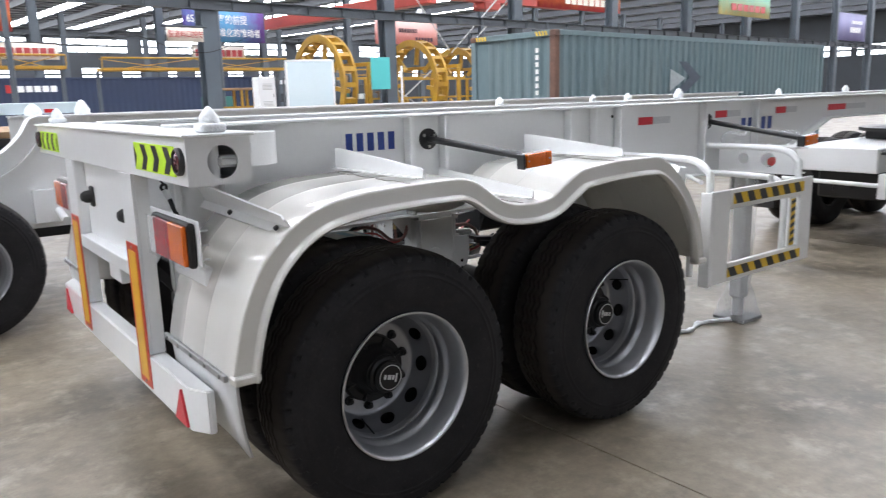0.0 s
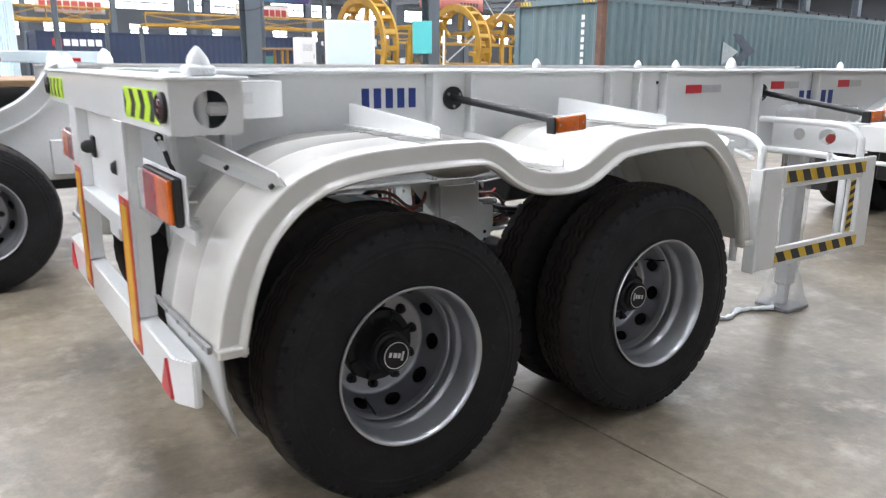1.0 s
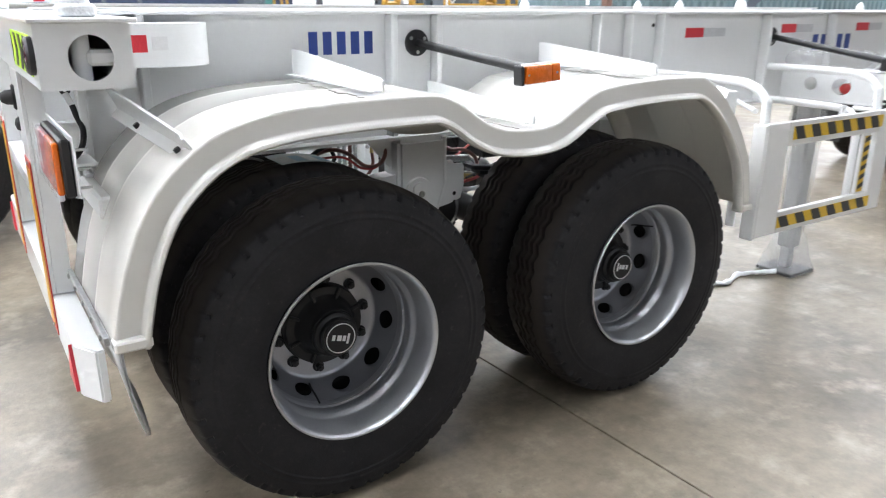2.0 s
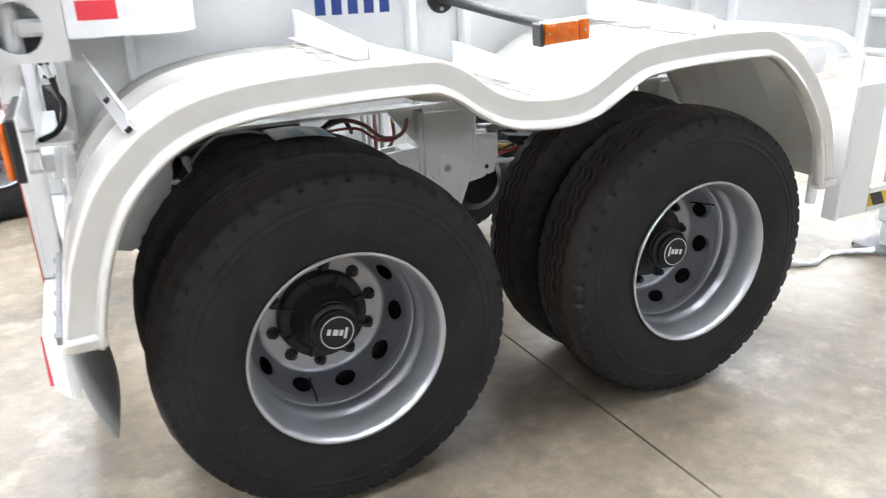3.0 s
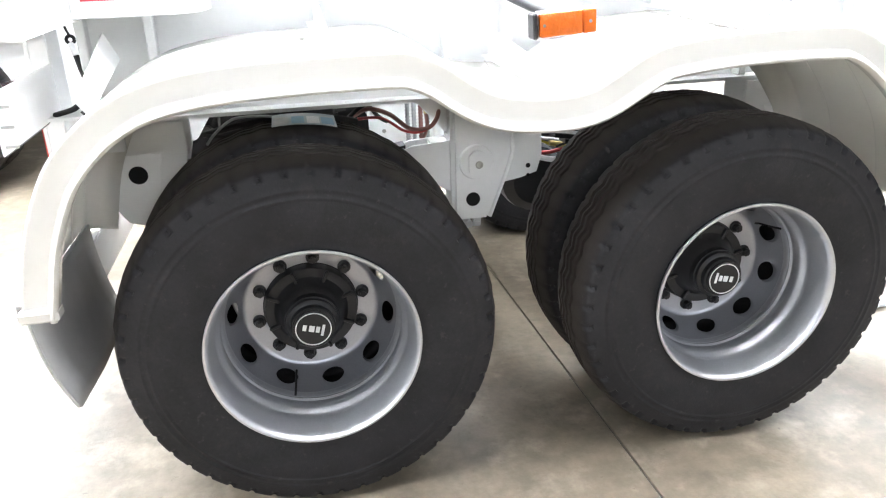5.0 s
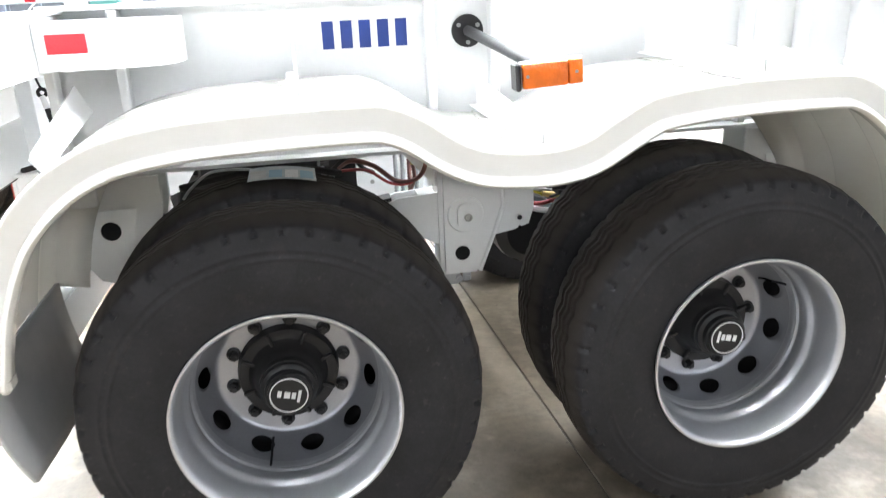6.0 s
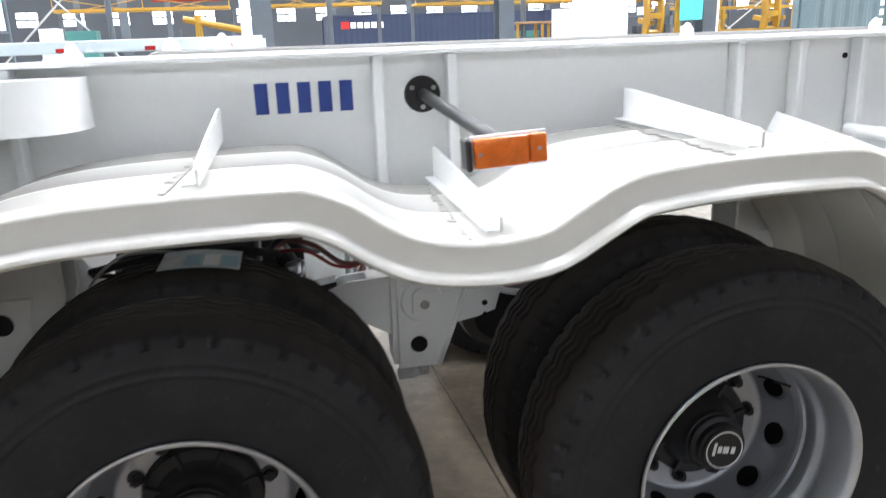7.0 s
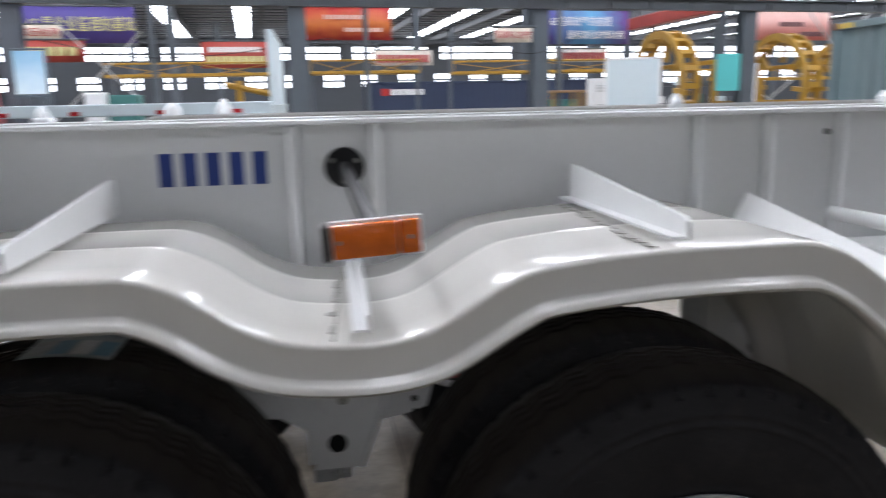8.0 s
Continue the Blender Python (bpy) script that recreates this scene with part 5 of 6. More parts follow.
part("wrapped_shaft", bm, M["film"], chassis, "gear shaft wrapped in plastic film", angle=25)


# ---- the hall, turned a little against the trailer ----
HALL = Matrix.Translation((0.96, 2.36, 0)) @ Matrix.Rotation(radians(5.3), 4, "Z")
U0, U1, V0, V1, ROOF = -34.0, 100.0, -16.0, 92.0, 10.2
BAY, COL_U, COL_V = 6.67, 7.47, 19.0


def hall_part(name, bm, material, parent, label="", angle=32.0):
    ob = new(name, mesh_of(bm, material, angle, name))
    ob.matrix_basis = HALL.copy()
    hang(ob, parent)
    if label:
        ob["label"] = label
    return ob


def structure(name, bm, material, label, category):
    ob = new(name, mesh_of(bm, material, 32.0, name))
    ob.matrix_basis = HALL.copy()
    return tagged(ob, label, category, "", "structure")


def window_wall(name, along, at, out, a0, a1, bands, label):
    """A wall along u or v at a place, with rows of openings: bands of (z0, z1, first, step, width). out: thickness away from the hall."""
    bm = B()

    def wb(p0, p1, z0, z1, t0=0.0, t1=out):
        lo, hi = sorted((at + t0, at + t1))
        if along == "u":
            bx(bm, p0, p1, lo, hi, z0, z1)
        else:
            bx(bm, lo, hi, p0, p1, z0, z1)
    z = 0.0
    panes = []
    for z0, z1, first, step, width in bands:
        wb(a0, a1, z, z0)
        p = a0
        k = first
        while k + width < a1 - 0.2:
            if k > a0 + 0.2:
                wb(p, k, z0, z1)
                panes.append((k, k + width, z0, z1))
                p = k + width
            k += step
        wb(p, a1, z0, z1)
        z = z1
    wb(a0, a1, z, ROOF)
    wall = structure(name, bm, M["wall"], label, "wall")
    for i, (p0, p1, z0, z1) in enumerate(panes):
        bm = B()
        lo, hi = sorted((at + out * 0.5, at + out * 0.5 + 0.02))
        if along == "u":
            bx(bm, p0, p1, lo, hi, z0, z1)
        else:
            bx(bm, lo, hi, p0, p1, z0, z1)
        win = hall_part("window_pane", bm, M["window"], wall, "daylit window pane")
        bm = B()
        n = max(2, round((p1 - p0) / 1.2))
        lo, hi = sorted((at + out * 0.25, at + out * 0.45))
        for j in range(1, n):
            c = p0 + (p1 - p0) * j / n
            if along == "u":
                bx(bm, c - 0.05, c + 0.05, lo, hi, z0, z1)
            else:
                bx(bm, lo, hi, c - 0.05, c + 0.05, z0, z1)
        m = (z0 + z1) / 2
        if along == "u":
            bx(bm, p0, p1, lo + 0.001, hi - 0.001, m - 0.11, m + 0.11)
        else:
            bx(bm, lo + 0.001, hi - 0.001, p0, p1, m - 0.11, m + 0.11)
        hall_part("window_frame", bm, M["truss"], wall)
    return wall


window_wall("wall_north", "u", V1, 0.25, U0, U1, [(4.45, 5.9, -33.0, 4.6, 2.1), (7.7, 9.2, -32.0, 11.0, 9.2)], "blue-grey sheet wall with two rows of windows")
window_wall("wall_east", "v", U1, 0.25, V0, V1, [(5.1, 6.4, -14.0, 12.0, 11.2)], "blue-grey sheet wall with a row of glowing panes")
# Unseen wall; its window row is added as fill for the rear faces.
window_wall("wall_west", "v", U0, -0.25, V0, V1, [(4.6, 5.5, -14.0, 12.0, 5.0)], "blue-grey sheet wall with a row of glowing panes")
# Out of view: these windows are added to brighten the trailer's near side.
window_wall("wall_south", "u", V0, -0.25, U0, U1, [(7.0, 8.7, -32.0, 11.0, 9.4)], "blue-grey sheet wall with a row of glowing panes")

bm = B()
bx(bm, U0 - 0.3, U1 + 0.3, V0 - 0.3, V1 + 0.3, ROOF + 0.001, ROOF + 0.2)
structure("ceiling", bm, M["roof"], "grey corrugated roof sheet", "ceiling")
for k in range(-4, 15):
    u = -0.75 + BAY * k
    bm = B()
    bx(bm, u - 0.62, u + 0.62, -3.0, V1 - 1.0, ROOF - 0.03, ROOF - 0.004)
    ob = structure("roof_light", bm, M["skylight"], "translucent daylit roof strip", "roof light")
v = V0 + 2.0
while v < V1:
    bm = B()
    bx(bm, U0, U1, v - 0.03, v + 0.03, ROOF - 0.12, ROOF - 0.04)
    structure("purlin", bm, M["truss"], "dark steel purlin under the roof", "beam")
    v += 1.9
# roof trusses on each column row
for v, zb in ((COL_V - 0.24, 4.22), (COL_V + 23.0, 7.30), (COL_V + 46.0, 7.30)):
    bm = B()
    bx(bm, U0, U1, v - 0.01, v + 0.01, zb + 0.02, zb + 0.28)
    bx(bm, U0, U1, v - 0.1, v + 0.1, zb + 0.28, zb + 0.30)
    bx(bm, U0, U1, v - 0.1, v + 0.1, zb, zb + 0.02)
    u = U0 + 0.6
    while u < U1:
        bx(bm, u - 0.01, u + 0.01, v - 0.09, v - 0.0105, zb + 0.0205, zb + 0.2795)
        u += 1.3
    structure("crane_beam", bm, M["truss"], "dark steel crane runway beam", "beam")
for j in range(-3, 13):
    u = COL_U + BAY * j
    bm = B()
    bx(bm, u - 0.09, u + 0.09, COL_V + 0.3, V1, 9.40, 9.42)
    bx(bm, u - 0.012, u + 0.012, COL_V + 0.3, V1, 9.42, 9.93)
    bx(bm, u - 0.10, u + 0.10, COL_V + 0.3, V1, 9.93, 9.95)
    structure("rafter", bm, M["shade_steel"], "steel roof rafter with shade in its dark colour", "beam")


def h_column(u, v, w, top, mtl="column"):
    col = thing("steel_column", HALL @ Vector((u, v, 0)), "blue-grey steel column of the hall", "column", "hall columns", "structure")
    bm = B()
    bx(bm, u - w / 2, u + w / 2, v - w * 0.45, v - w * 0.45 + 0.03, 0, top)
    bx(bm, u - w / 2, u + w / 2, v + w * 0.45 - 0.03, v + w * 0.45, 0, top)
    bx(bm, u - 0.015, u + 0.015, v - w * 0.45 + 0.03, v + w * 0.45 - 0.03, 0, top)
    hall_part("shaft", bm, M[mtl], col)
    bm = B()
    bx(bm, u - w * 0.75, u + w * 0.75, v - w * 0.75, v + w * 0.75, 0, 0.03)
    hall_part("base_plate", bm, M[mtl], col)
    return col


for j in range(-5, 13):
    h_column(COL_U + BAY * j, COL_V, 0.46, 9.0)
for j in range(-5, 13):
    h_column(COL_U + 1.5 + BAY * j, COL_V + 23.0, 0.42, 9.0)
    h_column(COL_U + 3.0 + BAY * j, COL_V + 46.0, 0.40, 9.0)

# thin pipes and X bracing between near columns
for u in (-3.2, 3.2, 9.8):
    bm = B()
    rod(bm, (u, COL_V + 4.0, 0), (u, COL_V + 4.0, 9.0), 0.09, seg=10)
    structure("pipe", bm, M["column"], "grey upright pipe", "pipe")


def box_thing(name, size, at, turn, mtl, label, category, bev=0.01, group=""):
    bm = B()
    bx(bm, -size[0] / 2, size[0] / 2, -size[1] / 2, size[1] / 2, 0, size[2], bev)
    ob = new(name, mesh_of(bm, M[mtl], 32.0, name))
    ob.matrix_basis = Matrix.Translation(at) @ Matrix.Rotation(radians(turn), 4, "Z")
    return tagged(ob, label, category, group)


def local_part(name, bm, mtl, parent, label="", angle=32.0):
    """A part whose mesh is given in its thing's own axes."""
    ob = new(name, mesh_of(bm, M[mtl], angle, name))
    ob.parent = parent
    if label:
        ob["label"] = label
    return ob


def placed(name, at, turn, label, category, group=""):
    ob = new(name)
    ob.matrix_basis = Matrix.Translation(at) @ Matrix.Rotation(radians(turn), 4, "Z")
    ob.empty_display_size = 0.1
    return tagged(ob, label, category, group)


# ---- shipping containers ----
def corrugated(bm, length, z0, z1, y, out, pitch=0.28, depth=0.045):
    """A ribbed wall along x from 0 to length at y; ribs stand proud towards out."""
    pts = []
    x = 0.0
    while x + pitch <= length + 1e-6:
        pts += [(x, 0), (x + pitch * 0.30, 0), (x + pitch * 0.48, 1), (x + pitch * 0.82, 1)]
        x += pitch
    pts.append((length, 0))
    lo = [bm.verts.new((px, y + out * depth * h, z0)) for px, h in pts]
    hi = [bm.verts.new((px, y + out * depth * h, z1)) for px, h in pts]
    for i in range(len(pts) - 1):
        bm.faces.new((lo[i], lo[i + 1], hi[i + 1], hi[i]))


def container(at, turn, length, height, paint, posts, label, depth=0.055):
    """Corner nearest to the hall's south-west at the origin of its axes; length along x, 2.44 m along y."""
    W = 2.438
    c = placed("shipping_container", at, turn, label, "container")
    for y, out in ((0.05, -1), (W - 0.05, 1)):
        bm = B()
        corrugated(bm, length - 0.30, 0.16, height - 0.10, y, out * 1.0, depth=min(depth, 0.06))
        bmesh.ops.translate(bm, verts=bm.verts, vec=(0.15, 0, 0))
        local_part("side_wall", bm, paint, c, "ribbed steel side wall", angle=20)
    for x, out in ((0.05, -1), (length - 0.05, 1)):
        bm = B()
        corrugated(bm, W - 0.30, 0.16, height - 0.10, 0, out, depth=min(depth, 0.045))
        bmesh.ops.rotate(bm, verts=bm.verts, cent=(0, 0, 0), matrix=Matrix.Rotation(math.pi / 2, 3, "Z"))
        bmesh.ops.translate(bm, verts=bm.verts, vec=(x, 0.15, 0))
        local_part("end_wall", bm, paint, c, "ribbed steel end wall", angle=20)
    for x in (0.0, length - 0.15):
        for y in (0.0, W - 0.15):
            bm = B()
            bx(bm, x, x + 0.15, y, y + 0.15, 0.118, height - 0.118, 0.01)
            local_part("corner_post", bm, posts if x == 0.0 and y == 0.0 else paint, c)
            for z in (0, height - 0.118):
                bm = B()
                bx(bm, x - 0.004, x + 0.154, y - 0.004, y + 0.154, z, z + 0.118, 0.01)
                local_part("corner_casting", bm, posts if x == 0 else paint, c)
    for y in (0.0, W - 0.06):
        for z0, z1 in ((0.0, 0.16), (height - 0.10, height)):
            bm = B()
            bx(bm, 0.155, length - 0.155, y + 0.005, y + 0.055, z0, z1, 0.006)
            local_part("side_rail", bm, paint, c)
    for x in (0.0, length - 0.06):
        for z0, z1 in ((0.0, 0.16), (height - 0.12, height)):
            bm = B()
            bx(bm, x + 0.005, x + 0.055, 0.155, W - 0.155, z0, z1, 0.006)
            local_part("end_rail", bm, paint, c)
    bm = B()
    bx(bm, 0.06, length - 0.06, 0.06, W - 0.06, height - 0.06, height - 0.02)
    local_part("roof", bm, paint, c)
    return c


cont = container((9.80, 11.06, 0), 5.2, 13.716, 2.896, "seagrey", "rust", "weathered blue-grey shipping container with rusty corner posts", 0.06)
# hazard marks at the top corners, code bars on the end, a printed arrow on the side
for y0 in (0.20, 1.95):
    for i in range(4):
        bm = B()
        prism(bm, [(y0 + i * 0.085, 2.79), (y0 + i * 0.085 + 0.045, 2.79), (y0 + i * 0.085 + 0.075, 2.88), (y0 + i * 0.085 + 0.03, 2.88)], "x", -0.004, 0.003)
        local_part("hazard_mark", bm, "tapeyellow", cont)
for i in range(9):
    z = 2.46 - 0.145 * i
    bm = B()
    bx(bm, 0.004, 0.012, 0.45, 0.53, z, z + 0.095)
    local_part("code_bar", bm, "ban_text_w", cont)
bm = B()
prism(bm, [(5.15, 2.30), (5.85, 1.92), (5.05, 1.50), (4.60, 1.52), (5.30, 1.92), (4.78, 2.30)], "y", -0.016, -0.0105)
local_part("printed_arrow", bm, "arrowdark", cont, "dark printed chevron")
bm = B()
prism(bm, [(4.40, 2.12), (5.10, 1.90), (4.40, 1.58)], "y", -0.018, -0.0105)
local_part("printed_arrow", bm, "arrowpale", cont, "pale printed triangle")

navy = container((2.75, 37.6, 0), 3.0, 12.19, 2.896, "navy", "navy", "dark navy shipping container with a pale maker's mark", 0.012)
for i, (x, w, h, z, mtl) in enumerate([(0.62, 0.40, 0.34, 2.24, "redpaint")] + [(1.08 + 0.33 * k, 0.26, 0.27, 2.27, "sticker") for k in range(5)]):
    bm = B()
    bx(bm, x, x + w, -0.008, 0.006, z, z + h, 0.004)
    local_part("mark_bar", bm, mtl, navy)

# ---- banners and signs, hung from the beams ----
def banner(name, x0, x1, z0, z1, y, cloth, bars, label, turn=5.3):
    cx = (x0 + x1) / 2
    b = placed(name, (cx, y, z0), turn, label, "banner")
    hw, h = (x1 - x0) / 2, z1 - z0
    bm = B()
    n = 16
    lo, hi = [], []
    for i in range(n + 1):
        u = -hw + 2 * hw * i / n
        w = 0.03 * math.sin(i * 1.3 + x0)
        lo.append(bm.verts.new((u, w, 0.0)))
        hi.append(bm.verts.new((u, 0.3 * w, h)))
    for i in range(n):
        bm.faces.new((lo[i], lo[i + 1], hi[i + 1], hi[i]))
    ob = local_part("cloth", bm, cloth, b, angle=60)
    md = ob.modifiers.new("thickness", "SOLIDIFY")
    md.thickness = 0.01
    bm = B()
    rod(bm, (-hw - 0.1, 0, h + 0.02), (hw + 0.1, 0, h + 0.02), 0.03, seg=8)
    for u in (-hw * 0.8, hw * 0.8):
        rod(bm, (u, 0, h + 0.02), (u, 0, ROOF - z0), 0.008, seg=5)
    local_part("hanging_rod", bm, "truss", b)
    for fz, fh, count, mtl, f0, f1 in bars:
        for i in range(count):
            w = 2 * hw * (f1 - f0) / count
            u = -hw + 2 * hw * f0 + i * w
            bm = B()
            bx(bm, u + 0.1 * w, u + 0.9 * w, -0.05, -0.045, h * fz, h * (fz + fh))
            local_part("print_bar", bm, mtl, b)
    return b


pb = banner("hanging_banner", 13.4, 18.55, 5.08, 6.96, 44, "ban_purple", [], "purple and blue cloth banner with white print")
banner("hanging_banner", -0.6, 3.9, 4.8, 6.3, 37, "ban_red", [(0.62, 0.13, 11, "ban_text_p", 0.3, 0.75), (0.25, 0.12, 10, "ban_text_p", 0.5, 0.9)], "red and orange cloth banner with pale print")
cs = banner("hanging_sign", 5.15, 6.2, 3.27, 3.65, 21.0, "ban_cream", [], "cream sign board with red print")
vb = banner("hanging_banner", -9.72, -5.95, 4.15, 5.4, 30, "ban_violet", [], "violet cloth banner with yellow print")
ps = banner("hanging_sign", -9.72, -8.32, 4.25, 4.75, 29.6, "ban_cream", [], "cream sign board with red print")
banner("hanging_banner", 21.8, 26.5, 4.6, 6.0, 37, "ban_pink", [(0.48, 0.16, 7, "ban_text_d", 0.36, 0.66), (0.14, 0.16, 6, "ban_text_d", 0.62, 0.92)], "pink cloth banner with dark print")
banner("hanging_banner", 27.5, 35.0, 6.1, 8.0, 30, "ban_red", [(0.15, 0.2, 9, "ban_cream", 0.3, 0.95)], "red cloth banner with pale print")
banner("hanging_banner", 33.5, 39.2, 5.3, 7.0, 23, "ban_green", [(0.55, 0.25, 6, "redpaint", 0.2, 0.7), (0.15, 0.2, 6, "redpaint", 0.2, 0.9)], "green and cream banner with red print")
banner("hanging_banner", 46.3, 50.7, 4.3, 5.95, 23, "ban_lilac", [(0.62, 0.12, 5, "ban_text_w", 0.45, 0.85), (0.30, 0.2, 4, "ban_text_w", 0.40, 0.80)], "lilac cloth banner with white print")
banner("hanging_banner", 3.3, 6.5, 3.9, 4.7, 42, "ban_cream", [(0.2, 0.5, 8, "ban_text_r", 0.05, 0.95)], "cream cloth banner with red print")
banner("hanging_banner", -5.8, -2.3, 4.0, 5.4, 44, "redbeam", [(0.15, 0.3, 8, "ban_text_y", 0.05, 0.95), (0.6, 0.2, 8, "ban_text_w", 0.1, 0.9)], "red cloth banner with yellow print")
banner("hanging_banner", -7.8, -6.0, 3.1, 3.7, 24, "redbeam", [(0.3, 0.4, 5, "ban_text_y", 0.1, 0.9)], "red cloth banner with yellow print")
banner("hanging_banner", 14.5, 18.0, 4.2, 5.0, 46, "ban_cream", [(0.2, 0.5, 8, "ban_text_r", 0.05, 0.95)], "cream cloth banner with red print")



def words(body, size, x, z, mtl, parent, tall=1.0):
    """Printed words on a banner, from its left edge x and base line z in the banner's own axes."""
    cu = bpy.data.curves.new("lettering", "FONT")
    cu.body, cu.size, cu.extrude, cu.offset = body, size, 0.003, 0.008 * size
    cu.materials.append(M[mtl])
    ob = new("lettering", cu)
    ob.matrix_basis = pose(x, -0.06, z, 90) @ Matrix.Diagonal((1, tall, 1, 1))
    ob.parent = parent


words("6S是高效率的前提", 0.478, -2.37, 1.06, "ban_text_w", pb, 1.2)
words("是标准化的推动者", 0.45, -1.33, 0.34, "ban_text_w", pb, 1.15)
words("管道料口按装", 0.168, -0.50, 0.12, "ban_text_r", cs, 1.2)
words("6S 是企业管理的基础", 0.385, -1.65, 0.45, "ban_text_y", vb, 1.42)
words("试压检测", 0.31, -0.61, 0.13, "ban_text_r", ps)

# red overhead crane girder far down the hall
g = thing("overhead_crane", HALL @ Vector((30.0, 36.0, 0)), "red overhead crane girder below the roof", "crane")
bm = B()
bx(bm, 30.0, 46.0, 35.65, 36.35, 7.92, 8.82, 0.02)
hall_part("girder", bm, M["redbeam"], g)
bm = B()
bx(bm, 36.0, 37.6, 35.4, 36.6, 7.4, 7.915, 0.05)
hall_part("trolley", bm, M["redbeam"], g)
for ux in (31.0, 45.0):
    bm = B()
    bx(bm, ux - 0.08, ux + 0.08, 35.9, 36.1, 8.825, ROOF)
    hall_part("hanger", bm, M["truss"], g)
g = placed("overhead_crane", (18.5, 37.5, 0), 5.3, "red crane girder hung below the roof", "crane")
bm = B()
bx(bm, -0.28, 0.28, -9.5, 5.0, 5.70, 6.30, 0.02)
local_part("girder", bm, "redbeam", g)
for y in (-9.0, -2.0, 4.5):
    bm = B()
    bx(bm, -0.06, 0.06, y - 0.06, y + 0.06, 6.305, ROOF)
    local_part("hanger", bm, "truss", g)

# pendant lamps and sagging cables
for x, y, z in ((17.7, 45.0, 7.55), (27.66, 45.0, 8.0), (26.85, 45.0, 7.4), (30.9, 45.0, 7.3), (8.0, 45.0, 7.5), (-4.0, 45.0, 7.5)):
    lp = placed("pendant_lamp", (x, y, z), 0, "bright high-bay lamp hung from the roof", "lamp", "high-bay lamps")
    bm = B()
    lathe(bm, [(0.06, 0.45), (0.16, 0.40), (0.34, 0.10), (0.36, 0.06), (0.33, 0.06), (0.15, 0.36)], 20, "z")
    local_part("shade", bm, "steel", lp)
    bm = B()
    lathe(bm, [(0.0, 0.02), (0.2, 0.04), (0.32, 0.08)], 20, "z")
    local_part("diffuser", bm, "lampglow", lp, "glowing lamp diffuser")
    bm = B()
    rod(bm, (0, 0, 0.45), (0, 0, ROOF - z), 0.015, seg=6)
    local_part("hanging_rod", bm, "truss", lp)
for pts in ([(0.8, 21.3, 3.45), (1.9, 21.4, 3.22), (3.2, 21.5, 3.2), (4.6, 21.6, 3.45)], [(4.6, 21.6, 3.45), (5.7, 21.6, 3.1), (6.6, 21.6, 3.05), (7.8, 21.7, 3.5)], [(-6.0, 20.8, 3.4), (-4.0, 20.9, 3.0), (-1.8, 21.0, 3.05), (0.8, 21.3, 3.45)]):
    bm = B()
    tube(bm, smooth_path(pts, 8), 0.010, 6)
    solo("cable", bm, M["rubber"], "black cable sagging between the columns", "cable", "sagging cables", "structure")

# ---- workshop things beyond the trailers ----
# pale notice board on a stand
b = placed("notice_board", (7.64, 17.65, 0), -18, "pale blue free-standing notice board with a white frame", "board")
bm = B()
bx(bm, -0.57, 0.57, -0.02, 0.02, 0.62, 2.58, 0.004)
local_part("panel", bm, "board", b)
for x in (-0.60, 0.60):
    bm = B()
    bx(bm, x - 0.03, x + 0.03, -0.03, 0.03, 0.0, 2.62, 0.01)
    local_part("post", bm, "sticker", b)
    bm = B()
    bx(bm, x - 0.03, x + 0.03, -0.30, 0.30, 0.0, 0.05, 0.01)
    local_part("foot", bm, "sticker", b)
for z in (2.581, 0.57):
    bm = B()
    bx(bm, -0.569, 0.569, -0.028, 0.028, z, z + 0.049, 0.01)
    local_part("frame_bar", bm, "sticker", b)

# yellow rotator rings
def ring_stand(at, turn, r, label):
    g = placed("rotator_ring", at, turn, label, "welding rotator", "yellow rotator rings")
    zc = r + 0.42
    for x in (-0.22, 0.22):
        bm = B()
        lathe(bm, [(r, x - 0.04), (r, x + 0.04), (r - 0.22, x + 0.04), (r - 0.22, x - 0.04)], 48, "x", (0, 0, zc), closed=True)
        local_part("rim_plate", bm, "yellow", g)
    for i in range(20):
        a = 2 * math.pi * i / 20
        bm = B()
        m = Matrix.Translation((0, 0, zc)) @ Matrix.Rotation(a, 4, "X")
        bx(bm, -0.18, 0.18, -0.075, 0.075, r - 0.20, r - 0.02, 0.0, m)
        local_part("rung", bm, "yellow", g)
    for a in (0.15, 0.9, 1.7, 2.4, 3.2, 3.9, 4.7, 5.5):
        m = Matrix.Translation((0, 0, zc)) @ Matrix.Rotation(a, 4, "X")
        bm = B()
        bx(bm, -0.06, 0.06, -0.07, 0.07, r * 0.45, r - 0.16, 0.01, m)
        local_part("clamp_arm", bm, "yellow", g)
    for y in (-0.8, 0.8):
        bm = B()
        bx(bm, -0.35, 0.35, y - 0.18, y + 0.18, 0, 0.42, 0.02)
        local_part("roller_base", bm, "yellow", g)
    for y in (-r - 0.25, r + 0.25):
        bm = B()
        bx(bm, 0.45, 0.57, y - 0.06, y + 0.06, 0, 2.6, 0.01)
        local_part("upright", bm, "yellow", g)
    bm = B()
    bx(bm, 0.45, 0.57, -r - 0.3, r + 0.3, 2.601, 2.72, 0.01)
    local_part("top_bar", bm, "yellow", g)
    return g


ring_stand((10.5, 22.2, 0), 3, 1.62, "yellow steel rotator ring on roller bases")
ring_stand((14.86, 23.2, 0), 3, 1.62, "yellow steel rotator ring on roller bases")
ring_stand((17.9, 24.4, 0), 3, 1.55, "yellow steel rotator ring on roller bases")

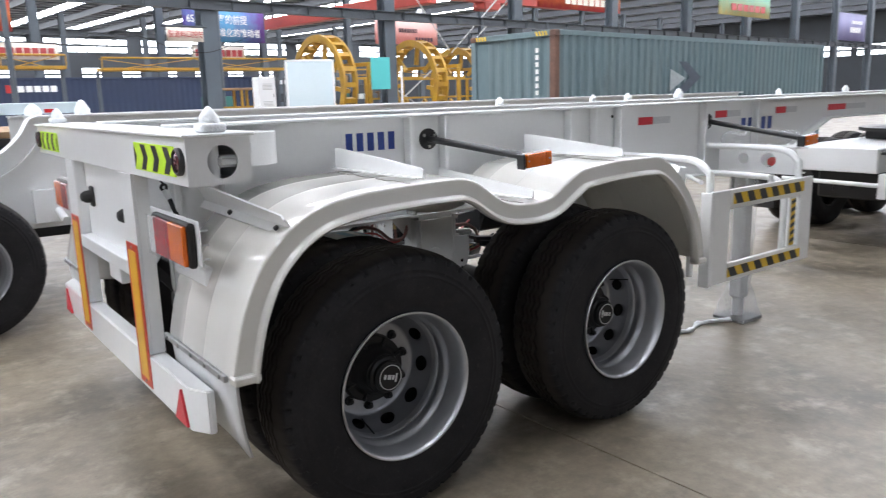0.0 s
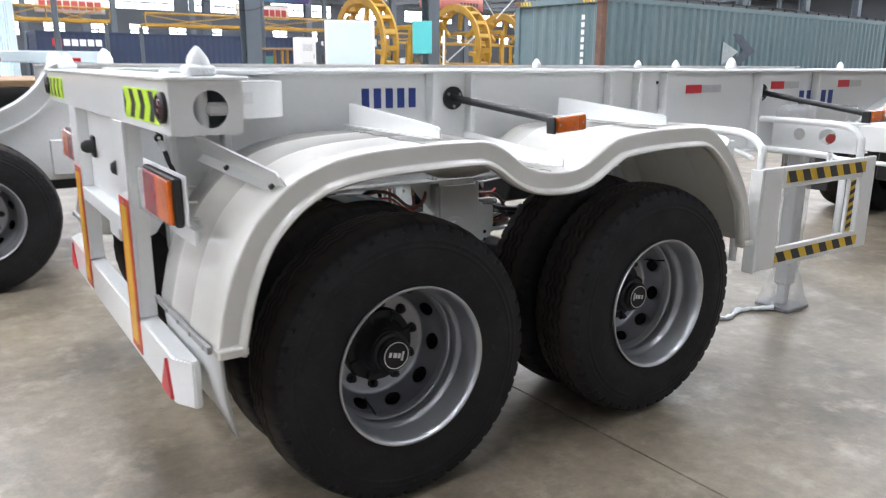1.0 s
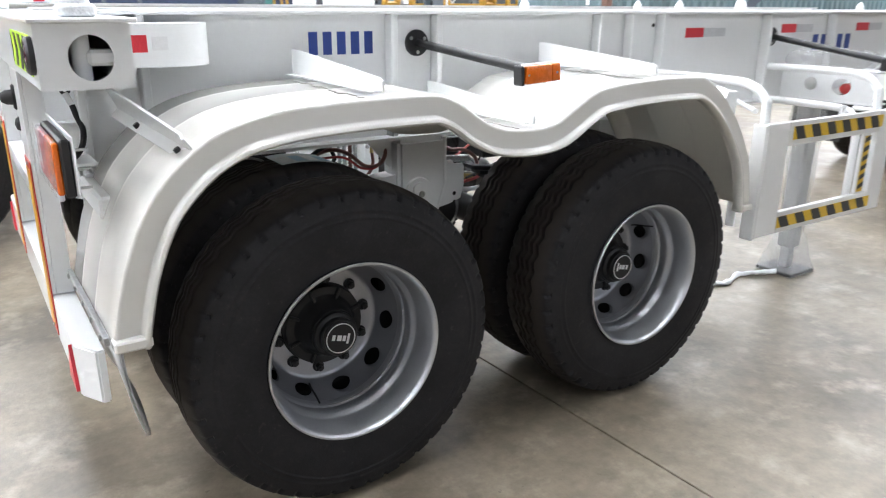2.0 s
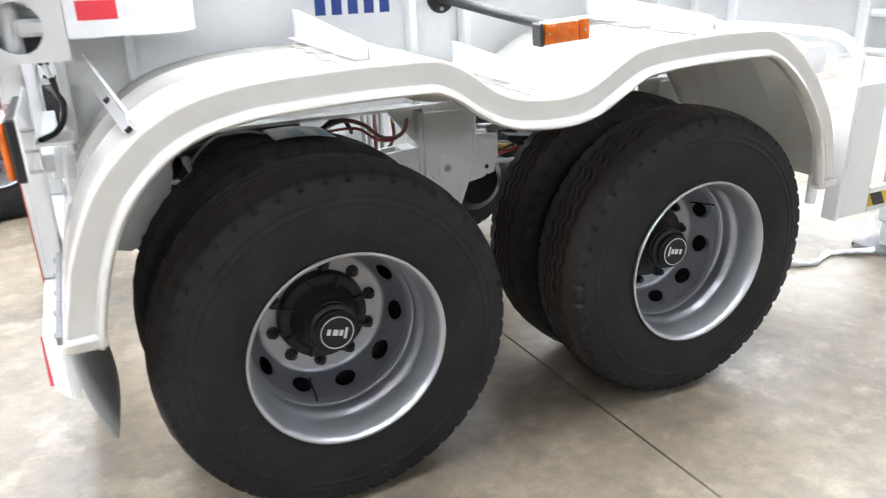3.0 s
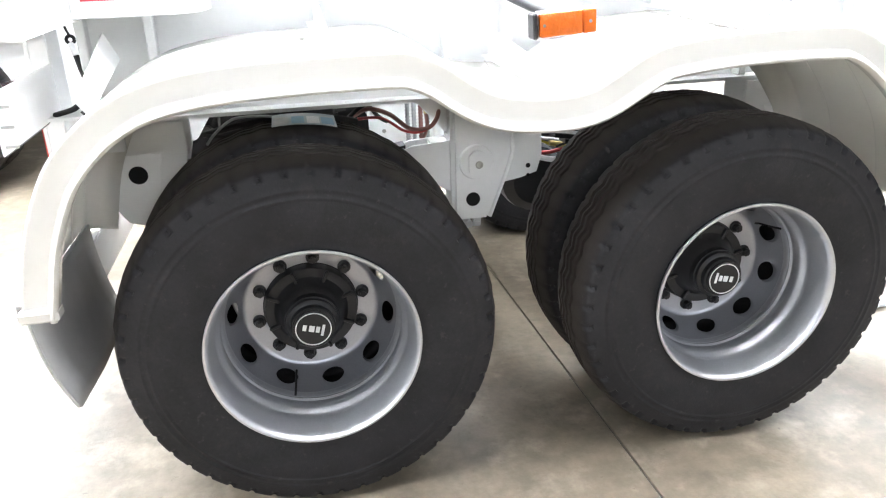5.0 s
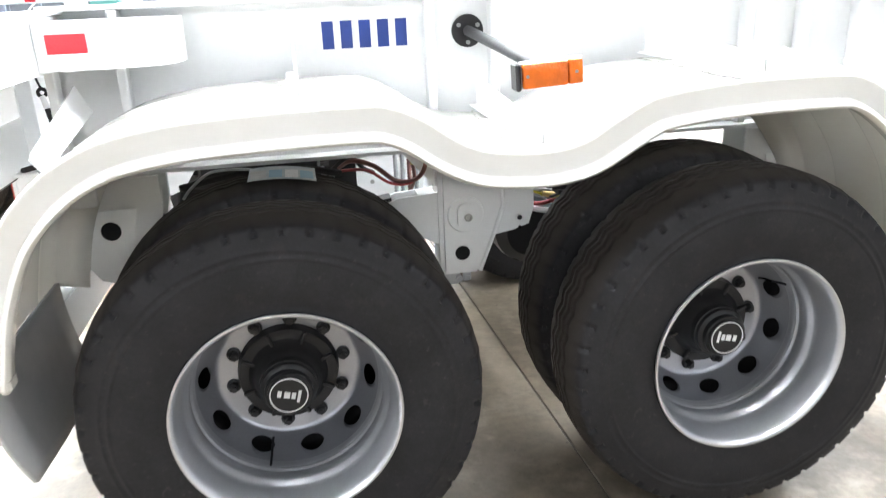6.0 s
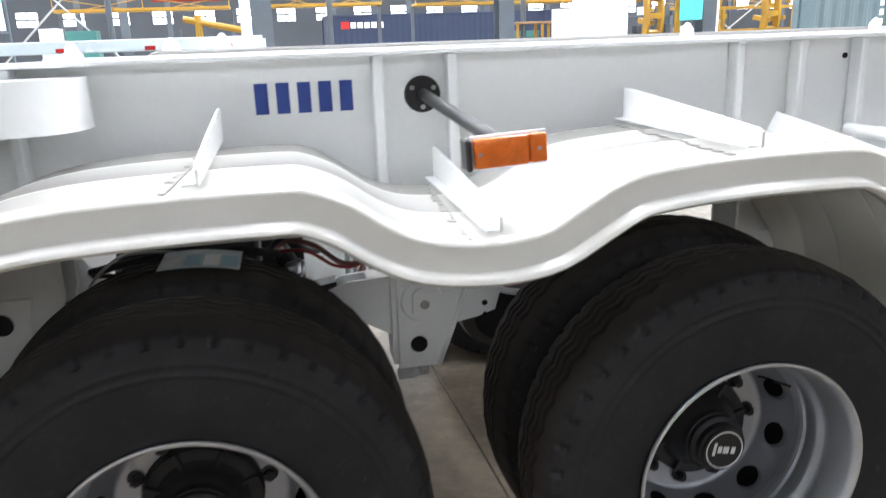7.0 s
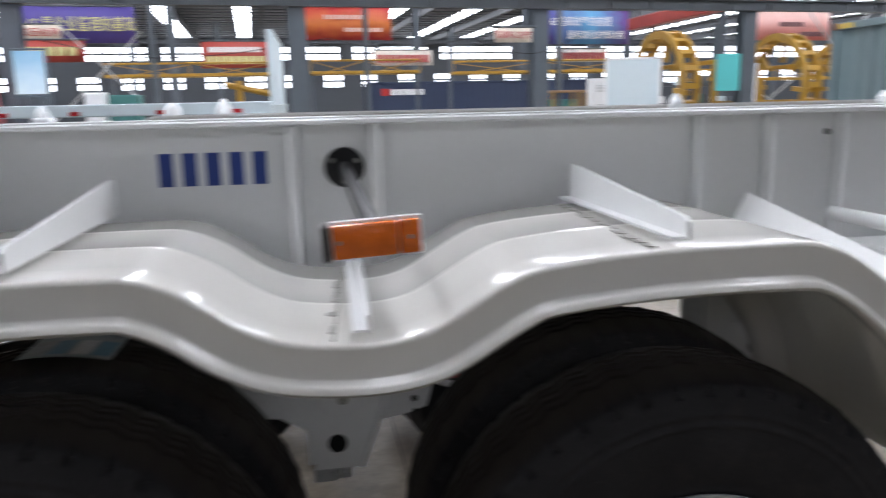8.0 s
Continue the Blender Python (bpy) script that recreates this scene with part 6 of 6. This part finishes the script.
# yellow rail between the rings, roof stays, storage racks behind
rl = placed("guard_rail", (12.6, 23.0, 0), 3, "yellow steel guard rail between the rotator rings", "rail")
for x in (0.0, 1.6, 3.2, 4.8, 6.4):
    bm = B()
    bx(bm, x - 0.05, x + 0.05, -0.05, 0.05, 0, 2.28, 0.008)
    local_part("post", bm, "yellow", rl)
for z in (1.55, 2.22):
    bm = B()
    bx(bm, -0.06, 6.46, -0.075, -0.051, z, z + 0.07, 0.004)
    local_part("bar", bm, "yellow", rl)
for pa, pb in (((15.3, 24.0, 5.6), (17.3, 24.2, 3.4)), ((20.3, 24.3, 5.8), (17.4, 24.2, 3.3)), ((21.2, 24.6, 5.9), (18.0, 24.4, 3.1)), ((14.2, 25.4, 0.4), (17.6, 25.4, 2.9)), ((17.6, 25.5, 0.6), (14.4, 25.5, 2.7))):
    bm = B()
    rod(bm, pa, pb, 0.026, seg=6)
    solo("roof_stay", bm, M["grey"], "thin grey steel stay rod", "brace", "", "structure")


def rack(at, turn, width, height, seed, label):
    """Dark shelf rack with boxes and tins on its shelves."""
    rnd = random.Random(seed)
    g = placed("storage_rack", at, turn, label, "rack", "workshop racks")
    for x in (-width / 2, width / 2):
        for y in (-0.25, 0.25):
            bm = B()
            bx(bm, x - 0.03, x + 0.03, y - 0.03, y + 0.03, 0, height)
            local_part("upright", bm, "truss", g)
    z = 0.35
    while z < height:
        bm = B()
        bx(bm, -width / 2 + 0.03, width / 2 - 0.03, -0.26, 0.26, z - 0.03, z)
        local_part("shelf", bm, "truss", g)
        x = -width / 2 + 0.08
        while x < width / 2 - 0.35:
            w, h = rnd.uniform(0.16, 0.36), rnd.uniform(0.14, 0.36)
            if rnd.random() < 0.75:
                box_thing("storage_box", (w, 0.36, h), Matrix.Translation(at) @ Matrix.Rotation(radians(turn), 4, "Z") @ Vector((x + w / 2, 0, z)), turn,
                          rnd.choice(("sticker", "column", "board", "wood", "teal", "truss", "truss")), "small closed storage box on a rack shelf", "box", 0.01, "boxes on the racks")
            x += w + rnd.uniform(0.03, 0.15)
        z += 0.62
    return g


rack((12.3, 26.6, 0), 3, 2.6, 2.45, 3, "dark steel rack full of boxes and tins")
rack((15.6, 27.5, 0), 3, 3.0, 2.30, 5, "dark steel rack with mixed boxes")
rack((-1.2, 26.5, 0), 5, 2.8, 2.2, 8, "dark steel rack with a few boxes")

# turquoise board on a post
b = placed("info_board", (11.3, 20.0, 0), -20, "turquoise information board on a thin post", "board")
bm = B()
bx(bm, -0.30, 0.30, -0.02, 0.02, 1.88, 2.84, 0.01)
local_part("panel", bm, "cyan", b)
bm = B()
rod(bm, (0, 0.05, 0), (0, 0.05, 2.5), 0.04, seg=10)
local_part("post", bm, "column", b)
# white strip leaning against a column
bm = B()
rod(bm, (12.05, 20.0, 0.0), (12.30, 20.3, 2.6), 0.03, seg=8)
solo("white_pole", bm, M["sticker"], "white pole leaning near the column", "pole")

# poster stand with X bracing
b = placed("poster_stand", (-4.32, 15.0, 0), 5, "pale blue poster on a grey frame with crossed braces", "poster")
bm = B()
bx(bm, -0.24, 0.24, -0.015, 0.015, 1.98, 2.70, 0.004)
local_part("sheet", bm, "poster", b)
bm = B()
for x in (-0.28, 0.28):
    rod(bm, (x, 0.03, 0), (x, 0.03, 2.75), 0.02, seg=8)
rod(bm, (-0.28, 0.03, 2.73), (0.28, 0.03, 2.73), 0.018, seg=8)
rod(bm, (-0.28, 0.03, 1.95), (0.28, 0.03, 1.95), 0.018, seg=8)
local_part("frame", bm, "column", b)
bm = B()
for pa, pb in (((-5.9, 21.6, 3.9), (-3.2, 21.7, 1.0)), ((-6.8, 21.75, 0.9), (-3.9, 21.65, 3.7))):
    rod(bm, pa, pb, 0.024, seg=8)
solo("cross_brace", bm, M["grey"], "grey crossed steel braces between columns", "brace", "", "structure")

# yellow work platforms with rails
def platform(x0, x1, y, z, label):
    g = placed("work_platform", (0, 0, 0), 0, label, "platform")
    bm = B()
    bx(bm, x0, x1, y - 0.5, y + 0.5, z - 0.11, z, 0.01)
    local_part("deck", bm, "yellow", g)
    n = max(2, int((x1 - x0) / 3.2))
    for i in range(n + 1):
        x = x0 + (x1 - x0) * i / n
        bm = B()
        rod(bm, (x, y - 0.47, z), (x, y - 0.47, z + 0.36), 0.02, seg=6)
        local_part("rail_post", bm, "yellow", g)
        if i % 2 == 0:
            bm = B()
            bx(bm, x - 0.06, x + 0.06, y + 0.3, y + 0.42, 0, z - 0.111)
            local_part("leg", bm, "column", g)
    bm = B()
    rod(bm, (x0, y - 0.47, z + 0.36), (x1, y - 0.47, z + 0.36), 0.036, seg=6)
    local_part("hand_rail", bm, "yellow", g)
    for i in range(n):
        xa, xb = x0 + (x1 - x0) * i / n, x0 + (x1 - x0) * (i + 1) / n
        for za, zb in ((z - 0.1, z + 0.36), (z + 0.36, z - 0.1)):
            bm = B()
            rod(bm, (xa + 0.1, y + 0.36, za), (xb - 0.1, y + 0.36, zb), 0.014, seg=6)
            local_part("stay", bm, "yellow", g)
    return g


platform(0.2, 4.1, 29.0, 2.98, "yellow raised steel work platform with a hand rail")
platform(5.6, 13.0, 30.5, 2.98, "yellow raised steel work platform with a hand rail")
platform(-7.0, -1.2, 30.0, 3.02, "yellow raised steel work platform with a hand rail")
platform(16.0, 24.0, 32.0, 2.6, "yellow raised steel work platform with a hand rail")
# yellow jib arm
bm = B()
rod(bm, (-2.2, 23.8, 2.4), (-0.6, 23.8, 2.05), 0.09, seg=8)
rod(bm, (-1.8, 23.8, 0.0), (-1.8, 23.8, 2.5), 0.10, seg=8)
solo("jib_arm", bm, M["yellow"], "yellow steel jib arm on a post", "jib")

# white shelf cabinet and a yellow trestle
c = placed("locker", (9.2, 24.0, 0), 0, "white steel locker with two louvred doors", "locker")
bm = B()
bx(bm, -0.30, 0.30, -0.25, 0.25, 0.0, 2.4, 0.012)
local_part("body", bm, "sticker", c)
for z0, z1 in ((0.10, 1.20), (1.24, 2.34)):
    bm = B()
    bx(bm, -0.27, 0.27, -0.268, -0.251, z0, z1, 0.006)
    d = local_part("door", bm, "sticker", c)
    for i in range(5):
        for zz in (z0 + 0.16, z1 - 0.36):
            bm = B()
            bx(bm, -0.17, 0.17, -0.274, -0.2685, zz + 0.045 * i, zz + 0.045 * i + 0.02)
            local_part("louvre", bm, "grey", d)
    bm = B()
    bx(bm, 0.20, 0.225, -0.285, -0.2685, (z0 + z1) / 2 - 0.06, (z0 + z1) / 2 + 0.06, 0.004)
    local_part("handle", bm, "steel", d)
c = placed("trestle_table", (9.0, 26.3, 0), 0, "yellow steel trestle with a wooden top", "table")
bm = B()
bx(bm, -0.75, 0.75, -0.4, 0.4, 2.02, 2.10, 0.01)
local_part("top", bm, "wood", c)
for x in (-0.68, 0.2, 0.68):
    for y in (-0.35, 0.35):
        bm = B()
        bx(bm, x - 0.04, x + 0.04, y - 0.04, y + 0.04, 0, 2.019)
        local_part("leg", bm, "yellow", c)
for z in (0.7, 1.4):
    bm = B()
    bx(bm, -0.64, 0.64, -0.37, -0.33, z, z + 0.06)
    local_part("brace", bm, "yellow", c)
for x, y, sz, mtl, lab in ((-4.02, 20.0, (0.65, 0.5, 2.06), "teal", "teal steel tool cabinet"), (-4.64, 19.8, (0.42, 0.4, 2.12), "sticker", "white steel locker"),
                           (10.2, 31.0, (1.1, 0.7, 1.85), "teal", "teal steel machine cabinet"),
                           (23.5, 9.5, (0.8, 0.6, 1.7), "teal", "teal machine cabinet")):
    c = placed("cabinet", (x, y, 0), 0, lab + " on the workshop floor", "cabinet", "workshop cabinets")
    bm = B()
    bx(bm, -sz[0] / 2, sz[0] / 2, -sz[1] / 2, sz[1] / 2, 0.08, sz[2], 0.01)
    local_part("body", bm, mtl, c)
    bm = B()
    bx(bm, -sz[0] / 2 + 0.03, sz[0] / 2 - 0.03, -sz[1] / 2 - 0.018, -sz[1] / 2 - 0.001, 0.12, sz[2] - 0.04, 0.004)
    d = local_part("door", bm, mtl, c)
    bm = B()
    bx(bm, sz[0] / 2 - 0.10, sz[0] / 2 - 0.08, -sz[1] / 2 - 0.04, -sz[1] / 2 - 0.0185, sz[2] * 0.45, sz[2] * 0.55, 0.004)
    local_part("handle", bm, "steel", d)
    bm = B()
    bx(bm, -sz[0] / 2 + 0.02, sz[0] / 2 - 0.02, -sz[1] / 2 + 0.03, sz[1] / 2 - 0.03, 0, 0.079)
    local_part("plinth", bm, "truss", c)

# red truck cab, partly behind a column
c = placed("truck", (-7.6, 18.4, 0), 8, "red lorry cab with dark windows parked in the hall", "truck")
bm = B()
prism(bm, [(-0.95, 0.6), (0.95, 0.6), (0.95, 1.55), (0.85, 2.55), (0.60, 2.72), (-0.60, 2.72), (-0.85, 2.55), (-0.95, 1.55)], "y", 0.0, 1.9)
bmesh.ops.bevel(bm, geom=list(bm.edges), offset=0.05, segments=2, affect="EDGES")
local_part("cab", bm, "redpaint", c)
bm = B()
prism(bm, [(-0.82, 1.65), (0.82, 1.65), (0.74, 2.4), (-0.74, 2.4)], "y", -0.012, -0.002)
local_part("windscreen", bm, "glassdark", c)
bm = B()
bx(bm, -0.7, 0.7, -0.03, -0.002, 0.95, 1.45, 0.02)
local_part("grille", bm, "plastic", c)
bm = B()
bx(bm, -0.98, 0.98, -0.12, -0.001, 0.35, 0.75, 0.03)
local_part("bumper", bm, "sticker", c)
for x in (-0.72, 0.72):
    bm = B()
    bx(bm, x - 0.16, x + 0.16, -0.135, -0.121, 0.48, 0.66, 0.01)
    local_part("headlight", bm, "clear", c)
    for y in (0.6,):
        w = new("wheel", TYRE)
        w.matrix_basis = Matrix.Translation((x * 1.12, y, 0.5)) @ Matrix.Rotation(math.pi / 2, 4, "Z") @ Matrix.Scale(0.94, 4)
        w.parent = c

# ---- neighbour trailers ----
# gooseneck trailer parked alongside
nb = thing("gooseneck_trailer", (-1.0, 7.2, 0), "white gooseneck trailer with a swept side beam and dual tyres", "trailer")
NY = 6.02
wheel(nb, (-1.16, NY + 0.14, 0.53), 0, 0.7)
wheel(nb, (-2.47, NY + 0.14, 0.53), 0, 0.1)
neck = [(-3.2, 1.10), (-1.6, 1.12), (-1.25, 1.15), (-1.0, 1.20), (-0.8, 1.29), (-0.66, 1.41), (-0.58, 1.53), (-0.52, 1.56), (0.5, 1.56), (9.0, 1.56)]
low = [(9.0, 1.12), (0.3, 1.12), (0.0, 1.05), (-0.25, 0.80), (-0.35, 0.72), (-3.2, 0.72)]
bm = B()
prism(bm, neck + low, "y", NY + 0.42, NY + 0.435)
part("neck_web", bm, M["white"], nb)
bm = B()
pts = smooth_path([(x, 0, z) for x, z in neck[:8]], 5) + [Vector((9.0, 0, 1.56))]
rows = [[bm.verts.new((p.x, yv, p.z + dz)) for yv, dz in ((NY + 0.34, 0.0), (NY + 0.34, 0.015), (NY + 0.52, 0.015), (NY + 0.52, 0.0))] for p in pts]
for a, b2 in zip(rows, rows[1:]):
    for i in range(4):
        j = (i + 1) % 4
        bm.faces.new((a[i], a[j], b2[j], b2[i]))
part("neck_flange", bm, M["white"], nb, angle=60)
bm = B()
pts = smooth_path([(x + 0.06, 0, z - 0.12) for x, z in neck[:8]], 5)
rows = [[bm.verts.new((p.x, yv, p.z + dz)) for yv, dz in ((NY + 0.36, 0.0), (NY + 0.36, 0.014), (NY + 0.419, 0.014), (NY + 0.419, 0.0))] for p in pts]
for a, b2 in zip(rows, rows[1:]):
    for i in range(4):
        j = (i + 1) % 4
        bm.faces.new((a[i], a[j], b2[j], b2[i]))
part("neck_flange", bm, M["white"], nb, angle=60)
bm = B()
rod(bm, (-0.45, NY + 0.42, 0.86), (-0.45, NY + 0.12, 0.80), 0.028, seg=12)
part("stub_pipe", bm, M["white"], nb)
bm = B()
bx(bm, -0.62, -0.42, NY + 0.36, NY + 0.419, 0.76, 1.02, 0.005)
part("side_plate", bm, M["white"], nb)
bm = B()
bx(bm, -0.50, 9.0, NY + 2.0, NY + 2.015, 1.10, 1.55)
bx(bm, -0.50, 9.0, NY + 1.92, NY + 2.10, 1.551, 1.566)
part("far_beam", bm, M["white"], nb)
bm = B()
bx(bm, -3.1, -0.3, NY + 0.6, NY + 1.9, 0.62, 0.74)
part("axle_frame", bm, M["black"], nb)
for x, top in ((-0.476, 1.668), (-0.112, 1.69)):
    bm = B()
    bx(bm, x - 0.06, x + 0.06, NY + 0.53, NY + 0.86, 1.53, 1.5755, 0.004)
    arm2 = part("lock_arm", bm, M["white"], nb)
    bm = B()
    lathe(bm, [(0.062, 1.5755), (0.060, 1.61), (0.048, 1.635), (0.022, top - 0.008), (0.0, top)], 14, "z", (x, NY + 0.78, 0))
    for v in bm.verts:
        v.co += 0.005 * Vector(noise.noise_vector(v.co * 25))
    part("lock_cone", bm, M["filmwhite"], arm2, "locking cone wrapped in white foam", angle=50)
# flatbed trailer further on: timber deck, pale rail with red markers, front post
fb = thing("flatbed_trailer", (-2.0, 9.3, 0), "pale flatbed trailer with worn timber deck and white posts", "trailer")
bm = B()
bx(bm, -9.0, 0.16, 8.0, 8.06, 1.575, 1.68, 0.006)
bx(bm, -9.0, 0.16, 10.5, 10.56, 1.575, 1.68, 0.006)
part("side_rail", bm, M["board"], fb, "pale blue-white side rail")
for i in range(14):
    bm = B()
    bx(bm, -9.0, 0.10, 8.075 + i * 0.173, 8.075 + i * 0.173 + 0.166, 1.36, 1.42, 0.004)
    part("deck_plank", bm, M["wood"], fb)
bm = B()
bx(bm, -9.0, 0.1, 8.06, 10.5, 1.30, 1.355)
bx(bm, -9.0, 0.1, 8.9, 9.05, 0.85, 1.299)
bx(bm, -9.0, 0.1, 9.6, 9.75, 0.85, 1.299)
part("under_frame", bm, M["black"], fb)
for x in (-2.10, -1.52, -0.80, -0.15, -2.9, -3.7):
    bm = B()
    bx(bm, x - 0.045, x + 0.045, 7.985, 7.999, 1.585, 1.62, 0.003)
    part("marker_lamp", bm, M["redlens"], fb, "red marker lamp")
for x in (-1.9, -3.3, -4.7):
    w = new("wheel", TYRE)
    w.matrix_basis = Matrix.Translation((x, 8.3, 0.53))
    hang(w, fb)
    w2 = new("wheel", TYRE)
    w2.matrix_basis = Matrix.Translation((x, 10.25, 0.53))
    hang(w2, fb)
bm = B()
bx(bm, -5.2, -1.3, 8.25, 10.3, 0.48, 0.60)
bx(bm, -5.0, -1.6, 8.92, 9.03, 0.60, 0.849)
bx(bm, -5.0, -1.6, 9.62, 9.73, 0.60, 0.849)
part("axle_frame", bm, M["black"], fb)

# another flatbed beyond it, with a pale headboard
hb = thing("flatbed_trailer", (-4.0, 14.7, 0), "pale flatbed trailer with a tall ribbed headboard", "trailer")
bm = B()
bx(bm, -0.19, -0.15, 13.42, 15.92, 1.30, 2.80, 0.006)
board = part("headboard", bm, M["board"], hb, "pale blue-white steel headboard")
for y in (13.36, 15.93):
    bm = B()
    bx(bm, -0.23, -0.13, y, y + 0.055, 1.20, 2.86, 0.01)
    part("board_post", bm, M["board"], board)
bm = B()
bx(bm, -0.22, -0.135, 13.42, 15.925, 2.801, 2.855, 0.008)
part("board_rail", bm, M["board"], board)
for y in (13.9, 14.4, 14.9, 15.4):
    bm = B()
    bx(bm, -0.215, -0.1905, y, y + 0.06, 1.31, 2.79, 0.006)
    part("board_rib", bm, M["board"], board)
bm = B()
bx(bm, -9.0, -0.10, 13.40, 15.94, 1.12, 1.28, 0.01)
part("deck", bm, M["board"], hb)
for y in (14.0, 15.2):
    bm = B()
    bx(bm, -9.0, -0.2, y, y + 0.14, 0.72, 1.119)
    part("deck_beam", bm, M["black"], hb)
for x in (-5.2, -6.5, -7.8):
    bm = B()
    rod(bm, (x, 13.6, 0.533), (x, 15.7, 0.533), 0.07, seg=12)
    bx(bm, x - 0.08, x + 0.08, 14.01, 14.13, 0.59, 0.719)
    bx(bm, x - 0.08, x + 0.08, 15.21, 15.33, 0.59, 0.719)
    part("axle", bm, M["black"], hb)
    for y in (13.6, 15.74):
        w = new("wheel", TYRE)
        w.matrix_basis = Matrix.Translation((x, y, 0.533))
        hang(w, hb)

# white tractor coupled under the trailer's front
tr = thing("tractor_unit", (9.0, YC, 0), "white tractor unit with a black coupling plate and dual rear tyres", "truck")
bm = B()
bx(bm, 5.98, 6.20, 3.12, far(3.10), 0.80, 1.04, 0.012)
tail = part("tail_box", bm, M["white"], tr, "white rear cross box")
bm = B()
bx(bm, 5.99, 6.10, 3.03, 3.115, 0.56, 0.80, 0.008)
part("hitch_post", bm, M["white"], tail)
bm = B()
rod(bm, (5.975, 3.10, 0.69), (5.975, 4.04, 0.705), 0.022, seg=12)
part("tail_tube", bm, M["white"], tail, "white tube below the tail box")
for y in (3.12, 3.92):
    bm = B()
    bx(bm, 6.205, 13.5, y, y + 0.09, 0.80, 1.035, 0.01)
    part("frame_rail", bm, M["white"], tr)
bm = B()
bx(bm, 6.21, 9.2, 3.215, 3.915, 0.985, 1.03)
part("deck_plate", bm, M["white"], tr, "pale deck plate between the rails")
for y in (4.20, 2.66):
    bm = B()
    bx(bm, 6.02, 6.08, y, y + 0.27, 0.86, 0.98, 0.01)
    lamp = part("tail_lamp", bm, M["plastic"], tr)
    bm = B()
    bx(bm, 6.0, 6.0195, y + 0.01, y + 0.20, 0.87, 0.97, 0.006)
    part("lens", bm, M["redlens"], lamp, "red lens")
    bm = B()
    rod(bm, (6.05, min(y + 0.13, YC), 0.995), (6.05, max(y + 0.13, YC), 0.995), 0.018, seg=8)
    part("lamp_arm", bm, M["black"], tr)
bm = B()
pts = [(7.75 + 0.62 * math.cos(a), YC + 0.46 * math.sin(a)) for a in [2 * math.pi * i / 32 for i in range(32)]]
prism(bm, pts, "z", 1.13, 1.165)
plate = part("coupling_plate", bm, M["black"], tr, "black greased coupling plate")
bm = B()
bx(bm, 7.45, 8.05, 3.25, 3.90, 1.031, 1.129, 0.01)
part("coupling_base", bm, M["black"], plate)
for x in (7.42, 8.72):
    for y in (4.66, far(4.66)):
        for dy in (0.0, -0.33 if y > YC else 0.33):
            w = new("wheel", TYRE)
            w.matrix_basis = Matrix.Translation((x, y + dy, 0.52)) @ Matrix.Scale(0.97, 4)
            hang(w, tr)
    bm = B()
    rod(bm, (x, far(4.6), 0.52), (x, 4.6, 0.52), 0.16, seg=20)
    part("axle", bm, M["black"], tr)
bm = B()
bx(bm, 6.4, 9.6, 3.26, 3.88, 0.48, 0.79, 0.02)
part("suspension", bm, M["black"], tr, "dark axle suspension")
for y in (4.40, 2.48):
    bm = B()
    bx(bm, 6.5, 6.53, y, y + 0.55, 0.28, 0.86, 0.004)
    part("mudflap", bm, M["rubber"], tr, "black rubber mudflap")
    bm = B()
    bx(bm, 6.49, 6.54, min(y, 3.2) if y < YC else 3.9, 3.2 if y < YC else y + 0.55, 0.861, 0.90)
    part("flap_bar", bm, M["black"], tr)

# ---- floor: cast slabs with open joints ----
bm = B()
bx(bm, U0 - 12, U1 + 12, V0 - 12, V1 + 12, -0.30, -0.010)
floor = structure("floor", bm, M["joint"], "warm grey concrete floor with stained slabs", "floor")
SLABS = Matrix.Translation((0.963, 2.36, 0)) @ Matrix.Rotation(radians(2.0), 4, "Z")
SU, SV, GAP, SHIFT = 5.6, 30.0, 0.0075, -12.0
nu0, nu1 = math.floor(U0 / SU) - 1, math.ceil(U1 / SU) + 1
nv0, nv1 = math.floor((V0 - SHIFT) / SV), math.ceil((V1 - SHIFT) / SV)
bm = B()
bx(bm, GAP / 2, SU - GAP / 2, GAP / 2, SV - GAP / 2, -0.0099, 0.0, 0.002)
SLAB = mesh_of(bm, M["concrete"], 32, "slab")
for i in range(nu0, nu1):
    for j in range(nv0, nv1):
        ob = new("slab", SLAB)
        ob.matrix_basis = SLABS @ Matrix.Translation((i * SU, SHIFT + j * SV, 0))
        hang(ob, floor)
